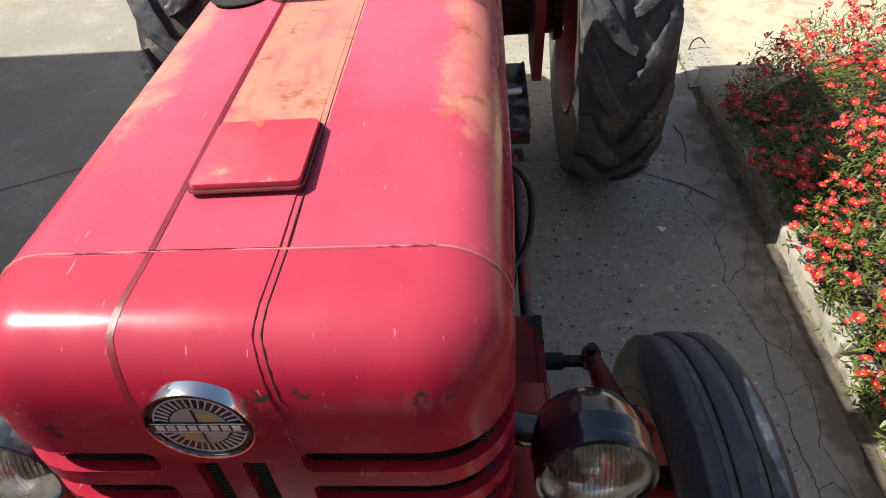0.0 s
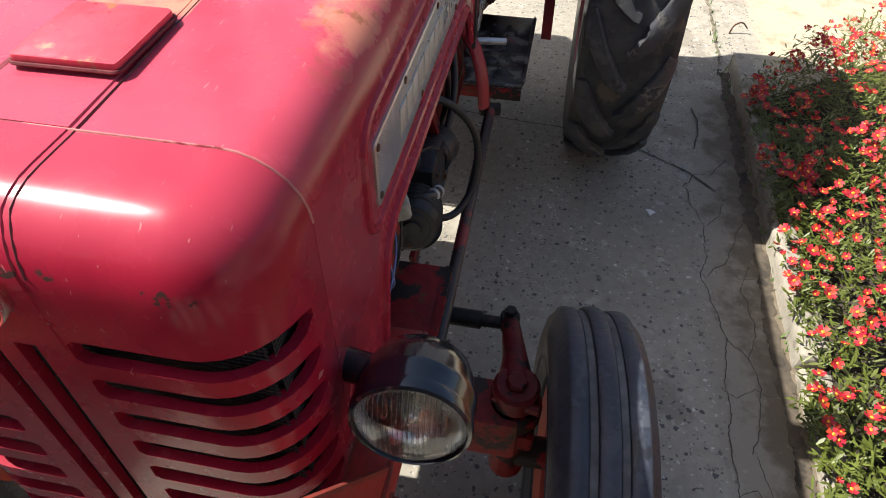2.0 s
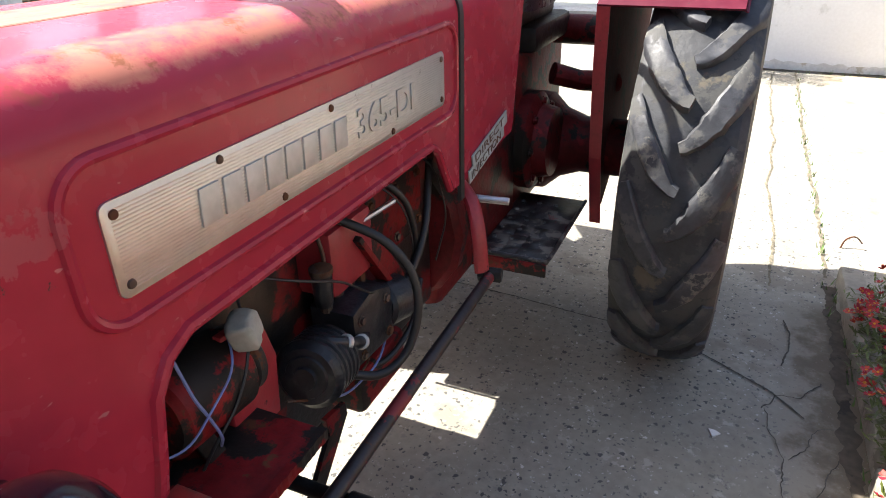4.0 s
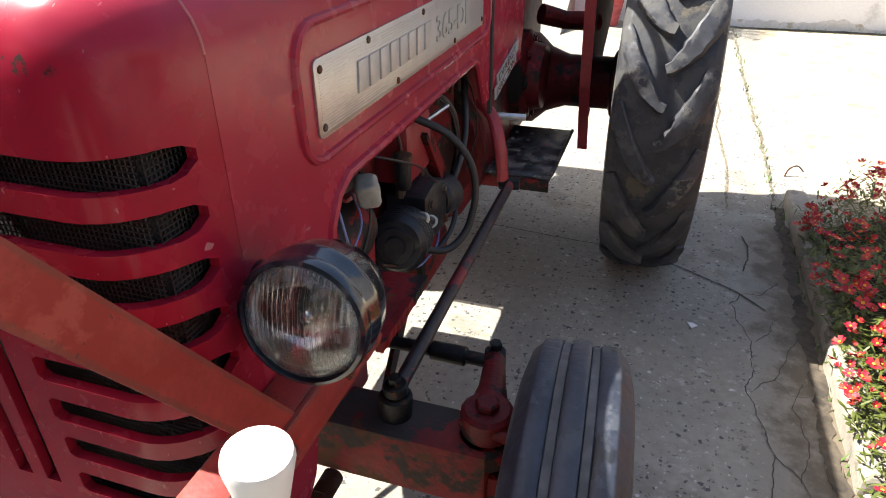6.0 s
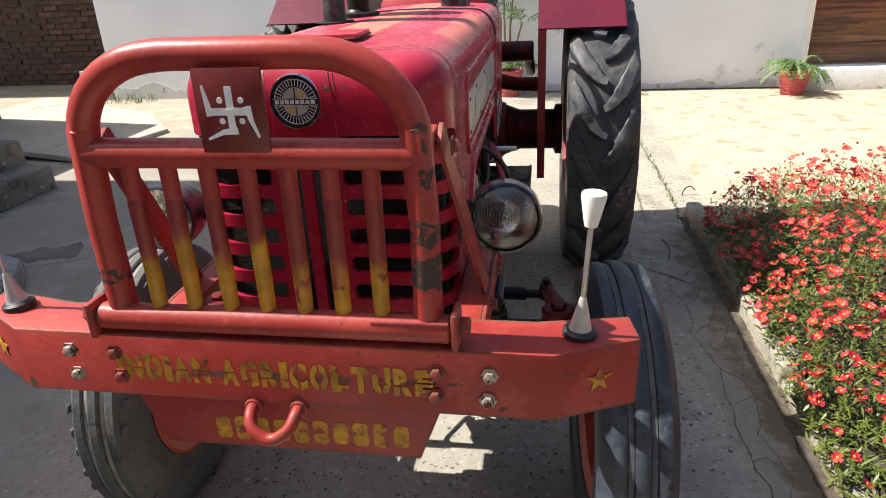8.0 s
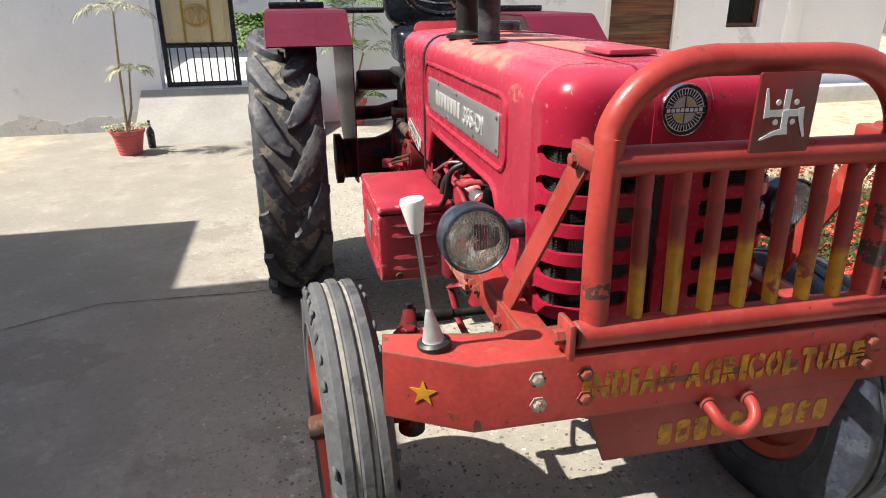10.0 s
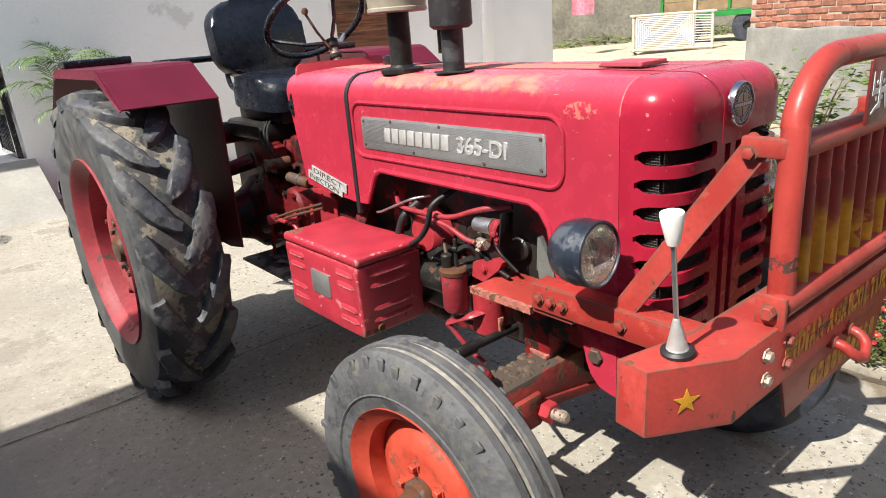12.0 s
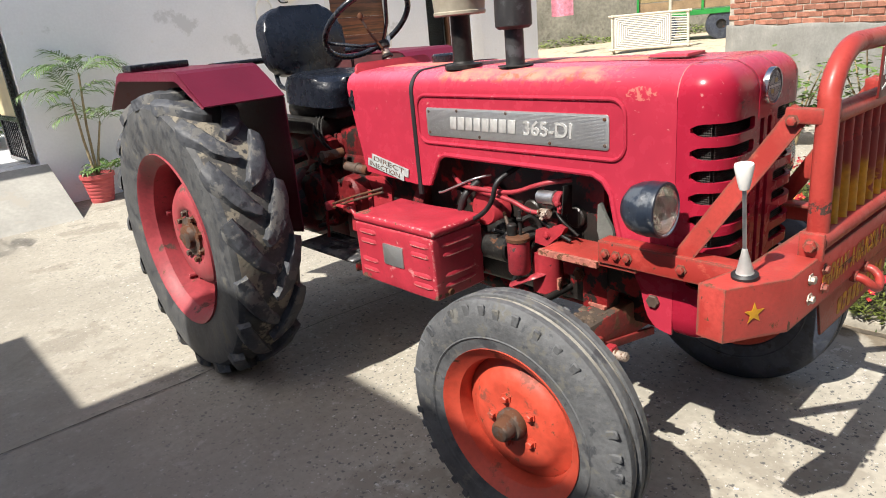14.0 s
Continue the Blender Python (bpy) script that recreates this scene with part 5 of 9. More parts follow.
# dark strap over the bonnet joint
bm = bmesh.new()
rows = []
for y, lift in ((0.878, -0.004), (0.880, 0.004), (0.898, 0.004), (0.900, -0.004)):
    sec = hood_section(0.889)
    row = []
    for k, (x, z) in enumerate(sec):
        a, b = sec[max(k - 1, 0)], sec[min(k + 1, len(sec) - 1)]
        d = Vector((b[0] - a[0], b[1] - a[1])).normalized()
        row.append(bm.verts.new((x + d.y * lift, y, z - d.x * lift)))
    row[0].co.z -= 0.035
    row[-1].co.z -= 0.035
    rows.append(row)
for p, q in zip(rows, rows[1:]):
    for c in range(len(p) - 1):
        bm.faces.new((p[c], p[c + 1], q[c + 1], q[c]))
part("hood_strap", bm, M_rubber, tractor, "black rubber strap over the bonnet joint")

# ---- front bumper and guard ----
def brushed_yellow():
    """Yellow paint that thins out upwards over the red bar, at another height on each bar."""
    m = mat("brushed_yellow", (0.48, 0.225, 0.012), 0.45, var=0.25, scale=25, bump=0.1, wear=(((0.24, 0.04, 0.024), 0.03, 18, 0.5),))
    n, l = m.node_tree.nodes, m.node_tree.links
    b = n["Principled BSDF"]
    tc, sep, oi, t = n.new("ShaderNodeTexCoord"), n.new("ShaderNodeSeparateXYZ"), n.new("ShaderNodeObjectInfo"), n.new("ShaderNodeTexNoise")
    l.new(tc.outputs["Object"], sep.inputs[0])
    l.new(tc.outputs["Object"], t.inputs["Vector"])
    t.inputs["Scale"].default_value, t.inputs["Detail"].default_value = 22, 5.0
    a, c = n.new("ShaderNodeMath"), n.new("ShaderNodeMath")
    a.operation = c.operation = "MULTIPLY_ADD"
    l.new(oi.outputs["Random"], a.inputs[0])
    a.inputs[1].default_value = 0.055
    l.new(sep.outputs["Z"], a.inputs[2])
    l.new(t.outputs["Fac"], c.inputs[0])
    c.inputs[1].default_value = 0.10
    l.new(a.outputs[0], c.inputs[2])
    r = n.new("ShaderNodeMapRange")
    r.interpolation_type = "SMOOTHSTEP"
    r.inputs["From Min"].default_value, r.inputs["From Max"].default_value = 1.055, 1.105
    l.new(c.outputs[0], r.inputs["Value"])
    x = n.new("ShaderNodeMix")
    x.data_type = "RGBA"
    l.new(r.outputs["Result"], x.inputs[0])
    l.new(b.inputs["Base Color"].links[0].from_socket, x.inputs[6])
    x.inputs[7].default_value = (0.225, 0.028, 0.021, 1)
    l.new(x.outputs[2], b.inputs["Base Color"])
    return m


for centre, size in (((-0.61, -0.38, 0.70), (0.03, 0.10, 0.03)), ((-0.55, -0.46, 0.705), (0.12, 0.05, 0.014)), ((0.0, -0.506, 0.80), (0.5, 0.02, 0.012)), ((0.50, -0.48, 0.705), (0.09, 0.05, 0.014)), ((-0.46, -0.506, 0.75), (0.012, 0.02, 0.06))):
    patch(M_oxide, centre, size, (0.085, 0.042, 0.028), 45, 0.47, 0.8)
bm = bmesh.new()
front = [(-0.596, -0.430), (-0.466, -0.506), (0.428, -0.506), (0.562, -0.445)]
back = [(0.552, -0.372), (0.40, -0.410), (-0.43, -0.410), (-0.588, -0.370)]
slab(bm, front + back, 0.118, pose(0, 0, 0.7475, 0, 0.85, 0), 0.004)
edge_wear(M_oxide, (0.13, 0.062, 0.042), 0.012, 0.16, 40)
bumper = part("bumper", bm, M_oxide, tractor, "heavy red oxide steel bumper with angled ends")
for x, z, m_ in ((-0.366, 0.838, M_bolt), (-0.363, 0.792, M_bolt), (-0.286, 0.836, M_oxide), (-0.284, 0.791, M_oxide), (0.252, 0.823, M_oxide), (0.249, 0.780, M_oxide), (0.334, 0.821, M_bolt), (0.331, 0.776, M_bolt)):
    part("bolt", bolt(bmesh.new(), (x, -0.508, z), (0, -1, 0), 0.0095, 0.012), m_, bumper)


M_stencil = mat("stencil_yellow", (0.44, 0.21, 0.012), 0.7, var=0.35, scale=30, wear=(((0.24, 0.035, 0.02), 0.07, 28, 0.6), ((0.26, 0.03, 0.018), 0.02, 70, 0.6)))
mt = plane_at((-0.292, -0.5086, 0.7845), (1, 0, -0.016), (0.016, 0, 1))


def stencil(txt, m, x0, x1, height, parent):
    """Broad stencilled letters, each cut through by thin bridges."""
    step = (x1 - x0) / sum(0.45 if c in " I" else 1.0 for c in txt)
    x = x0
    for k, c in enumerate(txt):
        wide = step * (0.45 if c in " I" else 1.0)
        if c != " ":
            cu = bpy.data.curves.new("letter", "FONT")
            cu.body, cu.size, cu.extrude, cu.offset = c, height, 0.0004, 0.0032
            ob = bpy.data.objects.new("letter", cu)
            me = bpy.data.meshes.new_from_object(ob)
            bpy.data.objects.remove(ob)
            b = bmesh.new()
            b.from_mesh(me)
            lo = [min(v.co[i] for v in b.verts) for i in (0, 1)]
            hi = [max(v.co[i] for v in b.verts) for i in (0, 1)]
            b.transform(Matrix.Diagonal((wide * 0.86 / (hi[0] - lo[0]), height / (hi[1] - lo[1]), 1, 1)) @ Matrix.Translation((-lo[0], -lo[1], 0)))
            if c not in "ITL":
                axis, at = ((0, 1), height * (0.50 if c in "NDAE" else 0.36)) if c in "NAER" else ((1, 0), wide * 0.43)
                n_ = Vector((axis[0], axis[1], 0))
                for o in (-0.0017, 0.0017):
                    bmesh.ops.bisect_plane(b, geom=b.verts[:] + b.edges[:] + b.faces[:], plane_co=n_ * (at + o), plane_no=n_)
                cut = [f for f in b.faces if abs(f.calc_center_median().dot(n_) - at) < 0.0017]
                bmesh.ops.delete(b, geom=cut, context="FACES")
            b.transform(m @ pose(x + wide * 0.07, random.Random(k).uniform(-0.0012, 0.0012), 0))
            part("letter", b, M_stencil, parent, smooth=False)
        x += wide


stencil("INDIAN AGRICOLTURE", mt, 0.002, 0.540, 0.050, bumper)
for x, y, rz in ((-0.537, -0.4648, -29.3), (0.500, -0.4740, 24.1)):
    m = Matrix.Translation((x, y, 0.812 if x < 0 else 0.800)) @ pose(0, 0, 0, 90, 0, rz) @ pose(0, 0, 0.0008)
    pts = []
    for k in range(10):
        a = math.pi / 2 + math.pi * k / 5
        r = 0.024 if k % 2 == 0 else 0.0095
        pts.append((r * math.cos(a), r * math.sin(a)))
    part("star", slab(bmesh.new(), pts, 0.0008, m), M_yellow, bumper, "yellow five-pointed star", smooth=False)

mf = plane_at((0, -0.494, 0.0), (1, 0, 0), (0, 0, 1))
flap = part("number_board", slab(bmesh.new(), [(-0.273, 0.756), (-0.236, 0.652), (0.216, 0.646), (0.257, 0.752)], 0.006, mf), M_oxide, tractor, "red oxide board hanging under the bumper")
stencil("No", mf @ pose(0, 0, 0.0064), -0.218, -0.150, 0.046, flap)
u = -0.138
for k in range(10):
    h0, h1 = (0.664, 0.712) if k % 3 else (0.666, 0.710)
    part("painted_bar", slab(bmesh.new(), rounded(0.026, h1 - h0, 0.008, 3, u + 0.013, (h0 + h1) / 2), 0.0008, mf @ pose(0, 0, 0.006)), M_stencil, flap, smooth=False)
    u += 0.0345
bm = bmesh.new()
loop = bend([(-0.058, -0.496, 0.744), (-0.058, -0.526, 0.742), (-0.052, -0.545, 0.726), (-0.019, -0.553, 0.704), (0.014, -0.545, 0.726), (0.020, -0.526, 0.742), (0.020, -0.496, 0.744)], 0.03)
sweep(bm, loop, 0.0105, 12)
part("tow_loop", bm, M_oxide, tractor, "welded round-bar towing loop")
for x in (-0.058, 0.020):
    part("weld_collar", rod(bmesh.new(), (x, -0.498, 0.744), (x, -0.514, 0.743), 0.015), M_oxide, tractor)

GY, GR = -0.482, 0.0225
bm = bmesh.new()
hoop = [(-0.266, GY, 0.90), (-0.268, GY + 0.002, 1.06), (-0.262, GY + 0.004, 1.20)]
for k in range(1, 10):
    a = math.pi - math.pi / 2 * k / 10
    hoop.append((-0.122 + 0.142 * math.cos(a), GY + 0.006, 1.180 + 0.122 * math.sin(a)))
hoop.append((-0.11, GY + 0.006, 1.303))
hoop = hoop + [(-0.026 - x, y, z - 0.002) for x, y, z in reversed(hoop)]
sweep(bm, hoop, GR, 20)
M_lip = mat("flaking_rust_edge", (0.34, 0.115, 0.085), 0.8, var=0.35, scale=30, fine=90, bump=0.6, wear=((RUST, 0.10, 30, 0.9), ((0.42, 0.24, 0.20), 0.0, 45, 0.8)))
M_guard = mat("chipped_guard_paint", (0.33, 0.043, 0.034), 0.36, var=0.12, scale=7, fine=120, bump=0.05, wear=(((0.07, 0.035, 0.022), -0.01, 13, 0.7), ((0.275, 0.028, 0.022), 0.08, 6, 0.5), ((0.06, 0.035, 0.03), -0.05, 60, 0.7)), coat=0.05)
for m_ in (M_guard, M_oxide):
    m_.node_tree.nodes["Principled BSDF"].inputs["Specular IOR Level"].default_value = 0.32
patch(M_guard, (0.25, GY, 0.985), (0.06, 0.06, 0.050), (0.050, 0.034, 0.030), 90, 0.37, 0.75)
patch(M_guard, (0.25, GY, 1.05), (0.06, 0.06, 0.050), (0.050, 0.034, 0.030), 75, 0.47, 0.75)
patch(M_guard, (0.262, GY, 1.13), (0.06, 0.06, 0.03), (0.06, 0.03, 0.022), 85, 0.48, 0.75)
patch(M_guard, (-0.268, GY, 0.97), (0.06, 0.06, 0.03), (0.06, 0.035, 0.028), 85, 0.48, 0.75)
guard = part("guard_hoop", bm, M_guard, tractor, "thick bent pipe guard with chipped orange-red paint")
part("guard_cross_pipe", rod(bmesh.new(), (-0.262, GY + 0.003, 1.166), (0.236, GY + 0.003, 1.160), 0.0225, seg=20), M_oxide, tractor)
part("guard_base_pipe", rod(bmesh.new(), (-0.302, GY - 0.008, 0.896), (0.276, GY - 0.008, 0.890), 0.0225, seg=20), M_oxide, tractor)
M_bar_yellow = brushed_yellow()
for k in range(7):
    x0, x1 = CX - 0.184 + 0.0613 * k, CX - 0.186 + 0.0617 * k
    bm = bmesh.new()
    sweep(bm, [(x1, GY + 0.002, 1.155), (x1, GY + 0.001, 1.05), (x0, GY - 0.002, 0.97), (x0, GY - 0.004, 0.905)], [0.0135, 0.0125, 0.0125, 0.0120], 10)
    bar = part("guard_bar", bm, M_oxide, tractor)
    bm = bmesh.new()
    h = 1.09
    sweep(bm, [(x0, GY - 0.0045, 0.912), (x0, GY - 0.0025, 0.96), (x1, GY - 0.0005, h - 0.02), (x1, GY, h), (x1, GY + 0.001, h + 0.012)], [0.0124, 0.0130, 0.0130, 0.0134, 0.0100], 10)
    part("yellow_paint", bm, M_bar_yellow, bar, "worn yellow paint on the lower bar")
for s in (1, -1):
    x = CX + 0.298 * s
    bm = box(bmesh.new(), (x - 0.006, GY - 0.032, 0.862), (x + 0.006, GY + 0.022, 0.925), 0.005)
    rod(bm, (x - 0.022, GY - 0.006, 0.896), (x + 0.022, GY - 0.006, 0.896), 0.013, seg=6)
    part("hinge_bracket", bm, M_oxide, tractor)
    a, b = Vector((0.270 * s - 0.004, -0.432, 1.180)), Vector((0.312 * s - 0.004, -0.178, 0.790))
    d = (b - a).normalized()
    side = Vector((s, 0, 0)) - d * d.x * s
    m = plane_at(a, d, d.cross(side).normalized())
    bm = slab(bmesh.new(), rounded((b - a).length, 0.048, 0.008, 4, (b - a).length / 2, 0), 0.007, m, 0.001)
    brace = part("brace", bm, M_oxide, tractor, "flat steel brace from guard to frame rail")
    part("bolt", bolt(bmesh.new(), a + d * 0.028 + Vector((0.008 * s, 0, 0)), (s, 0, 0), 0.0105, 0.011), M_oxide, brace)
    part("guard_lug", box(bmesh.new(), (CX + 0.25 * s - 0.006, -0.478, 1.150), (CX + 0.25 * s + 0.022 * s, -0.40, 1.185), 0.004), M_oxide, tractor)
    X = 0.322 * s if s < 0 else 0.308
    bm = bmesh.new()
    box(bm, (X - 0.004 * s, -0.42, 0.748), (X + 0.004 * s, 0.055, 0.812), 0.002)
    box(bm, (X - 0.055 * s, -0.42, 0.804), (X - 0.004 * s, 0.055, 0.812), 0.002)
    rail = part("frame_rail", bm, M_oxide, tractor, "angle-iron rail carrying the bumper")
    bm = box(bmesh.new(), (X - 0.004 * s, -0.06, 0.734), (X - 0.150 * s, 0.270 if s < 0 else 0.252, 0.744), 0.002)
    shelf = part("rail_bracket", bm, M_oxide if s < 0 else M_red_dirty, tractor, "flat red shelf behind the bumper rail")
    n_ = 40
    reach = 0.270 if s < 0 else 0.252
    ragged = [(X + (0.007 - 0.0025 * noise.noise(Vector((k * 0.35, 1, 0))) - 0.0015 * noise.noise(Vector((k * 1.1, 4, 0)))) * s, 0.058 + (reach - 0.058) * k / n_) for k in range(n_ + 1)]
    strip = ragged + [(X - 0.006 * s, reach), (X - 0.006 * s, 0.058)]
    lip = slab(bmesh.new(), strip if s > 0 else strip[::-1], 0.018, pose(0, 0, 0.728))
    part("shelf_lip", lip, M_lip if s < 0 else M_red_dirty, shelf, "flaking rusty edge of the shelf", smooth=False)
    for y in (0.030, -0.005, -0.040, -0.195):
        part("bolt", bolt(bmesh.new(), (X + 0.004 * s, y, 0.778), (s, 0, 0), 0.0105, 0.012), M_oxide, rail)

# sign plate with a white painted symbol
ms = plane_at((-0.009, -0.512, 1.230), (1, 0, -0.01), (0.01, 0, 1))
sign = part("sign_plate", slab(bmesh.new(), rounded(0.098, 0.114, 0.003), 0.004, ms @ pose(0, 0, -0.004), 0.0008), mat("maroon_paint", (0.14, 0.016, 0.014), 0.4, var=0.1, scale=10), tractor, "small square maroon plate with a white symbol")


def stroke(bm, pts, w0, w1, m):
    n = len(pts)
    for k in range(n - 1):
        a, b = Vector(pts[k]), Vector(pts[k + 1])
        d = (b - a).normalized()
        p = Vector((-d.y, d.x))
        wa, wb = w0 + (w1 - w0) * k / (n - 1), w0 + (w1 - w0) * (k + 1) / (n - 1)
        e = d * (0.003 if k == 0 else 0.0012)
        slab(bm, [tuple(a - e + p * wa), tuple(a - e - p * wa), tuple(b + d * 0.0015 - p * wb), tuple(b + d * 0.0015 + p * wb)], 0.0008 + 0.0001 * k, m)


for k, (pts, w0, w1) in enumerate((([(0, 0), (0, 0.032)], 0.0052, 0.0050), ([(0, 0), (-0.032, 0)], 0.0052, 0.0050), ([(-0.0305, -0.003), (-0.033, 0.016), (-0.036, 0.034)], 0.0050, 0.0016),
                                   ([(0, 0), (0.026, 0)], 0.0052, 0.0050), ([(0.025, 0.004), (0.028, -0.012), (0.036, -0.034)], 0.0052, 0.0016),
                                   ([(0, 0), (0, -0.027)], 0.0052, 0.0050), ([(0.004, -0.026), (-0.014, -0.028), (-0.036, -0.037)], 0.0052, 0.0016))):
    bm = bmesh.new()
    stroke(bm, pts, w0, w1, ms @ pose(0, 0, 0.0002 * k))
    part("painted_stroke", bm, M_whitepaint, sign, smooth=False)
for u, v in ((-0.014, 0.015), (0.016, 0.015), (-0.014, -0.013), (0.0145, -0.013)):
    part("painted_dot", lathe(bmesh.new(), [(0, 0.0), (0.0044, 0.0), (0.0040, 0.001), (0, 0.001)], ms @ pose(u, v, 0), 12), M_whitepaint, sign)

# marker aerials on the bumper ends
for base, tip in (((-0.511, -0.432, 0.872), (-0.538, -0.430, 1.088)), ((0.470, -0.440, 0.857), (0.481, -0.443, 1.064))):
    aerial = tagged(new("marker_aerial"), "thin steel marker rod with a white plastic cap")
    aerial.parent = tractor
    m, n = frame_to(base, tip)
    part("base", lathe(bmesh.new(), [(0, -0.002), (0.027, -0.002), (0.027, 0.010), (0.022, 0.014), (0, 0.014)], m, 24), M_rubber, aerial)
    prof = [(0.0195, 0.012)]
    for k in range(9):
        r = 0.0180 - 0.0015 * k
        prof += [(r, 0.014 + 0.0062 * k), (r - 0.0014, 0.0185 + 0.0062 * k)]
    part("spring_cone", lathe(bmesh.new(), prof + [(0, 0.073)], m, 24), M_cast, aerial)
    part("rod", rod(bmesh.new(), m @ Vector((0, 0, 0.06)), m @ Vector((0, 0, n - 0.02)), 0.0042, seg=10), M_zinc, aerial)
    part("cap", lathe(bmesh.new(), [(0, n - 0.022), (0.0095, n - 0.022), (0.0115, n - 0.014), (0.0185, n + 0.024), (0.0175, n + 0.029), (0, n + 0.030)], m, 24), M_white, aerial)

# headlights
for s, c in ((1, (0.341, -0.178, 0.953)), (-1, (-0.368, -0.170, 0.943))):
    lamp = tagged(new("headlight"), "round black headlight with ribbed glass")
    lamp.parent = tractor
    enamel = M_lamp if s > 0 else M_lamp_dusty
    yaw = 0.05 if s > 0 else 0.015
    m, _ = frame_to(c, Vector(c) + Vector((yaw, -1, 0.13 if s > 0 else 0.05)))
    m = m @ Matrix.Scale(0.92, 4)
    part("shell", lathe(bmesh.new(), [(0.068, -0.004), (0.0745, -0.008), (0.0755, -0.034), (0.0765, -0.038), (0.0755, -0.042), (0.073, -0.062), (0.064, -0.088), (0.046, -0.106), (0.022, -0.115), (0.0, -0.117)], m, 48), enamel, lamp)
    part("bezel", lathe(bmesh.new(), [(0.0675, 0.002), (0.070, 0.006), (0.0745, 0.004), (0.0762, -0.004), (0.0755, -0.012), (0.073, -0.012), (0.067, -0.002)], m, 48, True), enamel, lamp)
    part("reflector", lathe(bmesh.new(), [(0.066, -0.004), (0.058, -0.028), (0.040, -0.046), (0.014, -0.054), (0.0, -0.054)], m, 40), M_satin, lamp)
    part("bulb", lathe(bmesh.new(), [(0, -0.034), (0.006, -0.038), (0.007, -0.048), (0.005, -0.054)], m, 14), M_chrome, lamp)
    part("glass", lathe(bmesh.new(), [(0.068, 0.001), (0.056, 0.010), (0.036, 0.017), (0.016, 0.020), (0, 0.0205), (0, 0.0175), (0.03, 0.0145), (0.066, -0.002)], m, 40), M_glass, lamp).visible_shadow = False
    bm = bmesh.new()
    for k in range(19):
        u = -0.054 + 0.006 * k
        h = math.sqrt(max(0.0625 ** 2 - u * u, 0))
        if h > 0.012:
            sweep(bm, [m @ Vector((u, h * q, 0.0165 - 0.019 * (u * u + h * h * q * q) / 0.0625 ** 2)) for q in (-1, -0.5, 0, 0.5, 1)], 0.0014, 6)
    part("glass_ribs", bm, M_glass, lamp).visible_shadow = False
    part("stalk", rod(bmesh.new(), m @ Vector((0, 0, -0.06)), (0.235 * s, c[1] + 0.07, c[2] - 0.005), 0.021), enamel, lamp)

# ---- tractor: rear, seat, controls ----
M_grease = mat("greasy_maroon_paint", (0.125, 0.011, 0.013), 0.5, var=0.35, scale=20, bump=0.4, wear=(((0.24, 0.015, 0.02), -0.01, 14, 0.5), (GREASE, 0.10, 10, 0.5)))
for m_ in (M_grease, M_red_dirty, M_dark):
    m_.node_tree.nodes["Principled BSDF"].inputs["Specular IOR Level"].default_value = 0.22
M_plate = mat("worn_foot_plate", (0.045, 0.045, 0.048), 0.36, metal=0.1, var=0.4, scale=14, bump=0.3, wear=(((0.20, 0.185, 0.165), 0.10, 16, 0.7), ((0.28, 0.05, 0.05), -0.02, 7, 0.7)))
# Darker matt copy of the maroon: mudguard shade put into the colour, with grease.
M_dull_fender = mat("shaded_grimed_maroon", (0.055, 0.010, 0.012), 0.9, var=0.35, scale=9, bump=0.4, wear=((GREASE, 0.05, 8, 0.9),))
M_fender = mat("maroon_fender_paint", (0.105, 0.0075, 0.022), 0.45, var=0.12, scale=5, bump=0.05, wear=(((0.12, 0.01, 0.015), 0.0, 9, 0.6), ((0.06, 0.03, 0.03), -0.05, 30, 0.7)), coat=0.05)
M_fender.node_tree.nodes["Principled BSDF"].inputs["Specular IOR Level"].default_value = 0.28
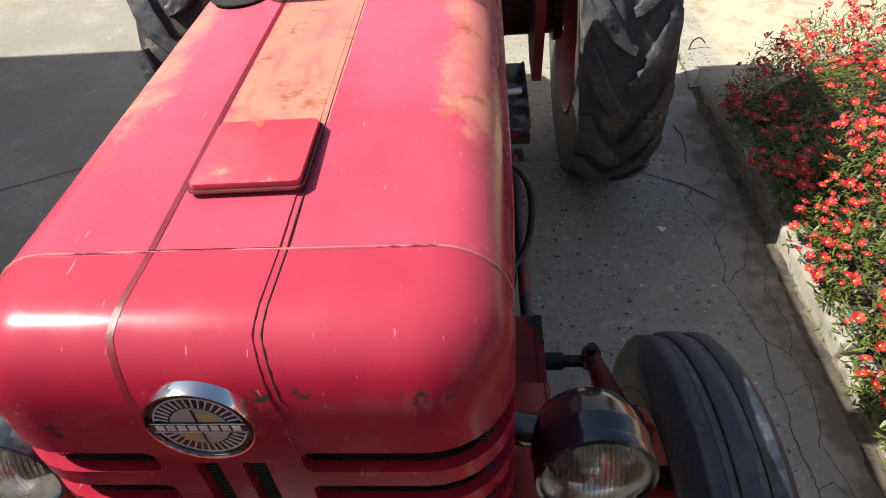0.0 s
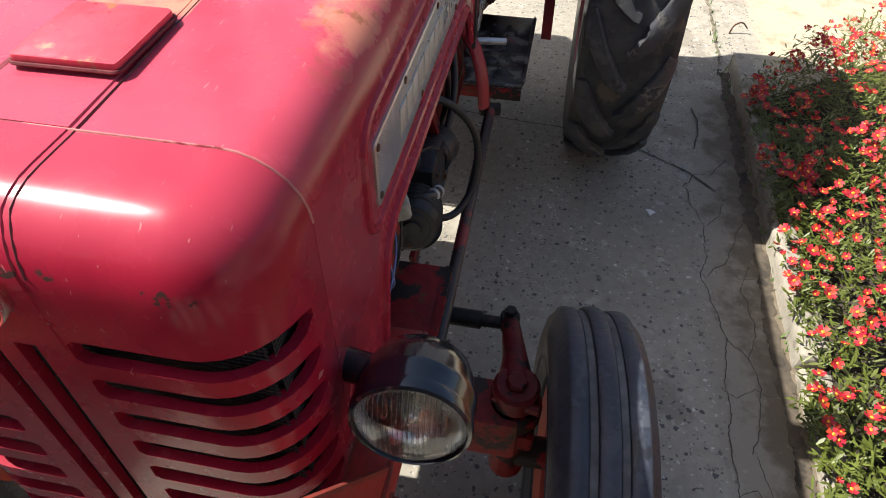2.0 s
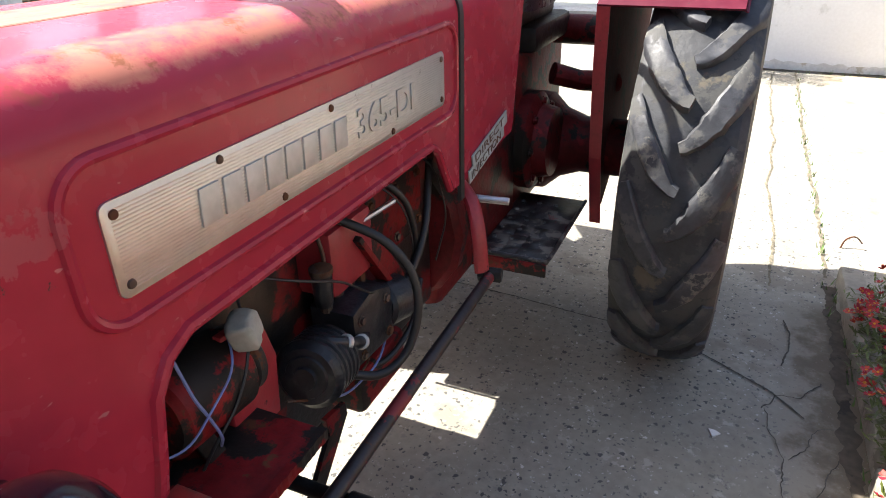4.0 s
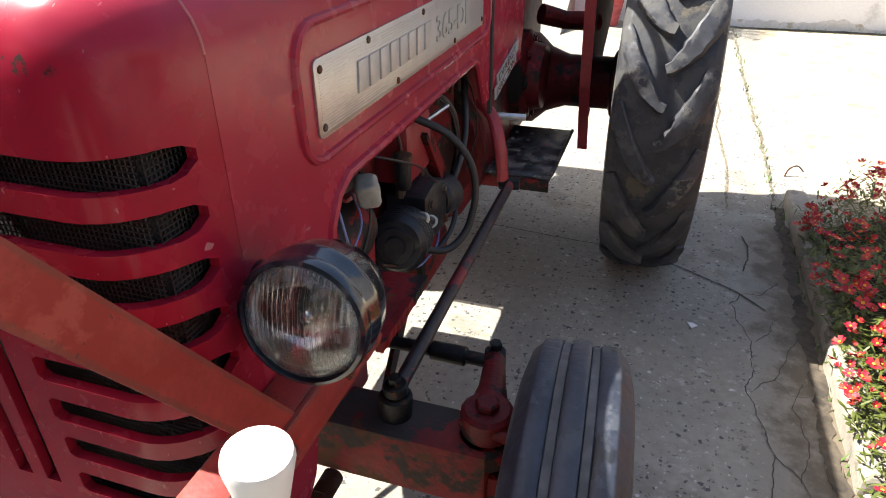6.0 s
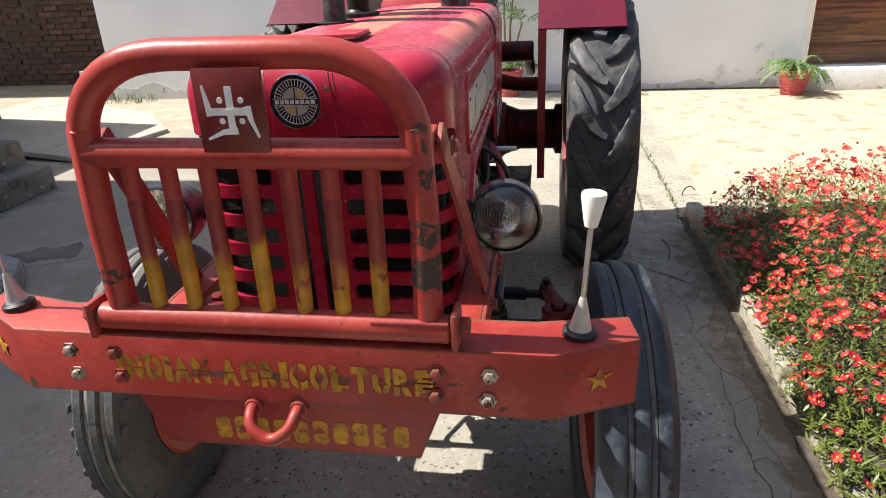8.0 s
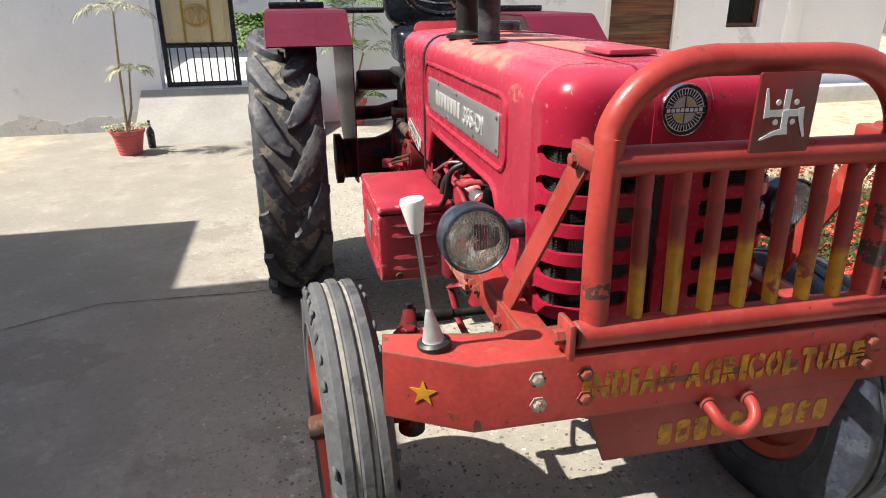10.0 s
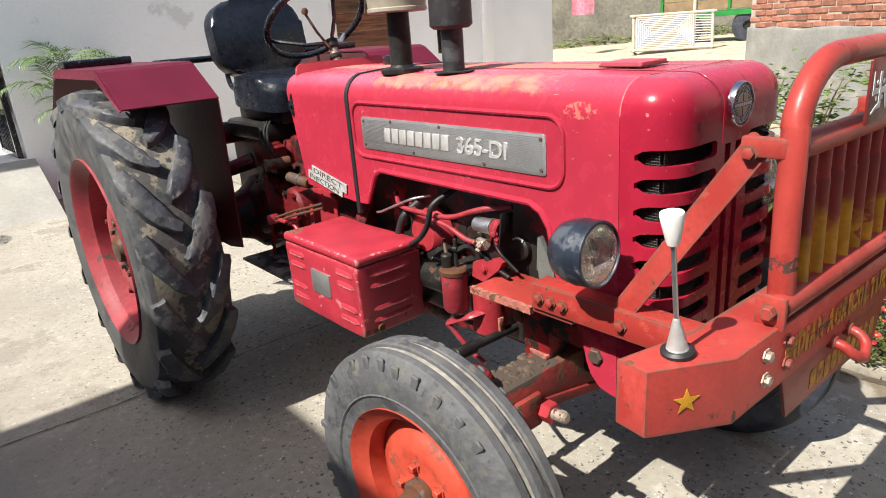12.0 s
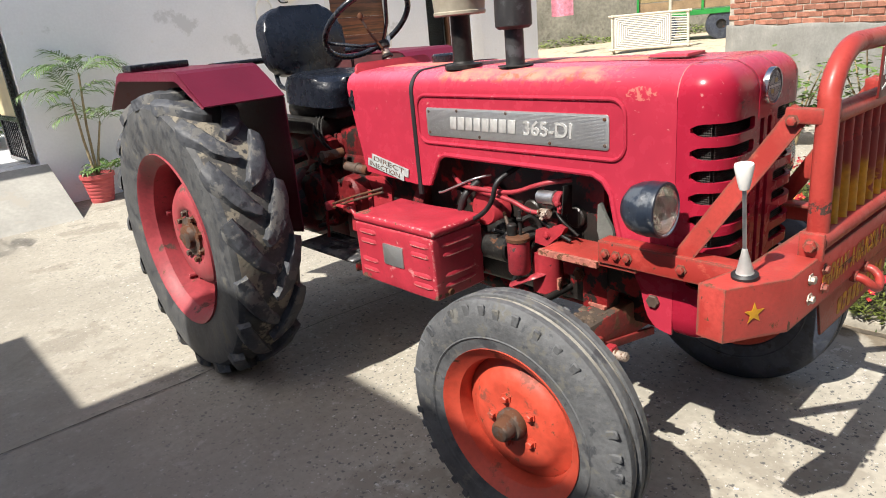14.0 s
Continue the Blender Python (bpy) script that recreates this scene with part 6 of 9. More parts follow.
for s in (1, -1):
    xo, xi = (0.735, 0.385) if s > 0 else (-0.765, -0.425)
    drop = 0.042 if s > 0 else 0.016
    prof = [(y, z - drop) for y, z in ((1.475, 1.188), (1.70, 1.335), (1.73, 1.345), (2.36, 1.345), (2.40, 1.330), (2.58, 1.175))]
    if s < 0:
        prof[0], prof[1], prof[2] = (1.482, 1.200), (1.670, 1.319), (1.700, 1.329)
    bm = bmesh.new()
    rows = [[bm.verts.new((x, y, z)) for x in (xo, xi)] for y, z in prof]
    for p, q in zip(rows, rows[1:]):
        bm.faces.new((p[0], p[1], q[1], q[0]))
    fender = thick(part("fender", bm, M_fender, tractor, "folded maroon steel mudguard", smooth=False), 0.006, 1, False)
    bm = bmesh.new()
    lip = [(xo, y, z) for y, z in prof]
    low = [(xo + 0.006 * s, y, z - (0.030 if 0 < k < 5 else 0.004)) for k, (y, z) in enumerate(prof)]
    va, vb = [bm.verts.new(p) for p in lip], [bm.verts.new(p) for p in low]
    for k in range(5):
        bm.faces.new((va[k], va[k + 1], vb[k + 1], vb[k]))
    thick(part("fender_lip", bm, M_fender, fender, smooth=False), 0.005, 0, False)
    x = xi
    side = [(1.475 if s > 0 else 1.482, 1.188 - drop if s > 0 else 1.195), (1.70 if s > 0 else 1.672, 1.340 - drop if s > 0 else 1.317), (2.38, 1.338 - drop), (2.56, 1.18 - drop), (2.45, 0.80), (2.05, 0.60), (1.62, 0.60), (1.50, 0.62)]
    if s > 0:
        side = side[:6] + [(1.80, 0.47), (1.64, 0.47), (1.54, 0.72), (1.49, 0.98)]
        edge_ = [side[0], *reversed(side[7:])]
        bm = bmesh.new()
        rows = [[bm.verts.new((x + dx, y, z)) for dx in (0.0, 0.034)] for y, z in edge_]
        for p, q in zip(rows, rows[1:]):
            bm.faces.new((p[0], p[1], q[1], q[0]))
        thick(part("fender_flange", bm, M_red_dull, fender, smooth=False), 0.005, 0, False)
    m = plane_at((x, 0, 0), (0, 1, 0), (0, 0, 1))
    part("fender_side", slab(bmesh.new(), side, 0.005 * s, m), M_dull_fender if s > 0 else M_fender, fender, smooth=False)
    bm = box(bmesh.new(), (min(xo, xi) + 0.01, 2.22, 1.352 - drop), (max(xo, xi) - 0.06, 2.335, 1.382 - drop), 0.006)
    part("lamp_box", bm, M_black, fender, "flat black box on the mudguard")
    # footrest
    fx = (0.125, 0.355) if s > 0 else (-0.36, -0.17)
    # plate with small drain holes
    gx, gy, holes_x, holes_y = [fx[0]], [1.245], set(), set()
    for j in range(2):
        holes_x.add(len(gx))
        gx += [fx[0] + 0.085 + 0.045 * j, fx[0] + 0.093 + 0.045 * j]
    for k in range(4):
        holes_y.add(len(gy))
        gy += [1.30 + 0.07 * k, 1.308 + 0.07 * k]
    gx.append(fx[1])
    gy.append(1.70)
    bm = bmesh.new()
    grid = [[bm.verts.new((x, y, 0.512)) for x in gx] for y in gy]
    for b_ in range(len(gy) - 1):
        for a_ in range(len(gx) - 1):
            if not (a_ in holes_x and b_ in holes_y):
                bm.faces.new((grid[b_][a_], grid[b_][a_ + 1], grid[b_ + 1][a_ + 1], grid[b_ + 1][a_]))
    rest = thick(part("footrest", bm, M_plate, tractor, "black worn steel footrest plate"), 0.010, -1, False)
    bm = bmesh.new()
    sweep(bm, bend([(fx[0], 1.245, 0.511), (fx[1], 1.245, 0.511), (fx[1], 1.70, 0.511)], 0.03), 0.0065, 8)
    for k in range(5):
        for j in range(3):
            lathe(bm, [(0, 0.511), (0.009, 0.511), (0.006, 0.517), (0, 0.5175)], pose(fx[0] + 0.04 + 0.055 * j, 1.345 + 0.07 * k, 0), 8)
    part("footrest_rim", bm, M_plate, rest)
    part("footrest_edge", box(bmesh.new(), (fx[0], 1.227, 0.470), (fx[1], 1.237, 0.508), 0.003), M_red_dirty, rest)
    part("footrest_arm", box(bmesh.new(), (0.10 * s, 1.40, 0.475), (0.30 * s, 1.46, 0.497), 0.004), M_red_dirty, rest)
    # axle trumpet and drop housing
    bm = lathe(bmesh.new(), [(0, 0.10), (0.17, 0.10), (0.165, 0.18), (0.12, 0.23), (0.095, 0.30), (0.095, 0.46), (0.12, 0.47), (0.12, 0.50), (0, 0.50)], Matrix.Translation((0, 1.865, 0.65)) @ pose(0, 0, 0, 0, 90 * s, 0), 32)
    part("axle_housing", bm, M_grease, tractor, "greasy red rear axle housing")
    bm = lathe(bmesh.new(), [(0, 0), (0.15, 0.0), (0.158, 0.01), (0.158, 0.05), (0.145, 0.06), (0.12, 0.066), (0.11, 0.11), (0, 0.12)], Matrix.Translation((0.13 * s, 1.70, 0.70)) @ pose(0, 0, 0, 0, 90 * s, 0), 32)
    for k in range(8):
        a = 2 * math.pi * k / 8
        bolt(bm, (0.195 * s, 1.70 + 0.133 * math.cos(a), 0.70 + 0.133 * math.sin(a)), (s, 0, 0), 0.011, 0.012)
    sweep(bm, [(0.20 * s, 1.78, 0.90), (0.28 * s, 1.82, 0.875), (0.375 * s, 1.90, 0.86)], [0.05, 0.045, 0.05], 12, flat=0.7)
    part("brake_housing", bm, M_grease, tractor)
    bm = rod(bmesh.new(), (0.12 * s, 2.02, 1.00), (0.36 * s, 2.02, 1.00), 0.05)
    sweep(bm, [(0.33 * s, 2.02, 1.00), (0.34 * s, 2.10, 0.93), (0.34 * s, 2.32, 0.86)], 0.026, 10)
    part("lift_arm", bm, M_grease, tractor, "red hydraulic lift arm")
    # pedal and lever
    if s > 0:
        continue
    bm = bmesh.new()
    sweep(bm, bend([(0.17 * s, 1.18, 0.60), (0.24 * s, 1.20, 0.60), (0.27 * s, 1.30, 0.66), (0.27 * s, 1.36, 0.72)], 0.03), 0.010, 10)
    box(bm, (0.235 * s, 1.345, 0.715), (0.31 * s, 1.40, 0.728), 0.004)
    part("pedal", bm, M_red_dull, tractor, "red foot pedal")

bm = bmesh.new()
rod(bm, (-0.43, 2.13, 1.325), (0.38, 2.13, 1.325), 0.014)
part("fender_bar", bm, M_black, tractor)

# seat
M_cover = mat("wrinkled_black_vinyl", (0.010, 0.012, 0.018), 0.28, var=0.2, scale=10, fine=26, bump=0.8)
seat = tagged(new("seat"), "black vinyl driver's seat with wrinkled cover")
seat.parent = tractor
bm = bmesh.new()
mm = Matrix.Translation((-0.005, 1.985, 1.238)) @ pose(0, 0, 0, -10, 0, 0)
slab(bm, rounded(0.43, 0.315, 0.11, 5, 0, 0.158), 0.085, mm @ pose(0, 0, 0, 90, 0, 0), 0.024)
part("backrest", bm, M_cover, seat)
bm = bmesh.new()
slab(bm, rounded(0.42, 0.42, 0.11, 8), 0.125, pose(-0.005, 1.715, 1.123, 3, 0, 0), 0.045)
bmesh.ops.subdivide_edges(bm, edges=[e for e in bm.edges if e.calc_length() > 0.03], cuts=3, use_grid_fill=True)
for v in bm.verts:
    v.co.z += 0.007 * noise.noise(Vector((v.co.x * 9, v.co.y * 16, 2))) + 0.012 * max(0, 1 - (v.co.x / 0.2) ** 2) * max(0, 1 - ((v.co.y - 1.715) / 0.2) ** 2)
part("cushion", bm, M_cover, seat)
bm = bmesh.new()
box(bm, (-0.16, 1.53, 1.06), (0.15, 1.95, 1.125), 0.02)
box(bm, (-0.20, 1.62, 0.985), (0.19, 2.02, 1.065), 0.02)
for k in range(5):
    rod(bm, (-0.10 + 0.05 * k, 1.9, 1.02), (-0.10 + 0.05 * k, 1.9, 1.10), 0.018)
part("seat_base", bm, M_dark, seat)
for x in (-0.16, 0.15):
    bm = bmesh.new()
    sweep(bm, bend([(x, 1.86, 1.18), (x, 1.99, 1.20), (x, 2.04, 1.44)], 0.04), 0.011, 8)
    part("seat_tube", bm, M_black, seat)

# steering wheel on its column
c, nrm = Vector((-0.02, 1.412, 1.446)), Vector((0, 0.656, 0.755))
m, _ = frame_to(c, c + nrm)
steer = tagged(new("steering_wheel"), "black three-spoke steering wheel")
steer.parent = tractor
bm = bmesh.new()
sweep(bm, [m @ Vector((0.198 * math.cos(a), 0.198 * math.sin(a), 0)) for a in (2 * math.pi * k / 40 for k in range(40))], 0.0125, 10, True)
part("rim", bm, M_black, steer)
H = Vector((-0.02, 1.319, 1.361))
for k in range(3):
    a = radians(90 + 120 * k)
    end = m @ Vector((0.190 * math.cos(a), 0.190 * math.sin(a), 0))
    bm = bmesh.new()
    sweep(bm, [H, H.lerp(end, 0.45) - Vector((0, 0.018, 0.012)), end], 0.0075, 8)
    part("spoke", bm, M_black if k != 1 else M_zinc, steer)
way = Vector((0, 0.36, 0.93))
part("hub_nut", rod(bmesh.new(), H - way * 0.020, H + way * 0.012, 0.026, seg=20), M_dark, steer)
part("column", rod(bmesh.new(), H - way * 0.02, H - way * 0.20, 0.017), M_bolt, steer, "bare steel steering column")
part("column_clamp", rod(bmesh.new(), H - way * 0.045, H - way * 0.062, 0.024, seg=20), M_dark, steer)
bm = bmesh.new()
sweep(bm, [(-0.04, 1.30, 1.345), (-0.07, 1.325, 1.40), (-0.10, 1.345, 1.47)], 0.005, 8)
lathe(bm, [(0, 0), (0.011, 0.004), (0.013, 0.014), (0.008, 0.024), (0, 0.026)], Matrix.Translation((-0.10, 1.345, 1.465)), 12)
part("throttle_lever", bm, M_iron, steer)
bm = slab(bmesh.new(), rounded(0.40, 0.13, 0.03, 5, 0, 0.0), 0.012, plane_at((-0.01, 1.268, 1.235), (1, 0, 0), (0, 0.25, 1)), 0.003)
for x, r in ((-0.11, 0.030), (0.09, 0.034)):
    lathe(bm, [(0, 0.0), (r, 0.0), (r, -0.004), (0, -0.004)], plane_at((-0.01 + x, 1.270, 1.240), (1, 0, 0), (0, 0.25, 1)), 20)
part("dash", bm, M_red_dull, tractor, "faded red instrument panel")
part("tank_cap", lathe(bmesh.new(), [(0, HT), (0.045, HT), (0.045, HT + 0.03), (0.038, HT + 0.036), (0, HT + 0.036)], pose(0.10, 1.08, 0) @ Matrix.Diagonal((1.15, 1.15, 1, 1)), 20), M_black, tractor, "black fuel cap")

bm = slab(bmesh.new(), [(1.262, 1.205), (1.250, 1.200), (1.248, 1.13), (1.258, 1.118), (1.266, 1.128), (1.285, 1.15), (1.286, 1.17), (1.270, 1.18)], 0.003, plane_at((-0.2515, 0, 0), (0, 1, 0), (0, 0, 1)), 0.0008)
bolt(bm, (-0.2515, 1.262, 1.162), (-1, 0, 0), 0.006, 0.006)
part("latch_plate", bm, M_black, tractor, "small black latch plate on the cowl")

# exhaust and air cleaner
bm = lathe(bmesh.new(), [(0.036, HT - 0.02), (0.030, HT + 0.01), (0.030, 1.385), (0.034, 1.39)], pose(-0.154, 0.475, 0), 24)
lathe(bm, [(0, 1.383), (0.048, 1.385), (0.058, 1.394), (0.056, 1.60), (0.053, 1.84), (0.046, 1.85), (0.026, 1.855), (0.026, 2.0), (0.022, 2.0), (0.022, 1.86)], pose(-0.154, 0.475, 0), 28)
part("exhaust", bm, mat("sooty_exhaust", (0.024, 0.023, 0.024), 0.5, metal=0.1, var=0.35, scale=12, bump=0.2, wear=(((0.050, 0.050, 0.054), 0.06, 16, 0.6), (RUST, -0.02, 14, 0.85))), tractor, "dark rusty exhaust pipe with silencer")
# Flat black ring stands in for the darkness of the hole.
part("exhaust_hole", lathe(bmesh.new(), [(0.030, HT + 0.005), (0.052, HT + 0.005), (0.052, HT + 0.0075), (0.030, HT + 0.0075)], pose(-0.154, 0.475, 0) @ Matrix.Diagonal((1, 1.15, 1, 1)), 24), M_core, tractor, "flat black ring painted as the dark hole round the exhaust")
cleaner = tagged(new("air_cleaner"), "air pre-cleaner on a dark stand pipe")
cleaner.parent = tractor
m = pose(-0.150, 0.715, 0)
part("pipe", lathe(bmesh.new(), [(0.064, HT + 0.001), (0.064, HT + 0.013), (0.058, HT + 0.016), (0.040, HT + 0.017), (0.034, HT + 0.024), (0.033, 1.44), (0.036, 1.45)], m, 24), M_dark, cleaner)
part("bowl", lathe(bmesh.new(), [(0.036, 1.440), (0.084, 1.440), (0.088, 1.444), (0.088, 1.452), (0.085, 1.455), (0.089, 1.505), (0.0, 1.506)], m, 32), mat("grey_bowl", (0.30, 0.27, 0.21), 0.35, var=0.15, scale=12), cleaner)
part("cap", lathe(bmesh.new(), [(0.0, 1.506), (0.096, 1.506), (0.10, 1.52), (0.096, 1.535), (0.06, 1.60), (0, 1.61)], m, 32), M_black, cleaner)

# ---- engine ----
# Grease share is raised so its dark also stands in for shaded gaps.
M_block = mat("engine_red", (0.20, 0.010, 0.013), 0.5, var=0.4, scale=10, fine=70, bump=0.4, wear=((GREASE, 0.20, 8, 0.4),))
bm = bmesh.new()
box(bm, (-0.135, 0.16, 0.50), (0.135, 0.98, 0.96), 0.018)
for k in range(4):
    rod(bm, (-0.13, 0.26 + 0.18 * k, 0.80), (-0.155, 0.26 + 0.18 * k, 0.80), 0.035)
    rod(bm, (0.13, 0.26 + 0.18 * k, 0.62), (0.150, 0.26 + 0.18 * k, 0.62), 0.032)
part("engine_block", bm, M_block, tractor, "greasy red engine block")
bm = box(bmesh.new(), (-0.12, 0.18, 0.965), (0.12, 0.96, 1.08), 0.02)
for k in range(9):
    box(bm, (-0.125, 0.2 + 0.085 * k, 1.0), (0.125, 0.225 + 0.085 * k, 1.05), 0.006)
box(bm, (-0.08, 0.2, 1.08), (0.08, 0.94, 1.15), 0.03)
part("cylinder_head", bm, M_dark, tractor)
bm = box(box(bmesh.new(), (-0.10, 0.18, 0.470), (0.10, 0.50, 0.505), 0.012), (-0.10, 0.46, 0.425), (0.10, 0.96, 0.505), 0.03)
part("oil_pan", bm, M_red_dirty, tractor)
bm = box(bmesh.new(), (-0.150, 0.98, 0.455), (0.150, 1.60, 0.90), 0.04)
rod(bm, (0, 0.97, 0.68), (0, 1.03, 0.68), 0.215)
box(bm, (-0.14, 1.55, 0.44), (0.14, 2.16, 1.00), 0.05)
box(bm, (-0.12, 1.30, 0.88), (0.12, 1.60, 1.02), 0.03)
part("gearbox", bm, M_grease, tractor, "greasy red gearbox casing")
bm = box(bmesh.new(), (-0.16, -0.05, 0.60), (0.16, 0.16, 0.70), 0.012)
part("radiator_foot", bm, M_red_dull, tractor)
bm = box(bmesh.new(), (-0.215, -0.14, 0.70), (0.215, -0.06, 1.19), 0.012)
part("radiator", bm, M_dark, tractor, "black radiator behind the nose")
bm = lathe(bmesh.new(), [(0.19, 0.0), (0.20, 0.0), (0.20, 0.05), (0.19, 0.05)], plane_at((0, -0.055, 0.94), (1, 0, 0), (0, 0, -1)), 36, True)
part("fan_cowl", bm, M_dark, tractor)
fan = part("fan_hub", rod(bmesh.new(), (0, 0.16, 0.92), (0, 0.01, 0.92), 0.035), M_dark, tractor)
for k in range(6):
    a = 2 * math.pi * k / 6
    mm = plane_at((0, 0.03, 0.92), (math.cos(a), 0, math.sin(a)), (-0.8 * math.sin(a), 0.6, 0.8 * math.cos(a)))
    part("fan_blade", slab(bmesh.new(), [(0.03, -0.02), (0.17, -0.035), (0.175, 0.03), (0.03, 0.02)], 0.003, mm), M_dark, fan)
# front support frame: a cast foot on one side, a straight beam on the other
bm = box(bmesh.new(), (0.12, 0.12, 0.50), (0.20, 0.235, 0.68), 0.012)
box(bm, (0.12, -0.10, 0.60), (0.215, 0.16, 0.70), 0.012)
frame_ = part("front_frame", bm, M_red_dull, tractor, "red front frame foot with oily stains")
part("frame_strut", slab(bmesh.new(), [(0.385, 0.612), (0.448, 0.602), (0.452, 0.575), (0.35, 0.47), (0.29, 0.41), (0.25, 0.41), (0.395, 0.575)], 0.010, plane_at((0.200, 0, 0), (0, 1, 0), (0, 0, 1)), 0.002), M_red_dirty, frame_)
for y in (-0.02, 0.10):
    part("bolt", bolt(bmesh.new(), (0.2145, y, 0.655), (1, 0, 0), 0.013, 0.012), M_iron, frame_)
bm = slab(bmesh.new(), [(0.15, -0.10), (0.23, -0.10), (0.225, 0.20), (0.225, 0.278), (0.21, 0.245), (0.15, 0.20)], 0.012, pose(0, 0, 0.692) @ Matrix.Diagonal((-1, 1, 1, 1)), 0.003)
slab(bm, [(-0.10, 0.60), (0.265, 0.628), (0.275, 0.692), (-0.10, 0.692)], 0.010, plane_at((-0.207, 0, 0), (0, 1, 0), (0, 0, 1)), 0.002)
box(bm, (-0.215, 0.10, 0.50), (-0.14, 0.195, 0.690), 0.012)
# Darker paint than the other side: the bracket's shadow put into the colour.
frame_ = part("front_frame", bm, M_red_dirty, tractor, "red front frame beam with oily stains, darkened for shadow")
for y in (-0.06, 0.20):
    part("bolt", bolt(bmesh.new(), (-0.217, y, 0.645), (-1, 0, 0), 0.015, 0.014), M_iron, frame_)
bm = rod(bmesh.new(), (-0.26, -0.075, 0.634), (-0.238, -0.075, 0.634), 0.020, seg=6)
part("frame_nut", bm, M_iron, tractor)

# left side auxiliaries: pump, dynamo, hoses, wires
M_oily = mat("oily_black_casting", (0.016, 0.017, 0.021), 0.38, metal=0.1, var=0.5, scale=16, fine=70, bump=0.5, wear=(((0.055, 0.052, 0.048), 0.0, 20, 0.8), ((0.10, 0.03, 0.02), -0.04, 14, 0.7)))
pump = part("injection_pump", slab(bmesh.new(), [(0.455, 0.675), (0.585, 0.665), (0.60, 0.70), (0.585, 0.775), (0.52, 0.80), (0.455, 0.785)], 0.085, plane_at((0.155, 0, 0), (0, 1, 0), (0, 0, 1)), 0.012), M_oily, tractor, "black oily injection pump")
part("governor", rod(bmesh.new(), (0.205, 0.585, 0.722), (0.215, 0.655, 0.708), 0.046, seg=24), M_oily, pump)
part("governor_cap", rod(bmesh.new(), (0.215, 0.655, 0.708), (0.217, 0.668, 0.705), 0.030, seg=20), M_iron, pump)
for y, z in ((0.475, 0.695), (0.565, 0.690), (0.475, 0.765), (0.56, 0.762)):
    part("bolt", bolt(bmesh.new(), (0.240, y, z), (1, 0, 0), 0.007, 0.007), M_iron, pump)
for k in range(4):
    part("delivery_valve", rod(bmesh.new(), (0.185, 0.46 + 0.036 * k, 0.78), (0.185, 0.46 + 0.036 * k, 0.835), 0.011, seg=8), M_iron, pump)
for k in range(4):
    bm = bmesh.new()
    y = 0.46 + 0.036 * k
    sweep(bm, bend([(0.185, y, 0.835), (0.192, y, 0.89 + 0.008 * k), (0.17, y + 0.03 * k, 0.945), (0.13, 0.26 + 0.19 * k, 0.975)], 0.03), 0.0038, 8)
    part("fuel_pipe", bm, M_iron, tractor)
# ribbed drum on the pump drive, with its grey elbow
prof = [(0, 0), (0.018, 0.0), (0.020, 0.006), (0.034, 0.006), (0.036, 0.010), (0.047, 0.010), (0.051, 0.016)]
for k in range(5):
    prof += [(0.058, 0.020 + 0.015 * k), (0.058, 0.027 + 0.015 * k), (0.053, 0.029 + 0.015 * k), (0.053, 0.033 + 0.015 * k)]
part("ribbed_drum", lathe(bmesh.new(), prof + [(0.045, 0.098), (0, 0.098)], frame_to((0.222, 0.330, 0.742), (0.205, 0.43, 0.722))[0], 36), M_oily, tractor, "black ribbed drum at the front of the pump")
bm = bmesh.new()
sweep(bm, bend([(0.215, 0.375, 0.782), (0.245, 0.40, 0.772), (0.252, 0.445, 0.742), (0.235, 0.49, 0.722)], 0.03), 0.0105, 12)
elbow = part("elbow_pipe", bm, M_oily, tractor, "grey elbow pipe with clamp bands")
for p, q in (((0.2455, 0.412, 0.7655), (0.2475, 0.421, 0.759)), ((0.249, 0.455, 0.738), (0.246, 0.463, 0.733))):
    part("clamp_band", rod(bmesh.new(), p, q, 0.0135, seg=20), M_cast, elbow)
# red bracket slanting down to the lower casting
bm = slab(bmesh.new(), [(0.525, 0.885), (0.575, 0.905), (0.735, 0.690), (0.69, 0.655)], 0.012, plane_at((0.192, 0, 0), (0, 1, 0), (0, 0, 1)), 0.003)
slab(bm, [(0.525, 0.885), (0.535, 0.890), (0.70, 0.665), (0.69, 0.655)], 0.026, plane_at((0.192, 0, 0), (0, 1, 0), (0, 0, 1)), 0.002)
part("slanting_bracket", bm, M_red_dirty, tractor, "greasy red bracket beside the pump")
part("lower_casting", box(bmesh.new(), (0.12, 0.50, 0.525), (0.212, 0.68, 0.622), 0.016), M_red_dirty, tractor)
part("dynamo_strap", slab(bmesh.new(), [(0.12, 0.80), (0.15, 0.80), (0.20, 0.66), (0.17, 0.66)], 0.006, plane_at((0.205, 0, 0), (0, 1, 0), (0, 0, 1)), 0.002), M_dark, tractor)
part("front_plate", slab(bmesh.new(), [(0.205, 0.70), (0.30, 0.70), (0.31, 0.80), (0.285, 0.885), (0.21, 0.89)], 0.012, plane_at((0.185, 0, 0), (0, 1, 0), (0, 0, 1)), 0.004), M_red_dull, tractor, "red plate beside the drum")
part("drive_housing", box(bmesh.new(), (0.12, 0.46, 0.80), (0.205, 0.60, 0.925), 0.016), M_red_dull, tractor, "red casting above the pump")
part("side_cover", slab(bmesh.new(), rounded(0.24, 0.15, 0.03), 0.012, plane_at((0.136, 0.78, 0.82), (0, 1, 0), (0, 0, 1)), 0.003), M_red_dirty, tractor, "oily red cover on the engine side")
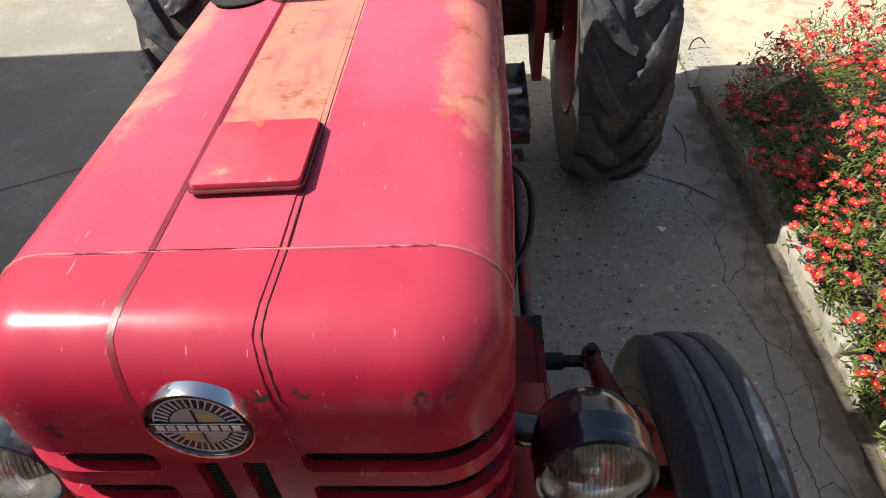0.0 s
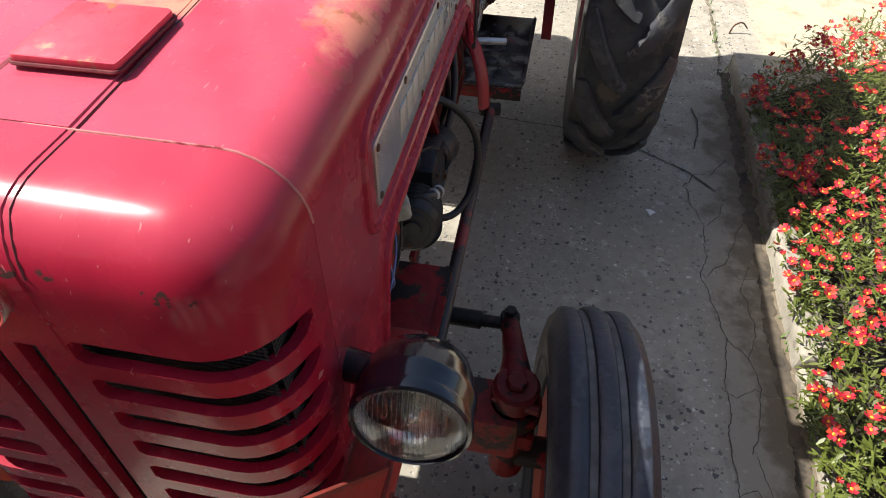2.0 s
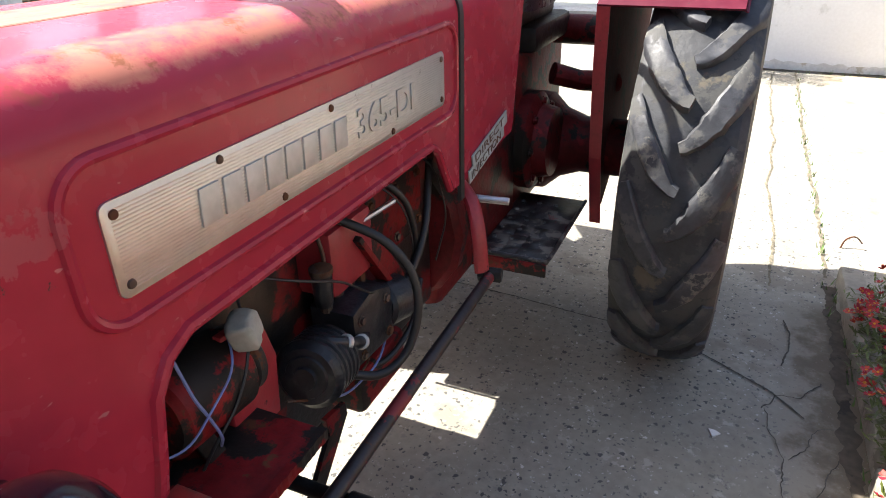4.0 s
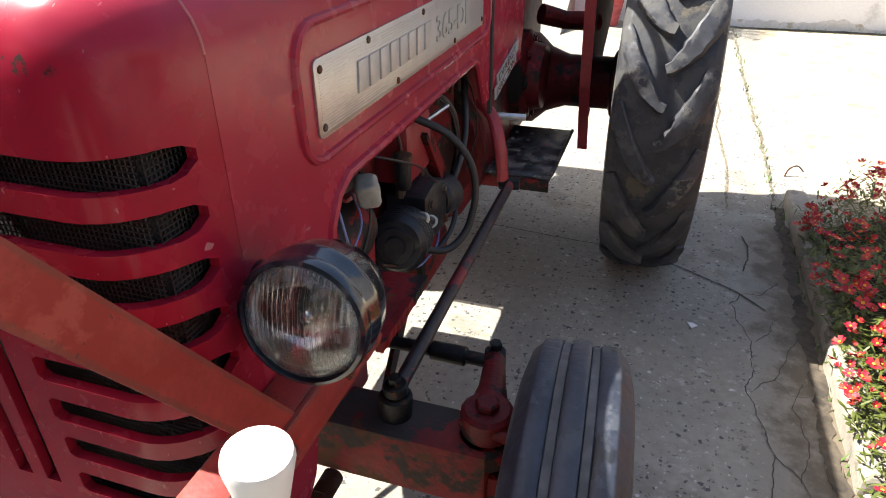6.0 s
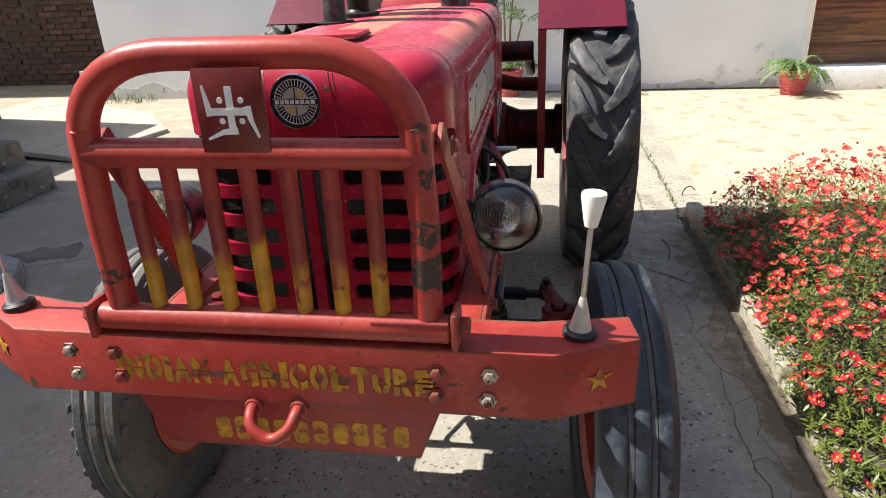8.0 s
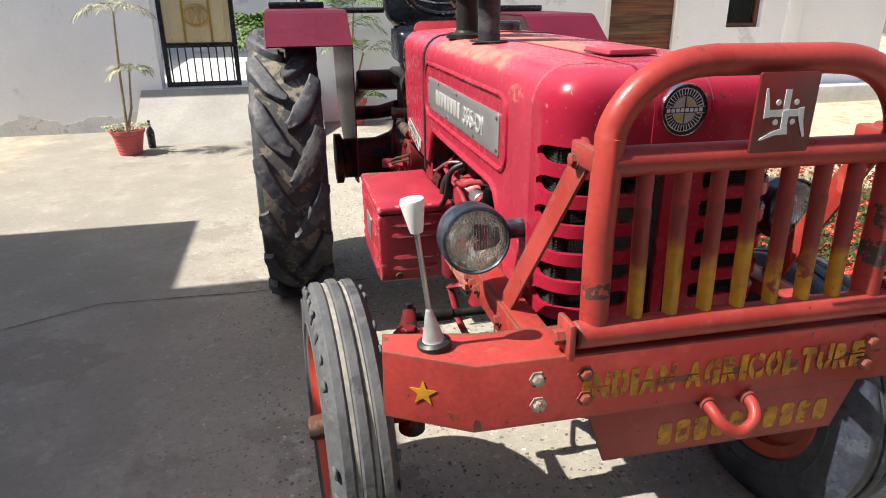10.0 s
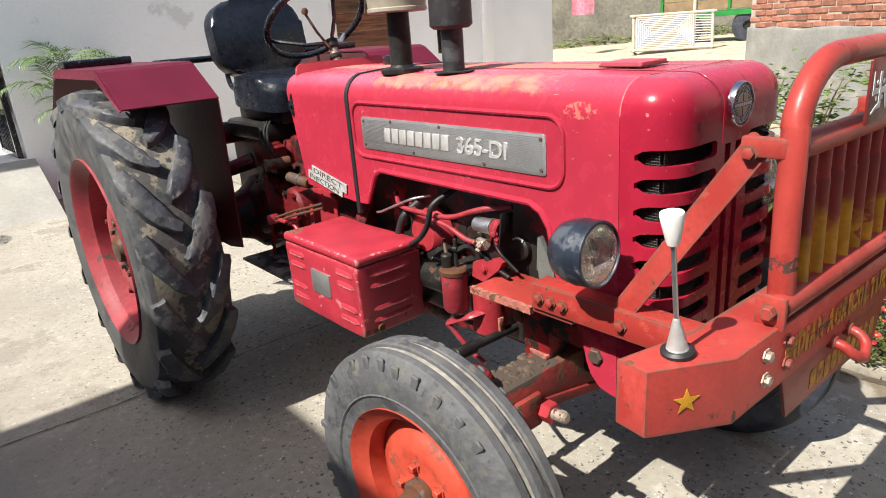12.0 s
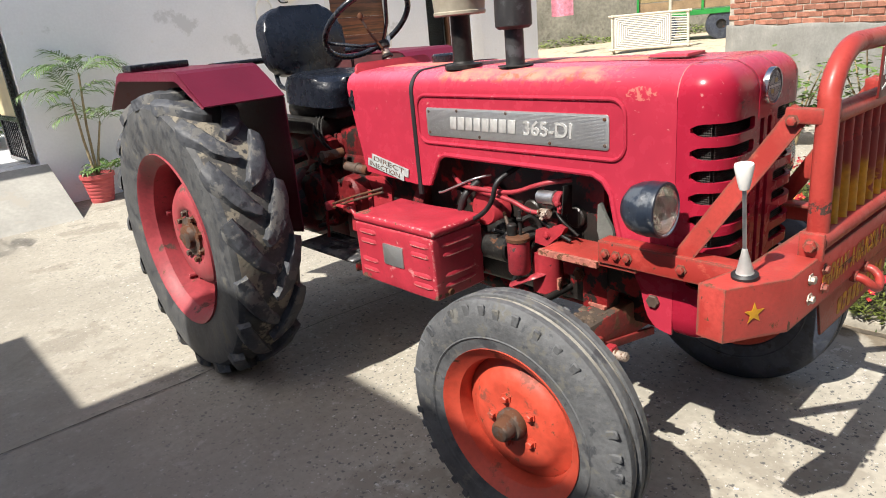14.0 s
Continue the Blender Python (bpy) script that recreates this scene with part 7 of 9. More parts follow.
for y, z in ((0.68, 0.765), (0.88, 0.765), (0.68, 0.875), (0.88, 0.875), (0.78, 0.765), (0.78, 0.875)):
    part("bolt", bolt(bmesh.new(), (0.148, y, z), (1, 0, 0), 0.008, 0.008), M_iron, tractor)
part("lift_pump", lathe(bmesh.new(), [(0, 0), (0.040, 0), (0.044, 0.01), (0.044, 0.022), (0.03, 0.03), (0.026, 0.05), (0, 0.055)], plane_at((0.15, 0.70, 0.66), (0, 1, 0), (0, 0, 1)), 24), M_iron, tractor)
dyn = part("dynamo", rod(bmesh.new(), (0.175, 0.10, 0.835), (0.175, 0.235, 0.825), 0.060, seg=28), M_red_dirty, tractor, "red dynamo on the engine side")
part("end_cap", rod(bmesh.new(), (0.175, 0.235, 0.825), (0.175, 0.262, 0.823), 0.052, seg=28), M_dark, dyn)
part("filter_cap", lathe(bmesh.new(), [(0, 0), (0.0175, 0), (0.019, 0.004), (0.019, 0.011), (0.013, 0.014), (0, 0.015)], pose(0.205, 0.428, 0.872), 20), M_iron, tractor)
part("filter_body", lathe(bmesh.new(), [(0, 0), (0.013, 0.0), (0.015, 0.006), (0.0165, 0.04), (0.0165, 0.057), (0, 0.058)], pose(0.205, 0.428, 0.815), 20), M_oily, tractor)
part("stop_lever", rod(bmesh.new(), (0.185, 0.52, 0.895), (0.225, 0.64, 0.915), 0.005, seg=8), M_zinc, tractor)
bm = box(bmesh.new(), (-0.026, -0.030, -0.030), (0.026, 0.030, 0.032), 0.012, 3)
bmesh.ops.subdivide_edges(bm, edges=list(bm.edges), cuts=2, use_grid_fill=True)
for v in bm.verts:
    v.co += 0.004 * noise.noise_vector(v.co * 60)
bm.transform(pose(0.228, 0.224, 0.902, 14, -8, 25) @ Matrix.Scale(0.72, 4))
part("cloth", bm, mat("pale_rag", (0.36, 0.35, 0.30), 0.9, var=0.2, scale=20, bump=0.6), tractor, "pale cloth tied round a filler neck")
for pts, r in (([(0.19, 0.50, 0.935), (0.262, 0.535, 0.895), (0.306, 0.548, 0.835), (0.318, 0.540, 0.765), (0.308, 0.510, 0.695), (0.280, 0.462, 0.668), (0.235, 0.425, 0.690)], 0.0078),
               ([(0.16, 0.66, 0.95), (0.215, 0.70, 0.90), (0.222, 0.73, 0.80), (0.20, 0.74, 0.70)], 0.007),
               ([(0.16, 0.62, 0.70), (0.225, 0.66, 0.72), (0.235, 0.74, 0.80), (0.20, 0.84, 0.92)], 0.008),
               ([(0.15, 0.50, 0.62), (0.22, 0.56, 0.60), (0.23, 0.68, 0.62), (0.19, 0.80, 0.66)], 0.006),
               ([(-0.18, 0.46, 0.955), (-0.262, 0.494, 0.915), (-0.262, 0.509, 0.855), (-0.262, 0.551, 0.804), (-0.262, 0.612, 0.768), (-0.25, 0.66, 0.755)], 0.0085),
               ([(-0.14, 0.45, 0.70), (-0.22, 0.42, 0.66), (-0.24, 0.46, 0.56), (-0.20, 0.52, 0.50)], 0.008),
               ([(-0.17, 0.66, 0.88), (-0.228, 0.677, 0.845), (-0.232, 0.70, 0.79), (-0.23, 0.715, 0.745)], 0.013)):
    bm = bmesh.new()
    sweep(bm, bend(pts, 0.06, 5), r, 10)
    part("hose", bm, M_rubber, tractor, "black rubber hose")
M_wire = mat("blue_wire", (0.16, 0.20, 0.42), 0.5)
for pts, m_ in (([(0.238, 0.10, 0.946), (0.243, 0.112, 0.88), (0.241, 0.128, 0.842), (0.238, 0.145, 0.795), (0.20, 0.17, 0.74)], M_wire),
                ([(0.20, 0.22, 0.90), (0.235, 0.19, 0.87), (0.243, 0.135, 0.85), (0.242, 0.09, 0.825), (0.23, 0.05, 0.835)], M_white),
                ([(0.20, 0.25, 0.93), (0.237, 0.22, 0.88), (0.238, 0.18, 0.82), (0.225, 0.14, 0.78), (0.20, 0.12, 0.72)], M_rubber),
                ([(0.19, 0.30, 0.93), (0.23, 0.36, 0.90), (0.235, 0.44, 0.86), (0.24, 0.52, 0.79), (0.22, 0.60, 0.76)], M_rubber),
                ([(0.17, 0.64, 0.95), (0.225, 0.67, 0.90), (0.23, 0.70, 0.80), (0.20, 0.72, 0.70)], M_rubber),
                ([(0.16, 0.80, 0.96), (0.22, 0.82, 0.92), (0.235, 0.85, 0.80), (0.20, 0.86, 0.68)], M_rubber),
                ([(0.20, 0.34, 0.70), (0.238, 0.40, 0.655), (0.24, 0.52, 0.645), (0.21, 0.62, 0.66)], M_wire),
                ([(0.21, 0.30, 0.72), (0.235, 0.37, 0.68), (0.238, 0.48, 0.66), (0.20, 0.57, 0.65)], M_iron)):
    bm = bmesh.new()
    sweep(bm, bend(pts, 0.04, 5), 0.0022 if m_ is not M_white else 0.0016, 6)
    part("wire", bm, m_ if m_ is not M_white else M_wire, tractor)
bm = bmesh.new()
sweep(bm, bend([(0.19, 1.005, 0.815), (0.236, 0.985, 0.785), (0.266, 0.955, 0.715), (0.276, 0.948, 0.622)], 0.05), 0.020, 10, flat=0.6)
part("steering_arm", bm, M_red_dull, tractor, "curved red drop arm")
bm = rod(bmesh.new(), (0.262, 0.962, 0.606), (0.318, 0.972, 0.606), 0.018, seg=8)
part("drop_arm_ball", bm, M_dark, tractor)
bm = rod(bmesh.new(), (0.292, 0.965, 0.606), (0.300, 0.128, 0.592), 0.0135)
part("drag_link", bm, mat("worn_black_rod", (0.028, 0.020, 0.020), 0.45, var=0.3, scale=20, bump=0.2, wear=(((0.20, 0.018, 0.02), 0.04, 9, 0.5), (RUST, 0.0, 16, 0.8))), tractor, "long greasy steering rod")
bm = rod(bmesh.new(), (0.298, 0.125, 0.540), (0.300, 0.125, 0.590), 0.028)
rod(bm, (0.300, 0.125, 0.590), (0.300, 0.125, 0.612), 0.021)
rod(bm, (0.300, 0.125, 0.610), (0.300, 0.125, 0.626), 0.012, seg=6)
part("drag_link_joint", bm, M_dark, tractor)
bm = rod(bmesh.new(), (0.235, 1.0, 0.78), (0.315, 1.02, 0.775), 0.009)
part("clutch_pin", bm, M_zinc, tractor)

# right side auxiliaries: filters and pipes
M_oily_right = mat("oily_black_flange", (0.014, 0.014, 0.016), 0.4, metal=0.1, var=0.5, scale=16, bump=0.5, wear=(((0.10, 0.095, 0.09), -0.02, 30, 0.6),))
can = tagged(new("fuel_filter"), "chipped red fuel filter canister with pale collar")
can.parent = tractor
m = pose(-0.270, 0.400, 0)
M_can = mat("chipped_filter_paint", (0.27, 0.026, 0.036), 0.45, var=0.3, scale=12, bump=0.2, wear=(((0.055, 0.045, 0.04), 0.04, 24, 0.7), ((0.36, 0.10, 0.10), -0.01, 18, 0.6)))
part("canister", lathe(bmesh.new(), [(0, 0.618), (0.030, 0.620), (0.037, 0.630), (0.038, 0.735), (0, 0.735)], m, 28), M_can, can)
part("collar", lathe(bmesh.new(), [(0, 0.735), (0.041, 0.735), (0.042, 0.746), (0.036, 0.752), (0, 0.752)], m, 28), M_iron, can)
bm = lathe(bmesh.new(), [(0, 0.752), (0.017, 0.752), (0.017, 0.785), (0.013, 0.789), (0, 0.789)], m @ pose(-0.008, 0.018, 0), 14)
rod(bm, m @ Vector((0.006, -0.006, 0.75)), m @ Vector((0.006, -0.006, 0.835)), 0.006, seg=8)
rod(bm, m @ Vector((0.006, -0.006, 0.80)), m @ Vector((0.006, -0.006, 0.812)), 0.012, seg=6)
sweep(bm, bend([tuple(m @ Vector(p)) for p in ((0.006, -0.01, 0.80), (0.03, -0.03, 0.815), (0.05, -0.05, 0.79), (0.05, -0.055, 0.75))], 0.02), 0.008, 8)
part("head", bm, M_dark, can)
part("filter_bracket", box(bmesh.new(), (-0.26, 0.36, 0.735), (-0.13, 0.44, 0.75), 0.004), M_dark, can)
bm = lathe(bmesh.new(), [(0, 0.540), (0.042, 0.542), (0.050, 0.550), (0.051, 0.690), (0, 0.692)], pose(-0.190, 0.348, 0), 32)
part("filter_bowl", bm, M_red_dull, tractor, "glossy red oil bath bowl")
part("bowl_strap", box(bmesh.new(), (-0.205, 0.292, 0.550), (-0.185, 0.302, 0.600), 0.004), M_lip, tractor)
# chipped flat bar bent under the canister
bm = bmesh.new()
sweep(bm, bend([(-0.20, 0.325, 0.622), (-0.262, 0.352, 0.612), (-0.272, 0.446, 0.566), (-0.270, 0.338, 0.498), (-0.262, 0.300, 0.480)], 0.012, 4), 0.017, 10, flat=0.45)
part("bent_bar", bm, M_can, tractor, "chipped red bar bent under the filter")
# silver cartridge with its red head and end plate
bm = rod(bmesh.new(), (-0.222, 0.346, 0.877), (-0.224, 0.276, 0.880), 0.0215, seg=24)
rod(bm, (-0.2235, 0.284, 0.8797), (-0.224, 0.276, 0.880), 0.0235, seg=24)
part("silver_filter", bm, M_zinc, tractor, "small silver cartridge filter")
bm = rod(bmesh.new(), (-0.224, 0.275, 0.880), (-0.224, 0.246, 0.878), 0.024, 0.027, seg=20)
rod(bm, (-0.224, 0.262, 0.858), (-0.224, 0.262, 0.835), 0.010, seg=10)
bolt(bm, (-0.246, 0.254, 0.872), (-1, -0.3, 0), 0.008, 0.008)
bolt(bm, (-0.240, 0.250, 0.857), (-1, -0.3, 0), 0.007, 0.008)
part("filter_mount", bm, M_can, tractor)
part("mount_plate", slab(bmesh.new(), [(-0.245, 0.835), (-0.195, 0.835), (-0.19, 0.92), (-0.232, 0.925)], 0.004, plane_at((0, 0.242, 0), (1, 0, 0), (0, 0, 1)), 0.001), M_dark, tractor)
bm = rod(bmesh.new(), (-0.228, 0.335, 0.825), (-0.236, 0.298, 0.829), 0.016, seg=14)
for d in ((-1, 0.4, 0.5), (-1, -0.5, 0.2), (-0.6, 0.2, -0.8)):
    bolt(bm, Vector((-0.234, 0.316, 0.828)) + Vector(d) * 0.012, d, 0.008, 0.012)
part("pipe_union", bm, M_bolt, tractor)
bm = slab(bmesh.new(), [(0.352, 0.728), (0.305, 0.722), (0.245, 0.772), (0.229, 0.796), (0.265, 0.797), (0.30, 0.780), (0.345, 0.772)], 0.030, plane_at((-0.245, 0, 0), (0, 1, 0), (0, 0, 1)), 0.004)
bolt(bm, (-0.2455, 0.300, 0.762), (-1, 0, 0), 0.009, 0.008)
part("red_bracket", bm, M_red_dull, tractor, "red cast bracket below the cartridge filter")
for pts, r, mt_ in (([(-0.16, 0.80, 0.885), (-0.233, 0.684, 0.873), (-0.236, 0.514, 0.874), (-0.236, 0.436, 0.880), (-0.232, 0.319, 0.925), (-0.19, 0.24, 0.935)], 0.0080, M_can),
                    ([(-0.16, 0.72, 0.862), (-0.232, 0.600, 0.862), (-0.236, 0.504, 0.861), (-0.236, 0.439, 0.850), (-0.236, 0.378, 0.826), (-0.232, 0.322, 0.826)], 0.0078, M_can),
                    ([(-0.240, 0.800, 0.838), (-0.240, 0.780, 0.842), (-0.240, 0.616, 0.909), (-0.19, 0.58, 0.915)], 0.004, M_zinc),
                    ([(-0.13, 0.46, 0.80), (-0.21, 0.36, 0.80), (-0.240, 0.27, 0.775), (-0.236, 0.215, 0.755)], 0.006, M_dark),
                    ([(-0.13, 0.40, 0.77), (-0.20, 0.30, 0.845), (-0.232, 0.262, 0.82), (-0.22, 0.20, 0.77)], 0.0045, M_dark),
                    ([(-0.14, 0.50, 0.72), (-0.22, 0.44, 0.71), (-0.235, 0.47, 0.755), (-0.20, 0.52, 0.79)], 0.006, M_iron)):
    bm = bmesh.new()
    sweep(bm, bend(pts, 0.05, 5), r, 10)
    part("pipe", bm, mt_, tractor)
bm = slab(bmesh.new(), [(0.46, 0.66), (0.50, 0.655), (0.53, 0.70), (0.50, 0.735), (0.46, 0.73)], 0.03, plane_at((-0.215, 0, 0), (0, 1, 0), (0, 0, 1)), 0.005)
bolt(bm, (-0.2155, 0.49, 0.695), (-1, 0, 0), 0.013, 0.014)
bolt(bm, (-0.2155, 0.475, 0.672), (-1, 0, 0), 0.008, 0.010)
rod(bm, (-0.17, 0.53, 0.70), (-0.235, 0.545, 0.735), 0.007, seg=8)
part("pump_flange", bm, M_oily_right, tractor, "black oily flange with bright nuts")
bm = bmesh.new()
for k in range(5):
    rod(bm, (-0.16, 0.64 + 0.05 * k, 0.70 + 0.02 * (k % 2)), (-0.20, 0.64 + 0.05 * k, 0.70 + 0.02 * (k % 2)), 0.014 + 0.004 * (k % 3), seg=10)
box(bm, (-0.20, 0.52, 0.60), (-0.13, 0.64, 0.76), 0.02)
rod(bm, (-0.19, 0.50, 0.66), (-0.19, 0.66, 0.66), 0.05)
part("starter_motor", bm, M_dark, tractor, "black starter motor")
bm = rod(bmesh.new(), (-0.135, 0.615, 0.79), (-0.205, 0.615, 0.788), 0.082, 0.066)
part("timing_cover", bm, M_red_dull, tractor)
bm = slab(bmesh.new(), [(0.126, 0.880), (0.118, 0.885), (0.085, 0.835), (0.068, 0.790), (0.072, 0.772), (0.118, 0.768), (0.126, 0.80)], 0.016, plane_at((-0.225, 0, 0), (0, 1, 0), (0, 0, 1)), 0.005)
bmesh.ops.subdivide_edges(bm, edges=list(bm.edges), cuts=2, use_grid_fill=True)
for v in bm.verts:
    v.co.x += 0.004 * math.sin(v.co.z * 260 + v.co.y * 90)
part("padding", bm, mat("grey_cloth", (0.10, 0.105, 0.095), 0.95, var=0.2, bump=0.5), tractor, "grey cloth pad behind the panel")

# battery box
M_battery = mat("scuffed_red_sheet", (0.345, 0.026, 0.042), 0.38, var=0.16, scale=9, fine=90, bump=0.1, wear=((RUST, -0.03, 26, 0.8), ((0.50, 0.16, 0.16), -0.045, 16, 0.6)))
for centre, size in (((-0.462, 0.606, 0.74), (0.03, 0.03, 0.07)), ((-0.462, 0.608, 0.60), (0.022, 0.022, 0.10)), ((-0.463, 0.80, 0.782), (0.012, 0.30, 0.012)), ((-0.35, 0.605, 0.782), (0.13, 0.014, 0.012))):
    patch(M_battery, centre, size, (0.50, 0.20, 0.19), 60, 0.54, 0.6)
for centre, size in (((-0.462, 1.0, 0.535), (0.03, 0.06, 0.03)), ((-0.44, 0.61, 0.535), (0.05, 0.03, 0.03)), ((-0.43, 1.02, 0.783), (0.05, 0.07, 0.02))):
    patch(M_battery, centre, size, (0.12, 0.07, 0.04), 45, 0.46, 0.85)
edge_wear(M_battery, (0.42, 0.22, 0.19), 0.010, 0.14, 45)
box_ = tagged(new("battery_box"), "dented red sheet-metal battery box with louvres")
box_.parent = tractor
bm = bmesh.new()
box(bm, (-0.462, 0.606, 0.528), (-0.228, 1.042, 0.752), 0.008, 3)
bmesh.ops.subdivide_edges(bm, edges=[e for e in bm.edges if e.calc_length() > 0.1], cuts=7, use_grid_fill=True)
for v in bm.verts:
    v.co += 0.0045 * noise.noise_vector(v.co * 7)
part("body", bm, M_battery, box_)
bm = box(bmesh.new(), (-0.465, 0.603, 0.7535), (-0.226, 1.045, 0.783), 0.011, 3)
bmesh.ops.subdivide_edges(bm, edges=[e for e in bm.edges if e.calc_length() > 0.1], cuts=7, use_grid_fill=True)
for v in bm.verts:
    v.co += 0.004 * noise.noise_vector(v.co * 6)
part("lid", bm, M_battery, box_)


def louvre(m):
    """A pressed louvre: a rounded ridge, open along its lower edge."""
    bm = bmesh.new()
    rows = []
    for k in range(13):
        t = k / 12
        e = min(1, 7 * t, 7 * (1 - t)) ** 0.6
        rows.append([bm.verts.new(m @ Vector((0.105 * t, z * (0.5 + 0.5 * e), d * e))) for z, d in ((0.013, -0.001), (0.010, 0.002), (0.002, 0.0055), (-0.004, 0.0065), (-0.006, 0.004), (-0.005, -0.001))])
    for p, q in zip(rows, rows[1:]):
        for c in range(5):
            bm.faces.new((p[c], p[c + 1], q[c + 1], q[c]))
    return bm


for k in range(4):
    z = (0.572, 0.609, 0.682, 0.719)[k]
    for y in (0.730, 1.022):
        part("louvre", louvre(plane_at((-0.461, y, z), (0, -1, 0), (0, 0, 1))), M_battery, box_)
    part("louvre", louvre(plane_at((-0.425, 0.607, z), (1.0, 0, 0), (0, 0, 1)) @ Matrix.Diagonal((1.45, 1, 1, 1))), M_battery, box_)
part("data_plate", slab(bmesh.new(), rounded(0.112, 0.078, 0.006), 0.004, plane_at((-0.4635, 0.822, 0.655), (0, -1, 0), (0, 0.0, 1)), 0.001), M_steel, box_, "small silver data plate")
part("catch", rod(bmesh.new(), (-0.40, 0.597, 0.548), (-0.40, 0.608, 0.548), 0.012), M_iron, box_)
for y in (0.70, 1.0):
    bm = box(bmesh.new(), (-0.25, y, 0.515), (-0.12, y + 0.04, 0.530), 0.003)
    part("box_bracket", bm, M_red_dirty, tractor)
bm = bmesh.new()
for dz in (0.0, -0.016):
    rod(bm, (-0.300, 1.440, 0.722 + dz), (-0.296, 1.286, 0.772 + dz), 0.0045, seg=8)
    rod(bm, (-0.296, 1.286, 0.772 + dz), (-0.270, 1.105, 0.824 + dz), 0.0050, seg=8)
lever = part("brake_lever", bm, M_iron, tractor, "thin rusty brake rods with a red pad")
part("lever_pad", slab(bmesh.new(), rounded(0.050, 0.040, 0.010), 0.010, plane_at((-0.304, 1.458, 0.713), (1, 0, 0), (0, 0.3, 1)), 0.003), M_can, lever)
for y, z0, z1 in ((1.355, 0.60, 0.755), (1.215, 0.70, 0.800)):
    part("lever_plate", slab(bmesh.new(), [(y - 0.012, z1), (y + 0.012, z1), (y + 0.022, z0), (y - 0.010, z0)], 0.008, plane_at((-0.256, 0, 0), (0, 1, 0), (0, 0, 1)), 0.002), M_red_dull, tractor)
part("lever_casting", slab(bmesh.new(), [(1.19, 0.79), (1.25, 0.83), (1.46, 0.815), (1.49, 0.67), (1.36, 0.62), (1.20, 0.70)], 0.02, plane_at((-0.160, 0, 0), (0, 1, 0), (0, 0, 1)), 0.006), M_red_dull, tractor, "red casting behind the brake rods")
bm = rod(bmesh.new(), (-0.245, 1.375, 0.884), (-0.245, 1.22, 0.878), 0.020, seg=16)
rod(bm, (-0.245, 1.300, 0.881), (-0.245, 1.285, 0.881), 0.025, seg=16)
part("steering_sleeve", bm, M_iron, tractor, "rusty steel sleeve under the cowl")
# hydraulic castings and linkage behind the cowl
bm = rod(bmesh.new(), (-0.13, 1.42, 0.74), (-0.235, 1.42, 0.74), 0.095, 0.088, seg=32)
for k in range(6):
    a = 2 * math.pi * k / 6
    bolt(bm, (-0.236, 1.42 + 0.072 * math.cos(a), 0.74 + 0.072 * math.sin(a)), (-1, 0, 0), 0.010, 0.010)
part("side_casing", bm, M_grease, tractor, "round greasy side casing with bolts")
part("valve_block", slab(bmesh.new(), [(1.56, 0.86), (1.74, 0.88), (1.76, 0.97), (1.66, 1.00), (1.56, 0.97)], 0.06, plane_at((-0.205, 0, 0), (0, 1, 0), (0, 0, 1)), 0.010), M_grease, tractor, "greasy red valve block under the seat")
bm = rod(bmesh.new(), (-0.17, 1.50, 0.92), (-0.26, 1.52, 0.915), 0.022, seg=16)
rod(bm, (-0.25, 1.52, 0.915), (-0.27, 1.523, 0.914), 0.028, seg=6)
part("shaft_end", bm, M_iron, tractor)
bm = bmesh.new()
sweep(bm, [(-0.235, 1.60, 0.92), (-0.262, 1.56, 0.80), (-0.270, 1.55, 0.66), (-0.280, 1.546, 0.545)], 0.007, 8)
rod(bm, (-0.29, 1.60, 0.590), (-0.255, 1.50, 0.622), 0.010, seg=8)
part("link_rod", bm, M_red_dirty, tractor)
for k in range(3):
    bm = bmesh.new()
    sweep(bm, bend([(-0.14, 1.62 + 0.03 * k, 1.10), (-0.20 - 0.01 * k, 1.60 + 0.03 * k, 1.06 - 0.02 * k), (-0.22, 1.58, 0.96), (-0.17, 1.50 + 0.03 * k, 0.90)], 0.05), 0.0045, 8)
    part("wire", bm, M_core, tractor, "black wire under the seat")

# ---- front axle ----
bm = box(bmesh.new(), (-0.47, 0.072, 0.425), (0.47, 0.172, 0.545), 0.012)
M_beam = mat("rusty_red_beam", (0.20, 0.018, 0.015), 0.7, var=0.35, scale=8, bump=0.6, wear=((RUST, 0.10, 12, 0.9), ((0.045, 0.032, 0.026), 0.06, 5, 0.8)))
patch(M_beam, (-0.33, 0.13, 0.545), (0.24, 0.12, 0.035), (0.050, 0.036, 0.027), 22, 0.36, 0.95)
patch(M_beam, (0.30, 0.13, 0.545), (0.18, 0.10, 0.03), (0.05, 0.036, 0.028), 14, 0.42, 0.8)
axle = part("front_axle", bm, M_beam, tractor, "rusty red front axle beam")
part("axle_pivot", box(bmesh.new(), (-0.11, -0.03, 0.47), (0.11, 0.24, 0.60), 0.02), M_red_dirty, axle)
bm = rod(bmesh.new(), (-0.286, 0.06, 0.444), (-0.288, -0.015, 0.452), 0.015)
rod(bm, (-0.288, -0.012, 0.452), (-0.288, -0.018, 0.4525), 0.012, seg=8)
part("stay_bolt", bm, M_bolt, axle)
part("stay_nut", rod(bmesh.new(), (-0.286, 0.058, 0.445), (-0.287, 0.026, 0.448), 0.029, seg=6), M_red_dull, axle)
part("end_block", box(bmesh.new(), (-0.385, 0.058, 0.405), (-0.290, 0.12, 0.50), 0.010), M_beam, axle)
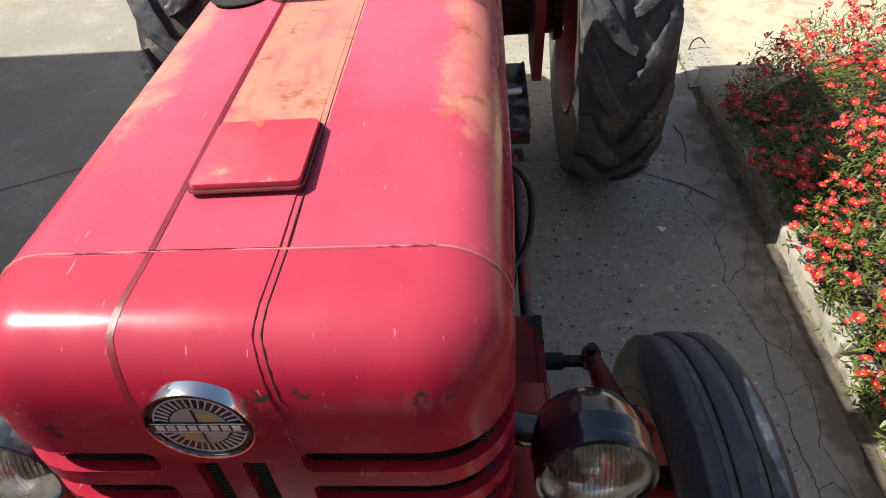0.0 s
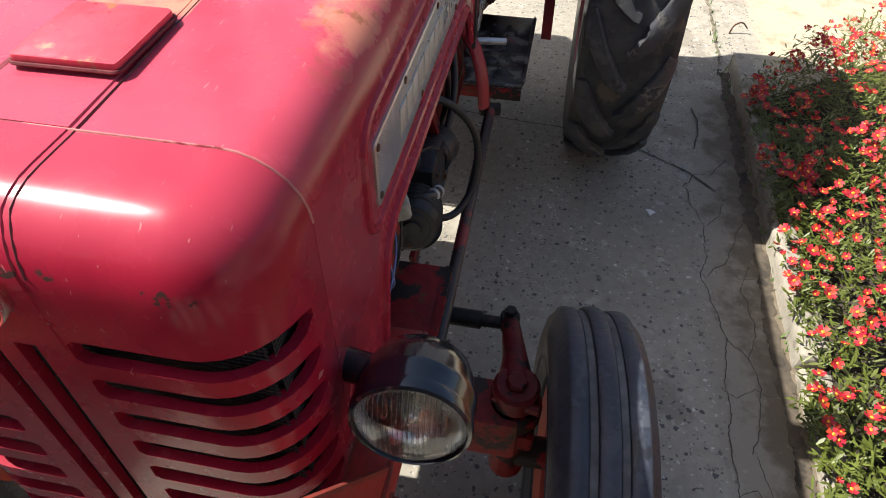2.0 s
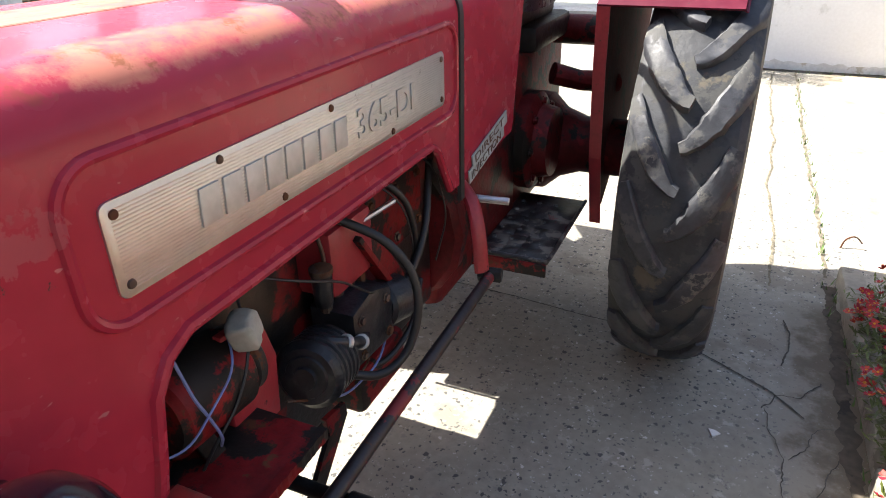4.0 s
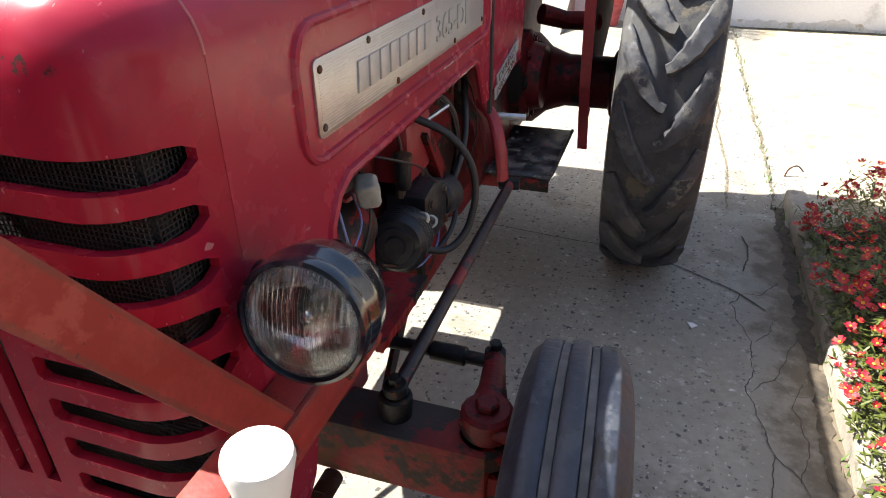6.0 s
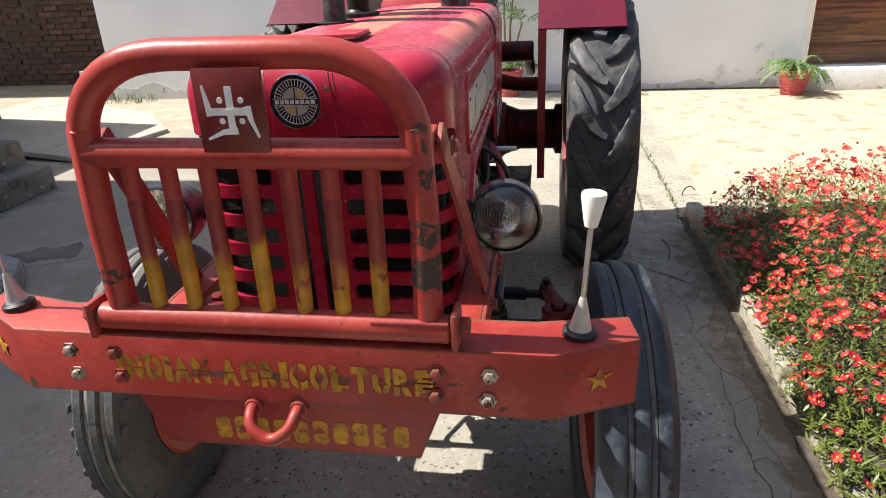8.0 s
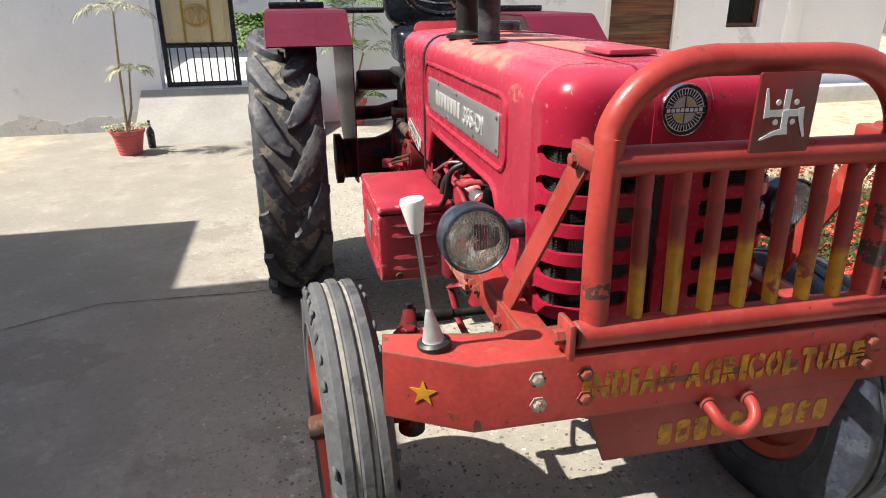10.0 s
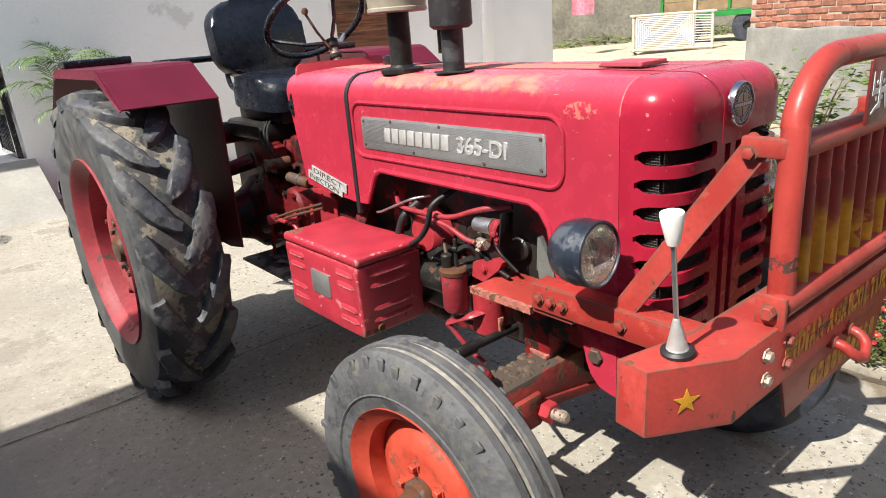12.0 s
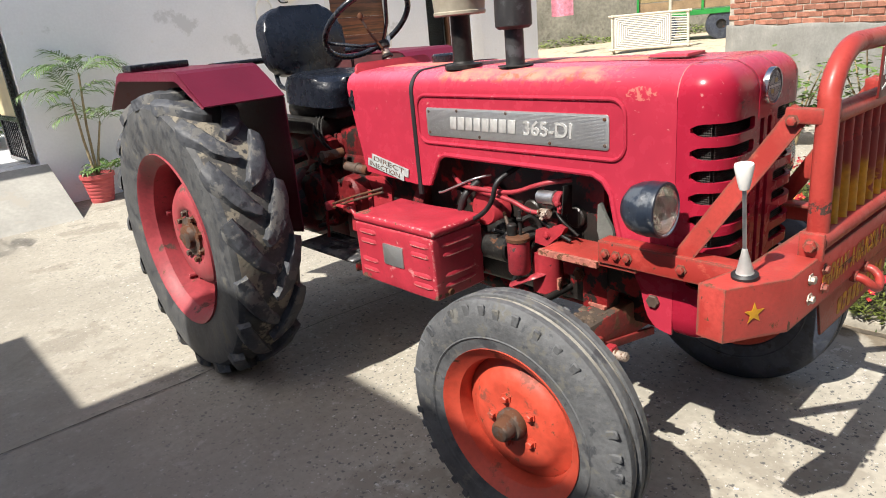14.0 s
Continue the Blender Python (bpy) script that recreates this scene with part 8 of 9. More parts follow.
part("stay_bar", slab(bmesh.new(), [(-0.30, 0.474), (0.0, 0.414), (0.0, 0.388), (-0.30, 0.448)], 0.012, plane_at((0, 0.075, 0), (1, 0, 0), (0, 0, 1)), 0.002), M_beam, axle)
crust = bmesh.new()
rng = random.Random(61)
for k in range(46):
    r = rng.uniform(0.006, 0.016)
    lathe(crust, [(0, 0.001), (r, 0.0), (r * 0.7, r * 0.30), (0, r * 0.42)], pose(rng.uniform(-0.44, -0.20), rng.uniform(0.09, 0.172), 0.544, 0, 0, rng.uniform(0, 360)) @ Matrix.Diagonal((1, rng.uniform(0.6, 1.3), 1, 1)), 7)
part("mud_crust", crust, mat("dried_brown_mud", (0.075, 0.052, 0.036), 0.95, var=0.4, scale=30, fine=120, bump=0.8), axle, "dried brown mud caked on the axle")
part("axle_plate", slab(bmesh.new(), [(-0.212, 0.19), (-0.166, 0.187), (-0.158, 0.100), (-0.225, 0.104)][::-1], 0.012, pose(0, 0, 0.546), 0.003), M_lip, axle)
bm = rod(bmesh.new(), (0.185, 0.09, 0.395), (0.185, -0.015, 0.395), 0.019)
part("stay_bolt", bm, M_iron, axle)
part("stay_nut", rod(bmesh.new(), (0.185, 0.0, 0.395), (0.185, 0.03, 0.395), 0.032, seg=6), M_iron, axle)
for s in (1, -1):
    bm = rod(bmesh.new(), (0.455 * s, 0.13, 0.30), (0.455 * s, 0.13, 0.585), 0.036)
    rod(bm, (0.455 * s, 0.13, 0.50), (0.455 * s, 0.13, 0.545), 0.052)
    rod(bm, (0.46 * s, 0.13, 0.368), (0.60 * s, 0.13, 0.368), 0.032)
    box(bm, (0.415 * s, 0.085, 0.44), (0.50 * s, 0.175, 0.49), 0.01)
    part("spindle", bm, M_red_dirty, axle, "greasy steering spindle")
    bm = bmesh.new()
    sweep(bm, [(0.455 * s, 0.13, 0.572), (0.450 * s, 0.165, 0.580), (0.445 * s, 0.20, 0.578), (0.425 * s, 0.30, 0.568)], [0.040, 0.030, 0.024, 0.017], 12, flat=0.75)
    rod(bm, (0.455 * s, 0.13, 0.548), (0.455 * s, 0.13, 0.598), 0.043)
    rod(bm, (0.455 * s, 0.13, 0.598), (0.455 * s, 0.13, 0.612), 0.020, seg=6)
    rod(bm, (0.415 * s, 0.112, 0.575), (0.500 * s, 0.096, 0.575), 0.010, seg=8)
    part("track_arm", bm, M_grease, axle, "greasy tapered steering arm with its clamp")
    bm = rod(bmesh.new(), (0.425 * s, 0.30, 0.535), (0.425 * s, 0.30, 0.578), 0.020)
    rod(bm, (0.425 * s, 0.30, 0.578), (0.425 * s, 0.30, 0.596), 0.012, seg=6)
    part("track_rod_end", bm, M_dark, axle)
bm = rod(bmesh.new(), (-0.42, 0.30, 0.548), (0.42, 0.30, 0.548), 0.013)
for s in (1, -1):
    rod(bm, (0.30 * s, 0.30, 0.548), (0.37 * s, 0.30, 0.548), 0.019)
part("tie_rod", bm, M_dark, axle, "black tie rod")

# ---- potted plants ----
M_pot = mat("red_clay_pot", (0.46, 0.085, 0.085), 0.6, var=0.12, scale=10, bump=0.1)
M_leaf = mat("palm_green", (0.09, 0.16, 0.035), 0.55, var=0.3, scale=8, bump=0.1)
M_leaf_dry = mat("pale_dry_leaf", (0.33, 0.33, 0.20), 0.7, var=0.3, scale=9)
M_stem = mat("pale_stem", (0.26, 0.20, 0.11), 0.8, var=0.3, scale=15, bump=0.3)


def pot(parent, at, r, h):
    prof = [(0, 0), (r * 0.70, 0)]
    for k in range(6):
        z = h * (0.06 + 0.13 * k)
        prof += [(r * (0.72 + 0.042 * k), z), (r * (0.75 + 0.042 * k), z + h * 0.05), (r * (0.73 + 0.042 * k), z + h * 0.1)]
    prof += [(r * 0.98, h * 0.84), (r * 1.06, h * 0.86), (r * 1.08, h), (r * 0.94, h), (r * 0.90, h * 0.9)]
    ob = part("pot", lathe(bmesh.new(), prof, Matrix.Translation(at), 32), M_pot, parent)
    part("soil", lathe(bmesh.new(), [(0, h * 0.9), (r * 0.92, h * 0.9)], Matrix.Translation(at), 24), M_soil, parent)
    return ob


def frond(verts, faces, base, way, length, rng, n=15, droop=0.5, w=0.011, leaf=0.17):
    """A feather leaf: a bent midrib with thin leaflets on both sides."""
    base, way = Vector(base), Vector(way).normalized()
    p, d = base.copy(), way.copy()
    side = d.cross(Vector((0, 0, 1))).normalized() if abs(d.z) < 0.99 else Vector((1, 0, 0))
    step = length / n
    for k in range(n):
        d = (d + Vector((0, 0, -droop / n))).normalized()
        q = p + d * step
        i = len(verts)
        o = side * 0.003
        verts += [p - o, p + o, q + o, q - o]
        faces.append((i, i + 1, i + 2, i + 3))
        if k > 1:
            ln = leaf * math.sin(math.pi * (k + 1) / (n + 2)) ** 0.7 * rng.uniform(0.8, 1.15)
            for s in (-1, 1):
                dd = (side * s * 0.8 + d * 0.75 + Vector((0, 0, rng.uniform(-0.35, 0.05)))).normalized()
                nn = dd.cross(d).normalized()
                ac = nn.cross(dd).normalized() * w
                i = len(verts)
                mid = q + dd * ln * 0.5 + Vector((0, 0, 0.01))
                end = q + dd * ln - Vector((0, 0, 0.03 * ln / 0.17))
                verts += [q - ac * 0.4, q + ac * 0.4, mid + ac, mid - ac, end]
                faces += [(i, i + 1, i + 2, i + 3), (i + 3, i + 2, i + 4)]
        p = q


def leaves(name, verts, faces, material, parent=None, label=""):
    me = bpy.data.meshes.new(name)
    me.from_pydata([tuple(v) for v in verts], [], faces)
    me.materials.append(material)
    ob = new(name, me)
    if parent is not None:
        ob.parent = parent
    if label:
        tagged(ob, label)
    return ob


# tall palm beside the gate
rng = random.Random(5)
palm = thing("potted_palm", "green feather palm in a ribbed red pot by the wall", "plant")
pot(palm, (0.02, 6.36, 0.0), 0.155, 0.29)
for k, (dx, top) in enumerate(((0.02, 1.28), (-0.04, 1.05), (0.06, 0.80))):
    bm = bmesh.new()
    sweep(bm, [(0.02 + dx * 0.3, 6.36, 0.26), (0.02 + dx, 6.35, top * 0.6), (0.02 + dx * 2 + 0.03, 6.34, top)], [0.015, 0.012, 0.009], 8)
    part("stem", bm, M_stem, palm)
    verts, faces = [], []
    for j in range(7 if k == 0 else 5):
        a = 2 * math.pi * (j + 0.3 * k) / (7 if k == 0 else 5)
        frond(verts, faces, (0.02 + dx * 2 + 0.03, 6.34, top - 0.04), (math.cos(a), 0.55 * math.sin(a) - 0.15, 0.9 + 0.5 * rng.random()), 0.50, rng, n=17, droop=1.6, leaf=0.21, w=0.0065)
    leaves("crown", verts, faces, M_leaf, palm)
verts, faces = [], []
for j in range(12):
    a = 2 * math.pi * j / 12
    frond(verts, faces, (0.14, 6.33, 0.26), (math.cos(a), 0.6 * math.sin(a), 1.1), 0.26, rng, n=8, droop=1.2, leaf=0.10)
leaves("offshoot", verts, faces, M_leaf, palm)
# thin palm with dry leaves
palm = thing("potted_palm", "thin dry palm in a small red pot", "plant")
pot(palm, (-2.20, 5.37, 0.0), 0.145, 0.235)
for dx, top in ((0.0, 1.28), (0.05, 0.78)):
    bm = bmesh.new()
    sweep(bm, [(-2.2, 5.37, 0.2), (-2.18 + dx, 5.37, top * 0.55), (-2.14 + dx, 5.36, top)], [0.014, 0.011, 0.008], 8)
    part("stem", bm, M_stem, palm)
    verts, faces = [], []
    for j in range(8):
        a = 2 * math.pi * j / 8
        frond(verts, faces, (-2.14 + dx, 5.36, top - 0.03), (math.cos(a), 0.5 * math.sin(a), 0.7 + 0.6 * rng.random()), 0.34 if top > 1 else 0.18, rng, n=10, droop=1.7, leaf=0.15, w=0.006)
    leaves("crown", verts, faces, M_leaf_dry, palm)
verts, faces = [], []
for j in range(40):
    a, r = rng.uniform(0, 6.28), rng.uniform(0.02, 0.16)
    frond(verts, faces, (-2.2 + r * 0.6 * math.cos(a), 5.37 + r * 0.6 * math.sin(a), 0.22), (math.cos(a), math.sin(a), 1.2), 0.13, rng, n=4, droop=1.0, leaf=0.035)
leaves("twigs", verts, faces, M_leaf_dry, palm)
# low fern pot
fern = thing("potted_fern", "arching green fern in a ribbed red pot", "plant")
pot(fern, (3.02, 6.15, 0.0), 0.16, 0.26)
verts, faces = [], []
for j in range(26):
    a = 2 * math.pi * j / 26 + rng.uniform(-0.1, 0.1)
    frond(verts, faces, (3.02, 6.15, 0.24), (math.cos(a), math.sin(a), rng.uniform(0.6, 1.9)), rng.uniform(0.32, 0.46), rng, n=12, droop=2.0, leaf=0.07, w=0.010)
leaves("crown", verts, faces, M_leaf, fern)
# pots inside the gate
for x, y, r, h in ((-0.66, 8.9, 0.17, 0.28), (-0.80, 9.5, 0.15, 0.28), (-0.92, 10.0, 0.16, 0.36)):
    plant = thing("potted_shrub", "bushy green plant in a red pot inside the gate", "plant", "pots inside the gate")
    pot(plant, (x, y, 0.445), r, h)
    verts, faces = [], []
    for j in range(60):
        a = rng.uniform(0, 6.28)
        frond(verts, faces, (x, y, 0.445 + h), (math.cos(a), math.sin(a), rng.uniform(0.5, 2.2)), rng.uniform(0.3, 0.5) * (1 if y < 9.2 else 1.6), rng, n=9, droop=1.4, leaf=0.16, w=0.03)
    leaves("crown", verts, faces, M_leaf, plant)
bottle = thing("bottle", "dark glass bottle standing by the wall", "bottle")
part("body", lathe(bmesh.new(), [(0, 0), (0.036, 0), (0.038, 0.15), (0.03, 0.18), (0.013, 0.21), (0.013, 0.27), (0, 0.27)], pose(-2.05, 5.62, 0.0), 20), M_black, bottle)

# ---- flower bed ----
bed = thing("flower_bed", "low bed of red and orange flowers with small green leaves", "flowers")
rs = np.random.RandomState(3)
N = 9500
px = 1.265 + 2.0 * rs.rand(N) ** 1.25
py = -1.6 + (np.minimum(2.12 + 0.9 * (px - 1.22), 2.7) + 1.6) * rs.rand(N)
px = px - 0.045 * (py < 0.65)
edge = np.clip((px - 1.235) / 0.30, 0, 1)
lump = np.array([noise.noise(Vector((x * 3.2, y * 3.2, 0))) for x, y in zip(px, py)])
top = 0.10 + 0.15 * edge + 0.07 * lump
verts, faces = [], []
for k in range(N):
    base = Vector((px[k], py[k], 0.03))
    tip = Vector((px[k] + rs.uniform(-0.05, 0.04), py[k] + rs.uniform(-0.05, 0.05), top[k] * rs.uniform(0.75, 1.1)))
    for j in range(6):
        t = 0.30 + 0.70 * (j + rs.rand()) / 6
        p = base.lerp(tip, t)
        a = rs.uniform(0, 6.28)
        d = Vector((math.cos(a), math.sin(a), rs.uniform(-0.1, 0.9))).normalized()
        s = d.cross(Vector((0, 0, 1))).normalized() * rs.uniform(0.0028, 0.005)
        ln = rs.uniform(0.020, 0.040)
        i = len(verts)
        verts += [p - s * 0.4, p + s * 0.4, p + d * ln * 0.6 + s, p + d * ln * 0.6 - s, p + d * ln]
        faces += [(i, i + 1, i + 2, i + 3), (i + 3, i + 2, i + 4)]
M_foliage = mat("fleshy_leaf_green", (0.090, 0.112, 0.018), 0.5, var=0.35, scale=20, fine=90, bump=0.05)
tagged(leaves("foliage", verts, faces, M_foliage, bed), "dense small fleshy green leaves", kind="stuff")


def petal_material(name, c0, c1):
    m = mat(name, c0, 0.6, var=0.2, scale=60)
    n, l = m.node_tree.nodes, m.node_tree.links
    b = n["Principled BSDF"]
    geo = n.new("ShaderNodeNewGeometry")
    oi = n.new("ShaderNodeObjectInfo")
    add = n.new("ShaderNodeMath")
    add.operation = "FRACT"
    s = n.new("ShaderNodeMath")
    l.new(geo.outputs["Random Per Island"], s.inputs[0])
    l.new(oi.outputs["Random"], s.inputs[1])
    l.new(s.outputs[0], add.inputs[0])
    x = n.new("ShaderNodeMix")
    x.data_type = "RGBA"
    r = n.new("ShaderNodeMapRange")
    r.inputs["From Min"].default_value = 0.55
    l.new(add.outputs[0], r.inputs["Value"])
    l.new(r.outputs["Result"], x.inputs[0])
    x.inputs[6].default_value, x.inputs[7].default_value = (*c0, 1), (*c1, 1)
    l.new(x.outputs[2], b.inputs["Base Color"])
    b.inputs["Subsurface Weight"].default_value = 0.0
    return m


M_petal = petal_material("petal_red", (0.37, 0.009, 0.026), (0.52, 0.058, 0.013))
M_centre = mat("flower_centre", (0.75, 0.32, 0.03), 0.6)


def flower_mesh(r, cup, seed):
    """A cup of five broad petals with a small yellow centre."""
    rng = random.Random(seed)
    vs, fs, mi = [], [], []
    for k in range(5):
        a = 2 * math.pi * k / 5 + rng.uniform(-0.1, 0.1)
        i = len(vs)
        pts = ((0.05, 0, 0), (0.55, -0.62, 0.35), (0.55, 0.62, 0.35), (1.0, -0.42, 0.75), (1.0, 0.42, 0.75), (0.93, 0.0, 0.62))
        for u, w, h in pts:
            an = a + w * 0.95
            vs.append((r * u * math.cos(an) * (1 - 0.25 * cup), r * u * math.sin(an) * (1 - 0.25 * cup), r * h * cup))
        fs += [(i, i + 1, i + 2), (i + 1, i + 3, i + 5), (i + 1, i + 5, i + 2), (i + 2, i + 5, i + 4)]
        mi += [0] * 4
    i = len(vs)
    for k in range(5):
        a = 2 * math.pi * k / 5
        vs.append((0.24 * r * math.cos(a), 0.24 * r * math.sin(a), 0.18 * r))
    vs.append((0, 0, 0.32 * r))
    fs += [(i + k, i + (k + 1) % 5, i + 5) for k in range(5)]
    mi += [1] * 5
    return vs, fs, mi


kinds = []
for k in range(5):
    vs, fs, mi = flower_mesh((0.0205, 0.0235, 0.0175, 0.022, 0.015)[k], (0.5, 0.35, 0.9, 0.6, 1.3)[k], k)
    me = bpy.data.meshes.new("flower")
    me.from_pydata(vs, [], fs)
    me.materials.append(M_petal)
    me.materials.append(M_centre)
    me.polygons.foreach_set("material_index", mi)
    kinds.append((me, vs, fs, mi))
F = 4600
fx = 1.225 + 1.9 * rs.rand(F) ** 1.25
fy = -1.2 + (np.minimum(2.08 + 0.9 * (fx - 1.22), 2.68) + 1.2) * rs.rand(F)
order = np.argsort((fx - 1.2) + 0.35 * np.abs(fy - 1.3))
av, af, am, single = [], [], [], 0
for rank, k in enumerate(order):
    if noise.noise(Vector((fx[k] * 6, fy[k] * 6, 4))) + 0.9 * noise.noise(Vector((fx[k] * 17, fy[k] * 17, 7))) + 0.35 * min(fx[k] - 1.45, 0.6) < rs.uniform(-0.42, 0.12) + 0.20 * min(1, max(0, (1.0 - fy[k]) / 0.8)):
        continue
    e = min(max((fx[k] - 1.235) / 0.30, 0), 1)
    z = 0.115 + 0.15 * e + 0.07 * noise.noise(Vector((fx[k] * 3.2, fy[k] * 3.2, 0))) + rs.uniform(-0.01, 0.045)
    m = pose(fx[k], fy[k], z, rs.uniform(-35, 35), rs.uniform(-40, 25), rs.uniform(0, 360)) @ Matrix.Scale(rs.uniform(0.72, 1.15), 4)
    me, vs, fs, mi = kinds[k % 5]
    if single < 300:
        single += 1
        ob = new("flower", me)
        ob.parent = bed
        ob.matrix_basis = m
    else:
        i = len(av)
        av += [m @ Vector(v) for v in vs]
        af += [tuple(i + q for q in f_) for f_ in fs]
        am += mi
far = leaves("flower_mass", av, af, M_petal, bed)
far.data.materials.append(M_centre)
far.data.polygons.foreach_set("material_index", am)
tagged(far, "many small red and orange flowers", kind="stuff")

# tufts of weeds at wall bases and seams
tv, tf = [], []
for cx, cy, sx, sy, n in ((-4.75, 6.45, 0.35, 0.15, 120), (1.21, 3.3, 0.02, 1.2, 90), (1.21, 5.2, 0.03, 1.0, 50), (1.9, 6.5, 0.8, 0.05, 60), (1.24, 0.9, 0.015, 1.5, 60)):
    for k in range(n):
        p = Vector((cx + rs.uniform(-sx, sx), cy + rs.uniform(-sy, sy), 0))
        a = rs.uniform(0, 6.28)
        h = rs.uniform(0.02, 0.07) * (2.2 if cx < -4 else 0.7)
        d = Vector((math.cos(a) * 0.5, math.sin(a) * 0.5, 1)).normalized()
        s = Vector((-math.sin(a), math.cos(a), 0)) * 0.004
        i = len(tv)
        tv += [p - s, p + s, p + d * h]
        tf.append((i, i + 1, i + 2))
tagged(leaves("weeds", tv, tf, M_leaf), "sparse green weeds along seams and wall", "weeds", kind="stuff")

# ---- far yard: brick building, charpoy, trailer, boundary wall ----
M_brick = mat("fired_brick", (0.29, 0.125, 0.083), 0.9, var=0.28, scale=12, fine=60, bump=0.7, rand=0.30, wear=(((0.46, 0.39, 0.32), 0.02, 12, 0.95), ((0.16, 0.08, 0.055), -0.02, 9, 0.95)))
M_mortar = mat("grey_mortar", (0.36, 0.33, 0.28), 0.95, var=0.2, scale=14, bump=0.5)
M_render = mat("cement_render", (0.22, 0.22, 0.205), 0.9, var=0.18, scale=3, fine=35, bump=0.5, wear=(((0.29, 0.28, 0.25), 0.02, 3, 0.9), ((0.15, 0.15, 0.14), -0.01, 5, 0.9)))
C, U = Vector((6.97, 3.10, 0)), Vector((-0.48, -0.877, 0)).normalized()
mw = plane_at(C, U, (0, 0, 1))
shed = structure(new("wall_brick_east"), "red brick wall over a grey cement plinth", "wall")
part("core", box(bmesh.new(), (0, -0.1, -0.30), (7.0, 2.9, -0.012), m=mw), M_mortar, shed, smooth=False)
bm = box(bmesh.new(), (-0.02, -0.1, -0.014), (7.0, 1.055, 0.022), 0.012, 2, mw)
bmesh.ops.subdivide_edges(bm, edges=[e for e in bm.edges if e.calc_length() > 0.5], cuts=30, use_grid_fill=True)
for v in bm.verts:
    if v.co.z > 0.9:
        v.co.z += 0.035 * noise.noise(v.co * 3.5)
part("plinth", bm, M_render, shed, "grey cement plinth with an uneven top edge")
brick_me = bpy.data.meshes.new("brick")
bmb = box(bmesh.new(), (0, 0, -0.03), (0.182, 0.056, 0.004), 0.006, 1)
bmb.to_mesh(brick_me)
bmb.free()
brick_me.materials.append(M_brick)
rest = bmesh.new()
for r in range(17):
    for k in range(26):
        rr_ = random.Random(r * 50 + k)
        mk = mw @ pose(0.193 * k - (0.096 if r % 2 else 0) + rr_.uniform(-0.006, 0.006) + 0.10, 1.06 + 0.069 * r + rr_.uniform(-0.004, 0.004), rr_.uniform(-0.010, 0.006), 0, 0, rr_.uniform(-1.5, 1.5))
        if k < 17:
            ob = new("brick", brick_me)
            ob.parent = shed
            ob.matrix_basis = mk
        else:
            box(rest, (0, 0, -0.03), (0.182, 0.056, 0.004), m=mk)
tagged(part("brickwork", rest, M_brick, shed, smooth=False), "red fired bricks", kind="stuff")
part("flank", box(bmesh.new(), (-0.022, -0.1, -4.0), (0.02, 2.9, -0.30), m=mw), M_render, shed, smooth=False)

M_backwall = mat("grey_stone_wall", (0.22, 0.205, 0.165), 0.95, var=0.30, scale=1.5, fine=12, bump=1.0, wear=(((0.15, 0.135, 0.105), 0.08, 1.2, 0.95), ((0.29, 0.27, 0.22), 0.0, 3, 0.95)))
A, B = Vector((7.6, 17.0, 0.3)), Vector((24.0, 7.0, 0.3))
mb = plane_at(A, B - A, (0, 0, 1))
bm = box(bmesh.new(), (0, -0.5, -0.4), ((B - A).length, 3.2, 0), m=mb)
structure(part("wall_back", bm, M_backwall, smooth=False), "tall weathered grey boundary wall", "wall")
hv, hf = [], []
for k in range(7000):
    u = rs.uniform(-1.0, 14.0)
    p = mb @ Vector((1.0 + u, rs.uniform(-0.25, 0.42) * (0.7 + 0.3 * math.sin(u * 1.7)), rs.uniform(0.1, 0.9)))
    a, b = rs.uniform(0, 6.28), rs.uniform(-0.6, 0.6)
    d = Vector((math.cos(a), math.sin(a), b)).normalized() * rs.uniform(0.07, 0.15)
    s = d.cross(Vector((0, 0, 1))).normalized() * 0.04
    i = len(hv)
    hv += [p, p + d * 0.5 + s, p + d, p + d * 0.5 - s]
    hf.append((i, i + 1, i + 2, i + 3))
tagged(leaves("hedge", hv, hf, mat("hedge_green", (0.13, 0.17, 0.04), 0.7, var=0.4, scale=5)), "low yellow-green hedge along the boundary wall", "hedge", kind="stuff")

# plants before the brick wall
for cx, cy, top in ((4.75, 0.80, 0.95), (4.95, 1.45, 0.85), (4.55, 0.25, 1.0), (5.1, 2.0, 0.7)):
    shrub = thing("shrub", "broad-leaved green plant before the brick wall", "shrub", "plants before the brick wall")
    bv, bf = [], []
    for k in range(6):
        a = 2 * math.pi * k / 6
        bm = bmesh.new()
        end = Vector((cx + 0.25 * math.cos(a), cy + 0.25 * math.sin(a), top * rs.uniform(0.7, 1.05)))
        sweep(bm, [(cx, cy, 0), (cx + 0.1 * math.cos(a), cy + 0.1 * math.sin(a), top * 0.5), end], [0.012, 0.009, 0.005], 6)
        part("stem", bm, M_stem, shrub)
        for j in range(60):
            t = rs.uniform(0.25, 1.05)
            p = Vector((cx, cy, 0)).lerp(end, t) + Vector((rs.uniform(-0.09, 0.09), rs.uniform(-0.09, 0.09), rs.uniform(-0.04, 0.06)))
            an = rs.uniform(0, 6.28)
            d = Vector((math.cos(an), math.sin(an), rs.uniform(-0.5, 0.3))).normalized() * rs.uniform(0.05, 0.10)
            s = d.cross(Vector((0, 0, 1))).normalized() * rs.uniform(0.022, 0.036)
            i = len(bv)
            bv += [p, p + d * 0.45 + s, p + d, p + d * 0.45 - s]
            bf.append((i, i + 1, i + 2, i + 3))
    leaves("leaves", bv, bf, M_leaf, shrub)

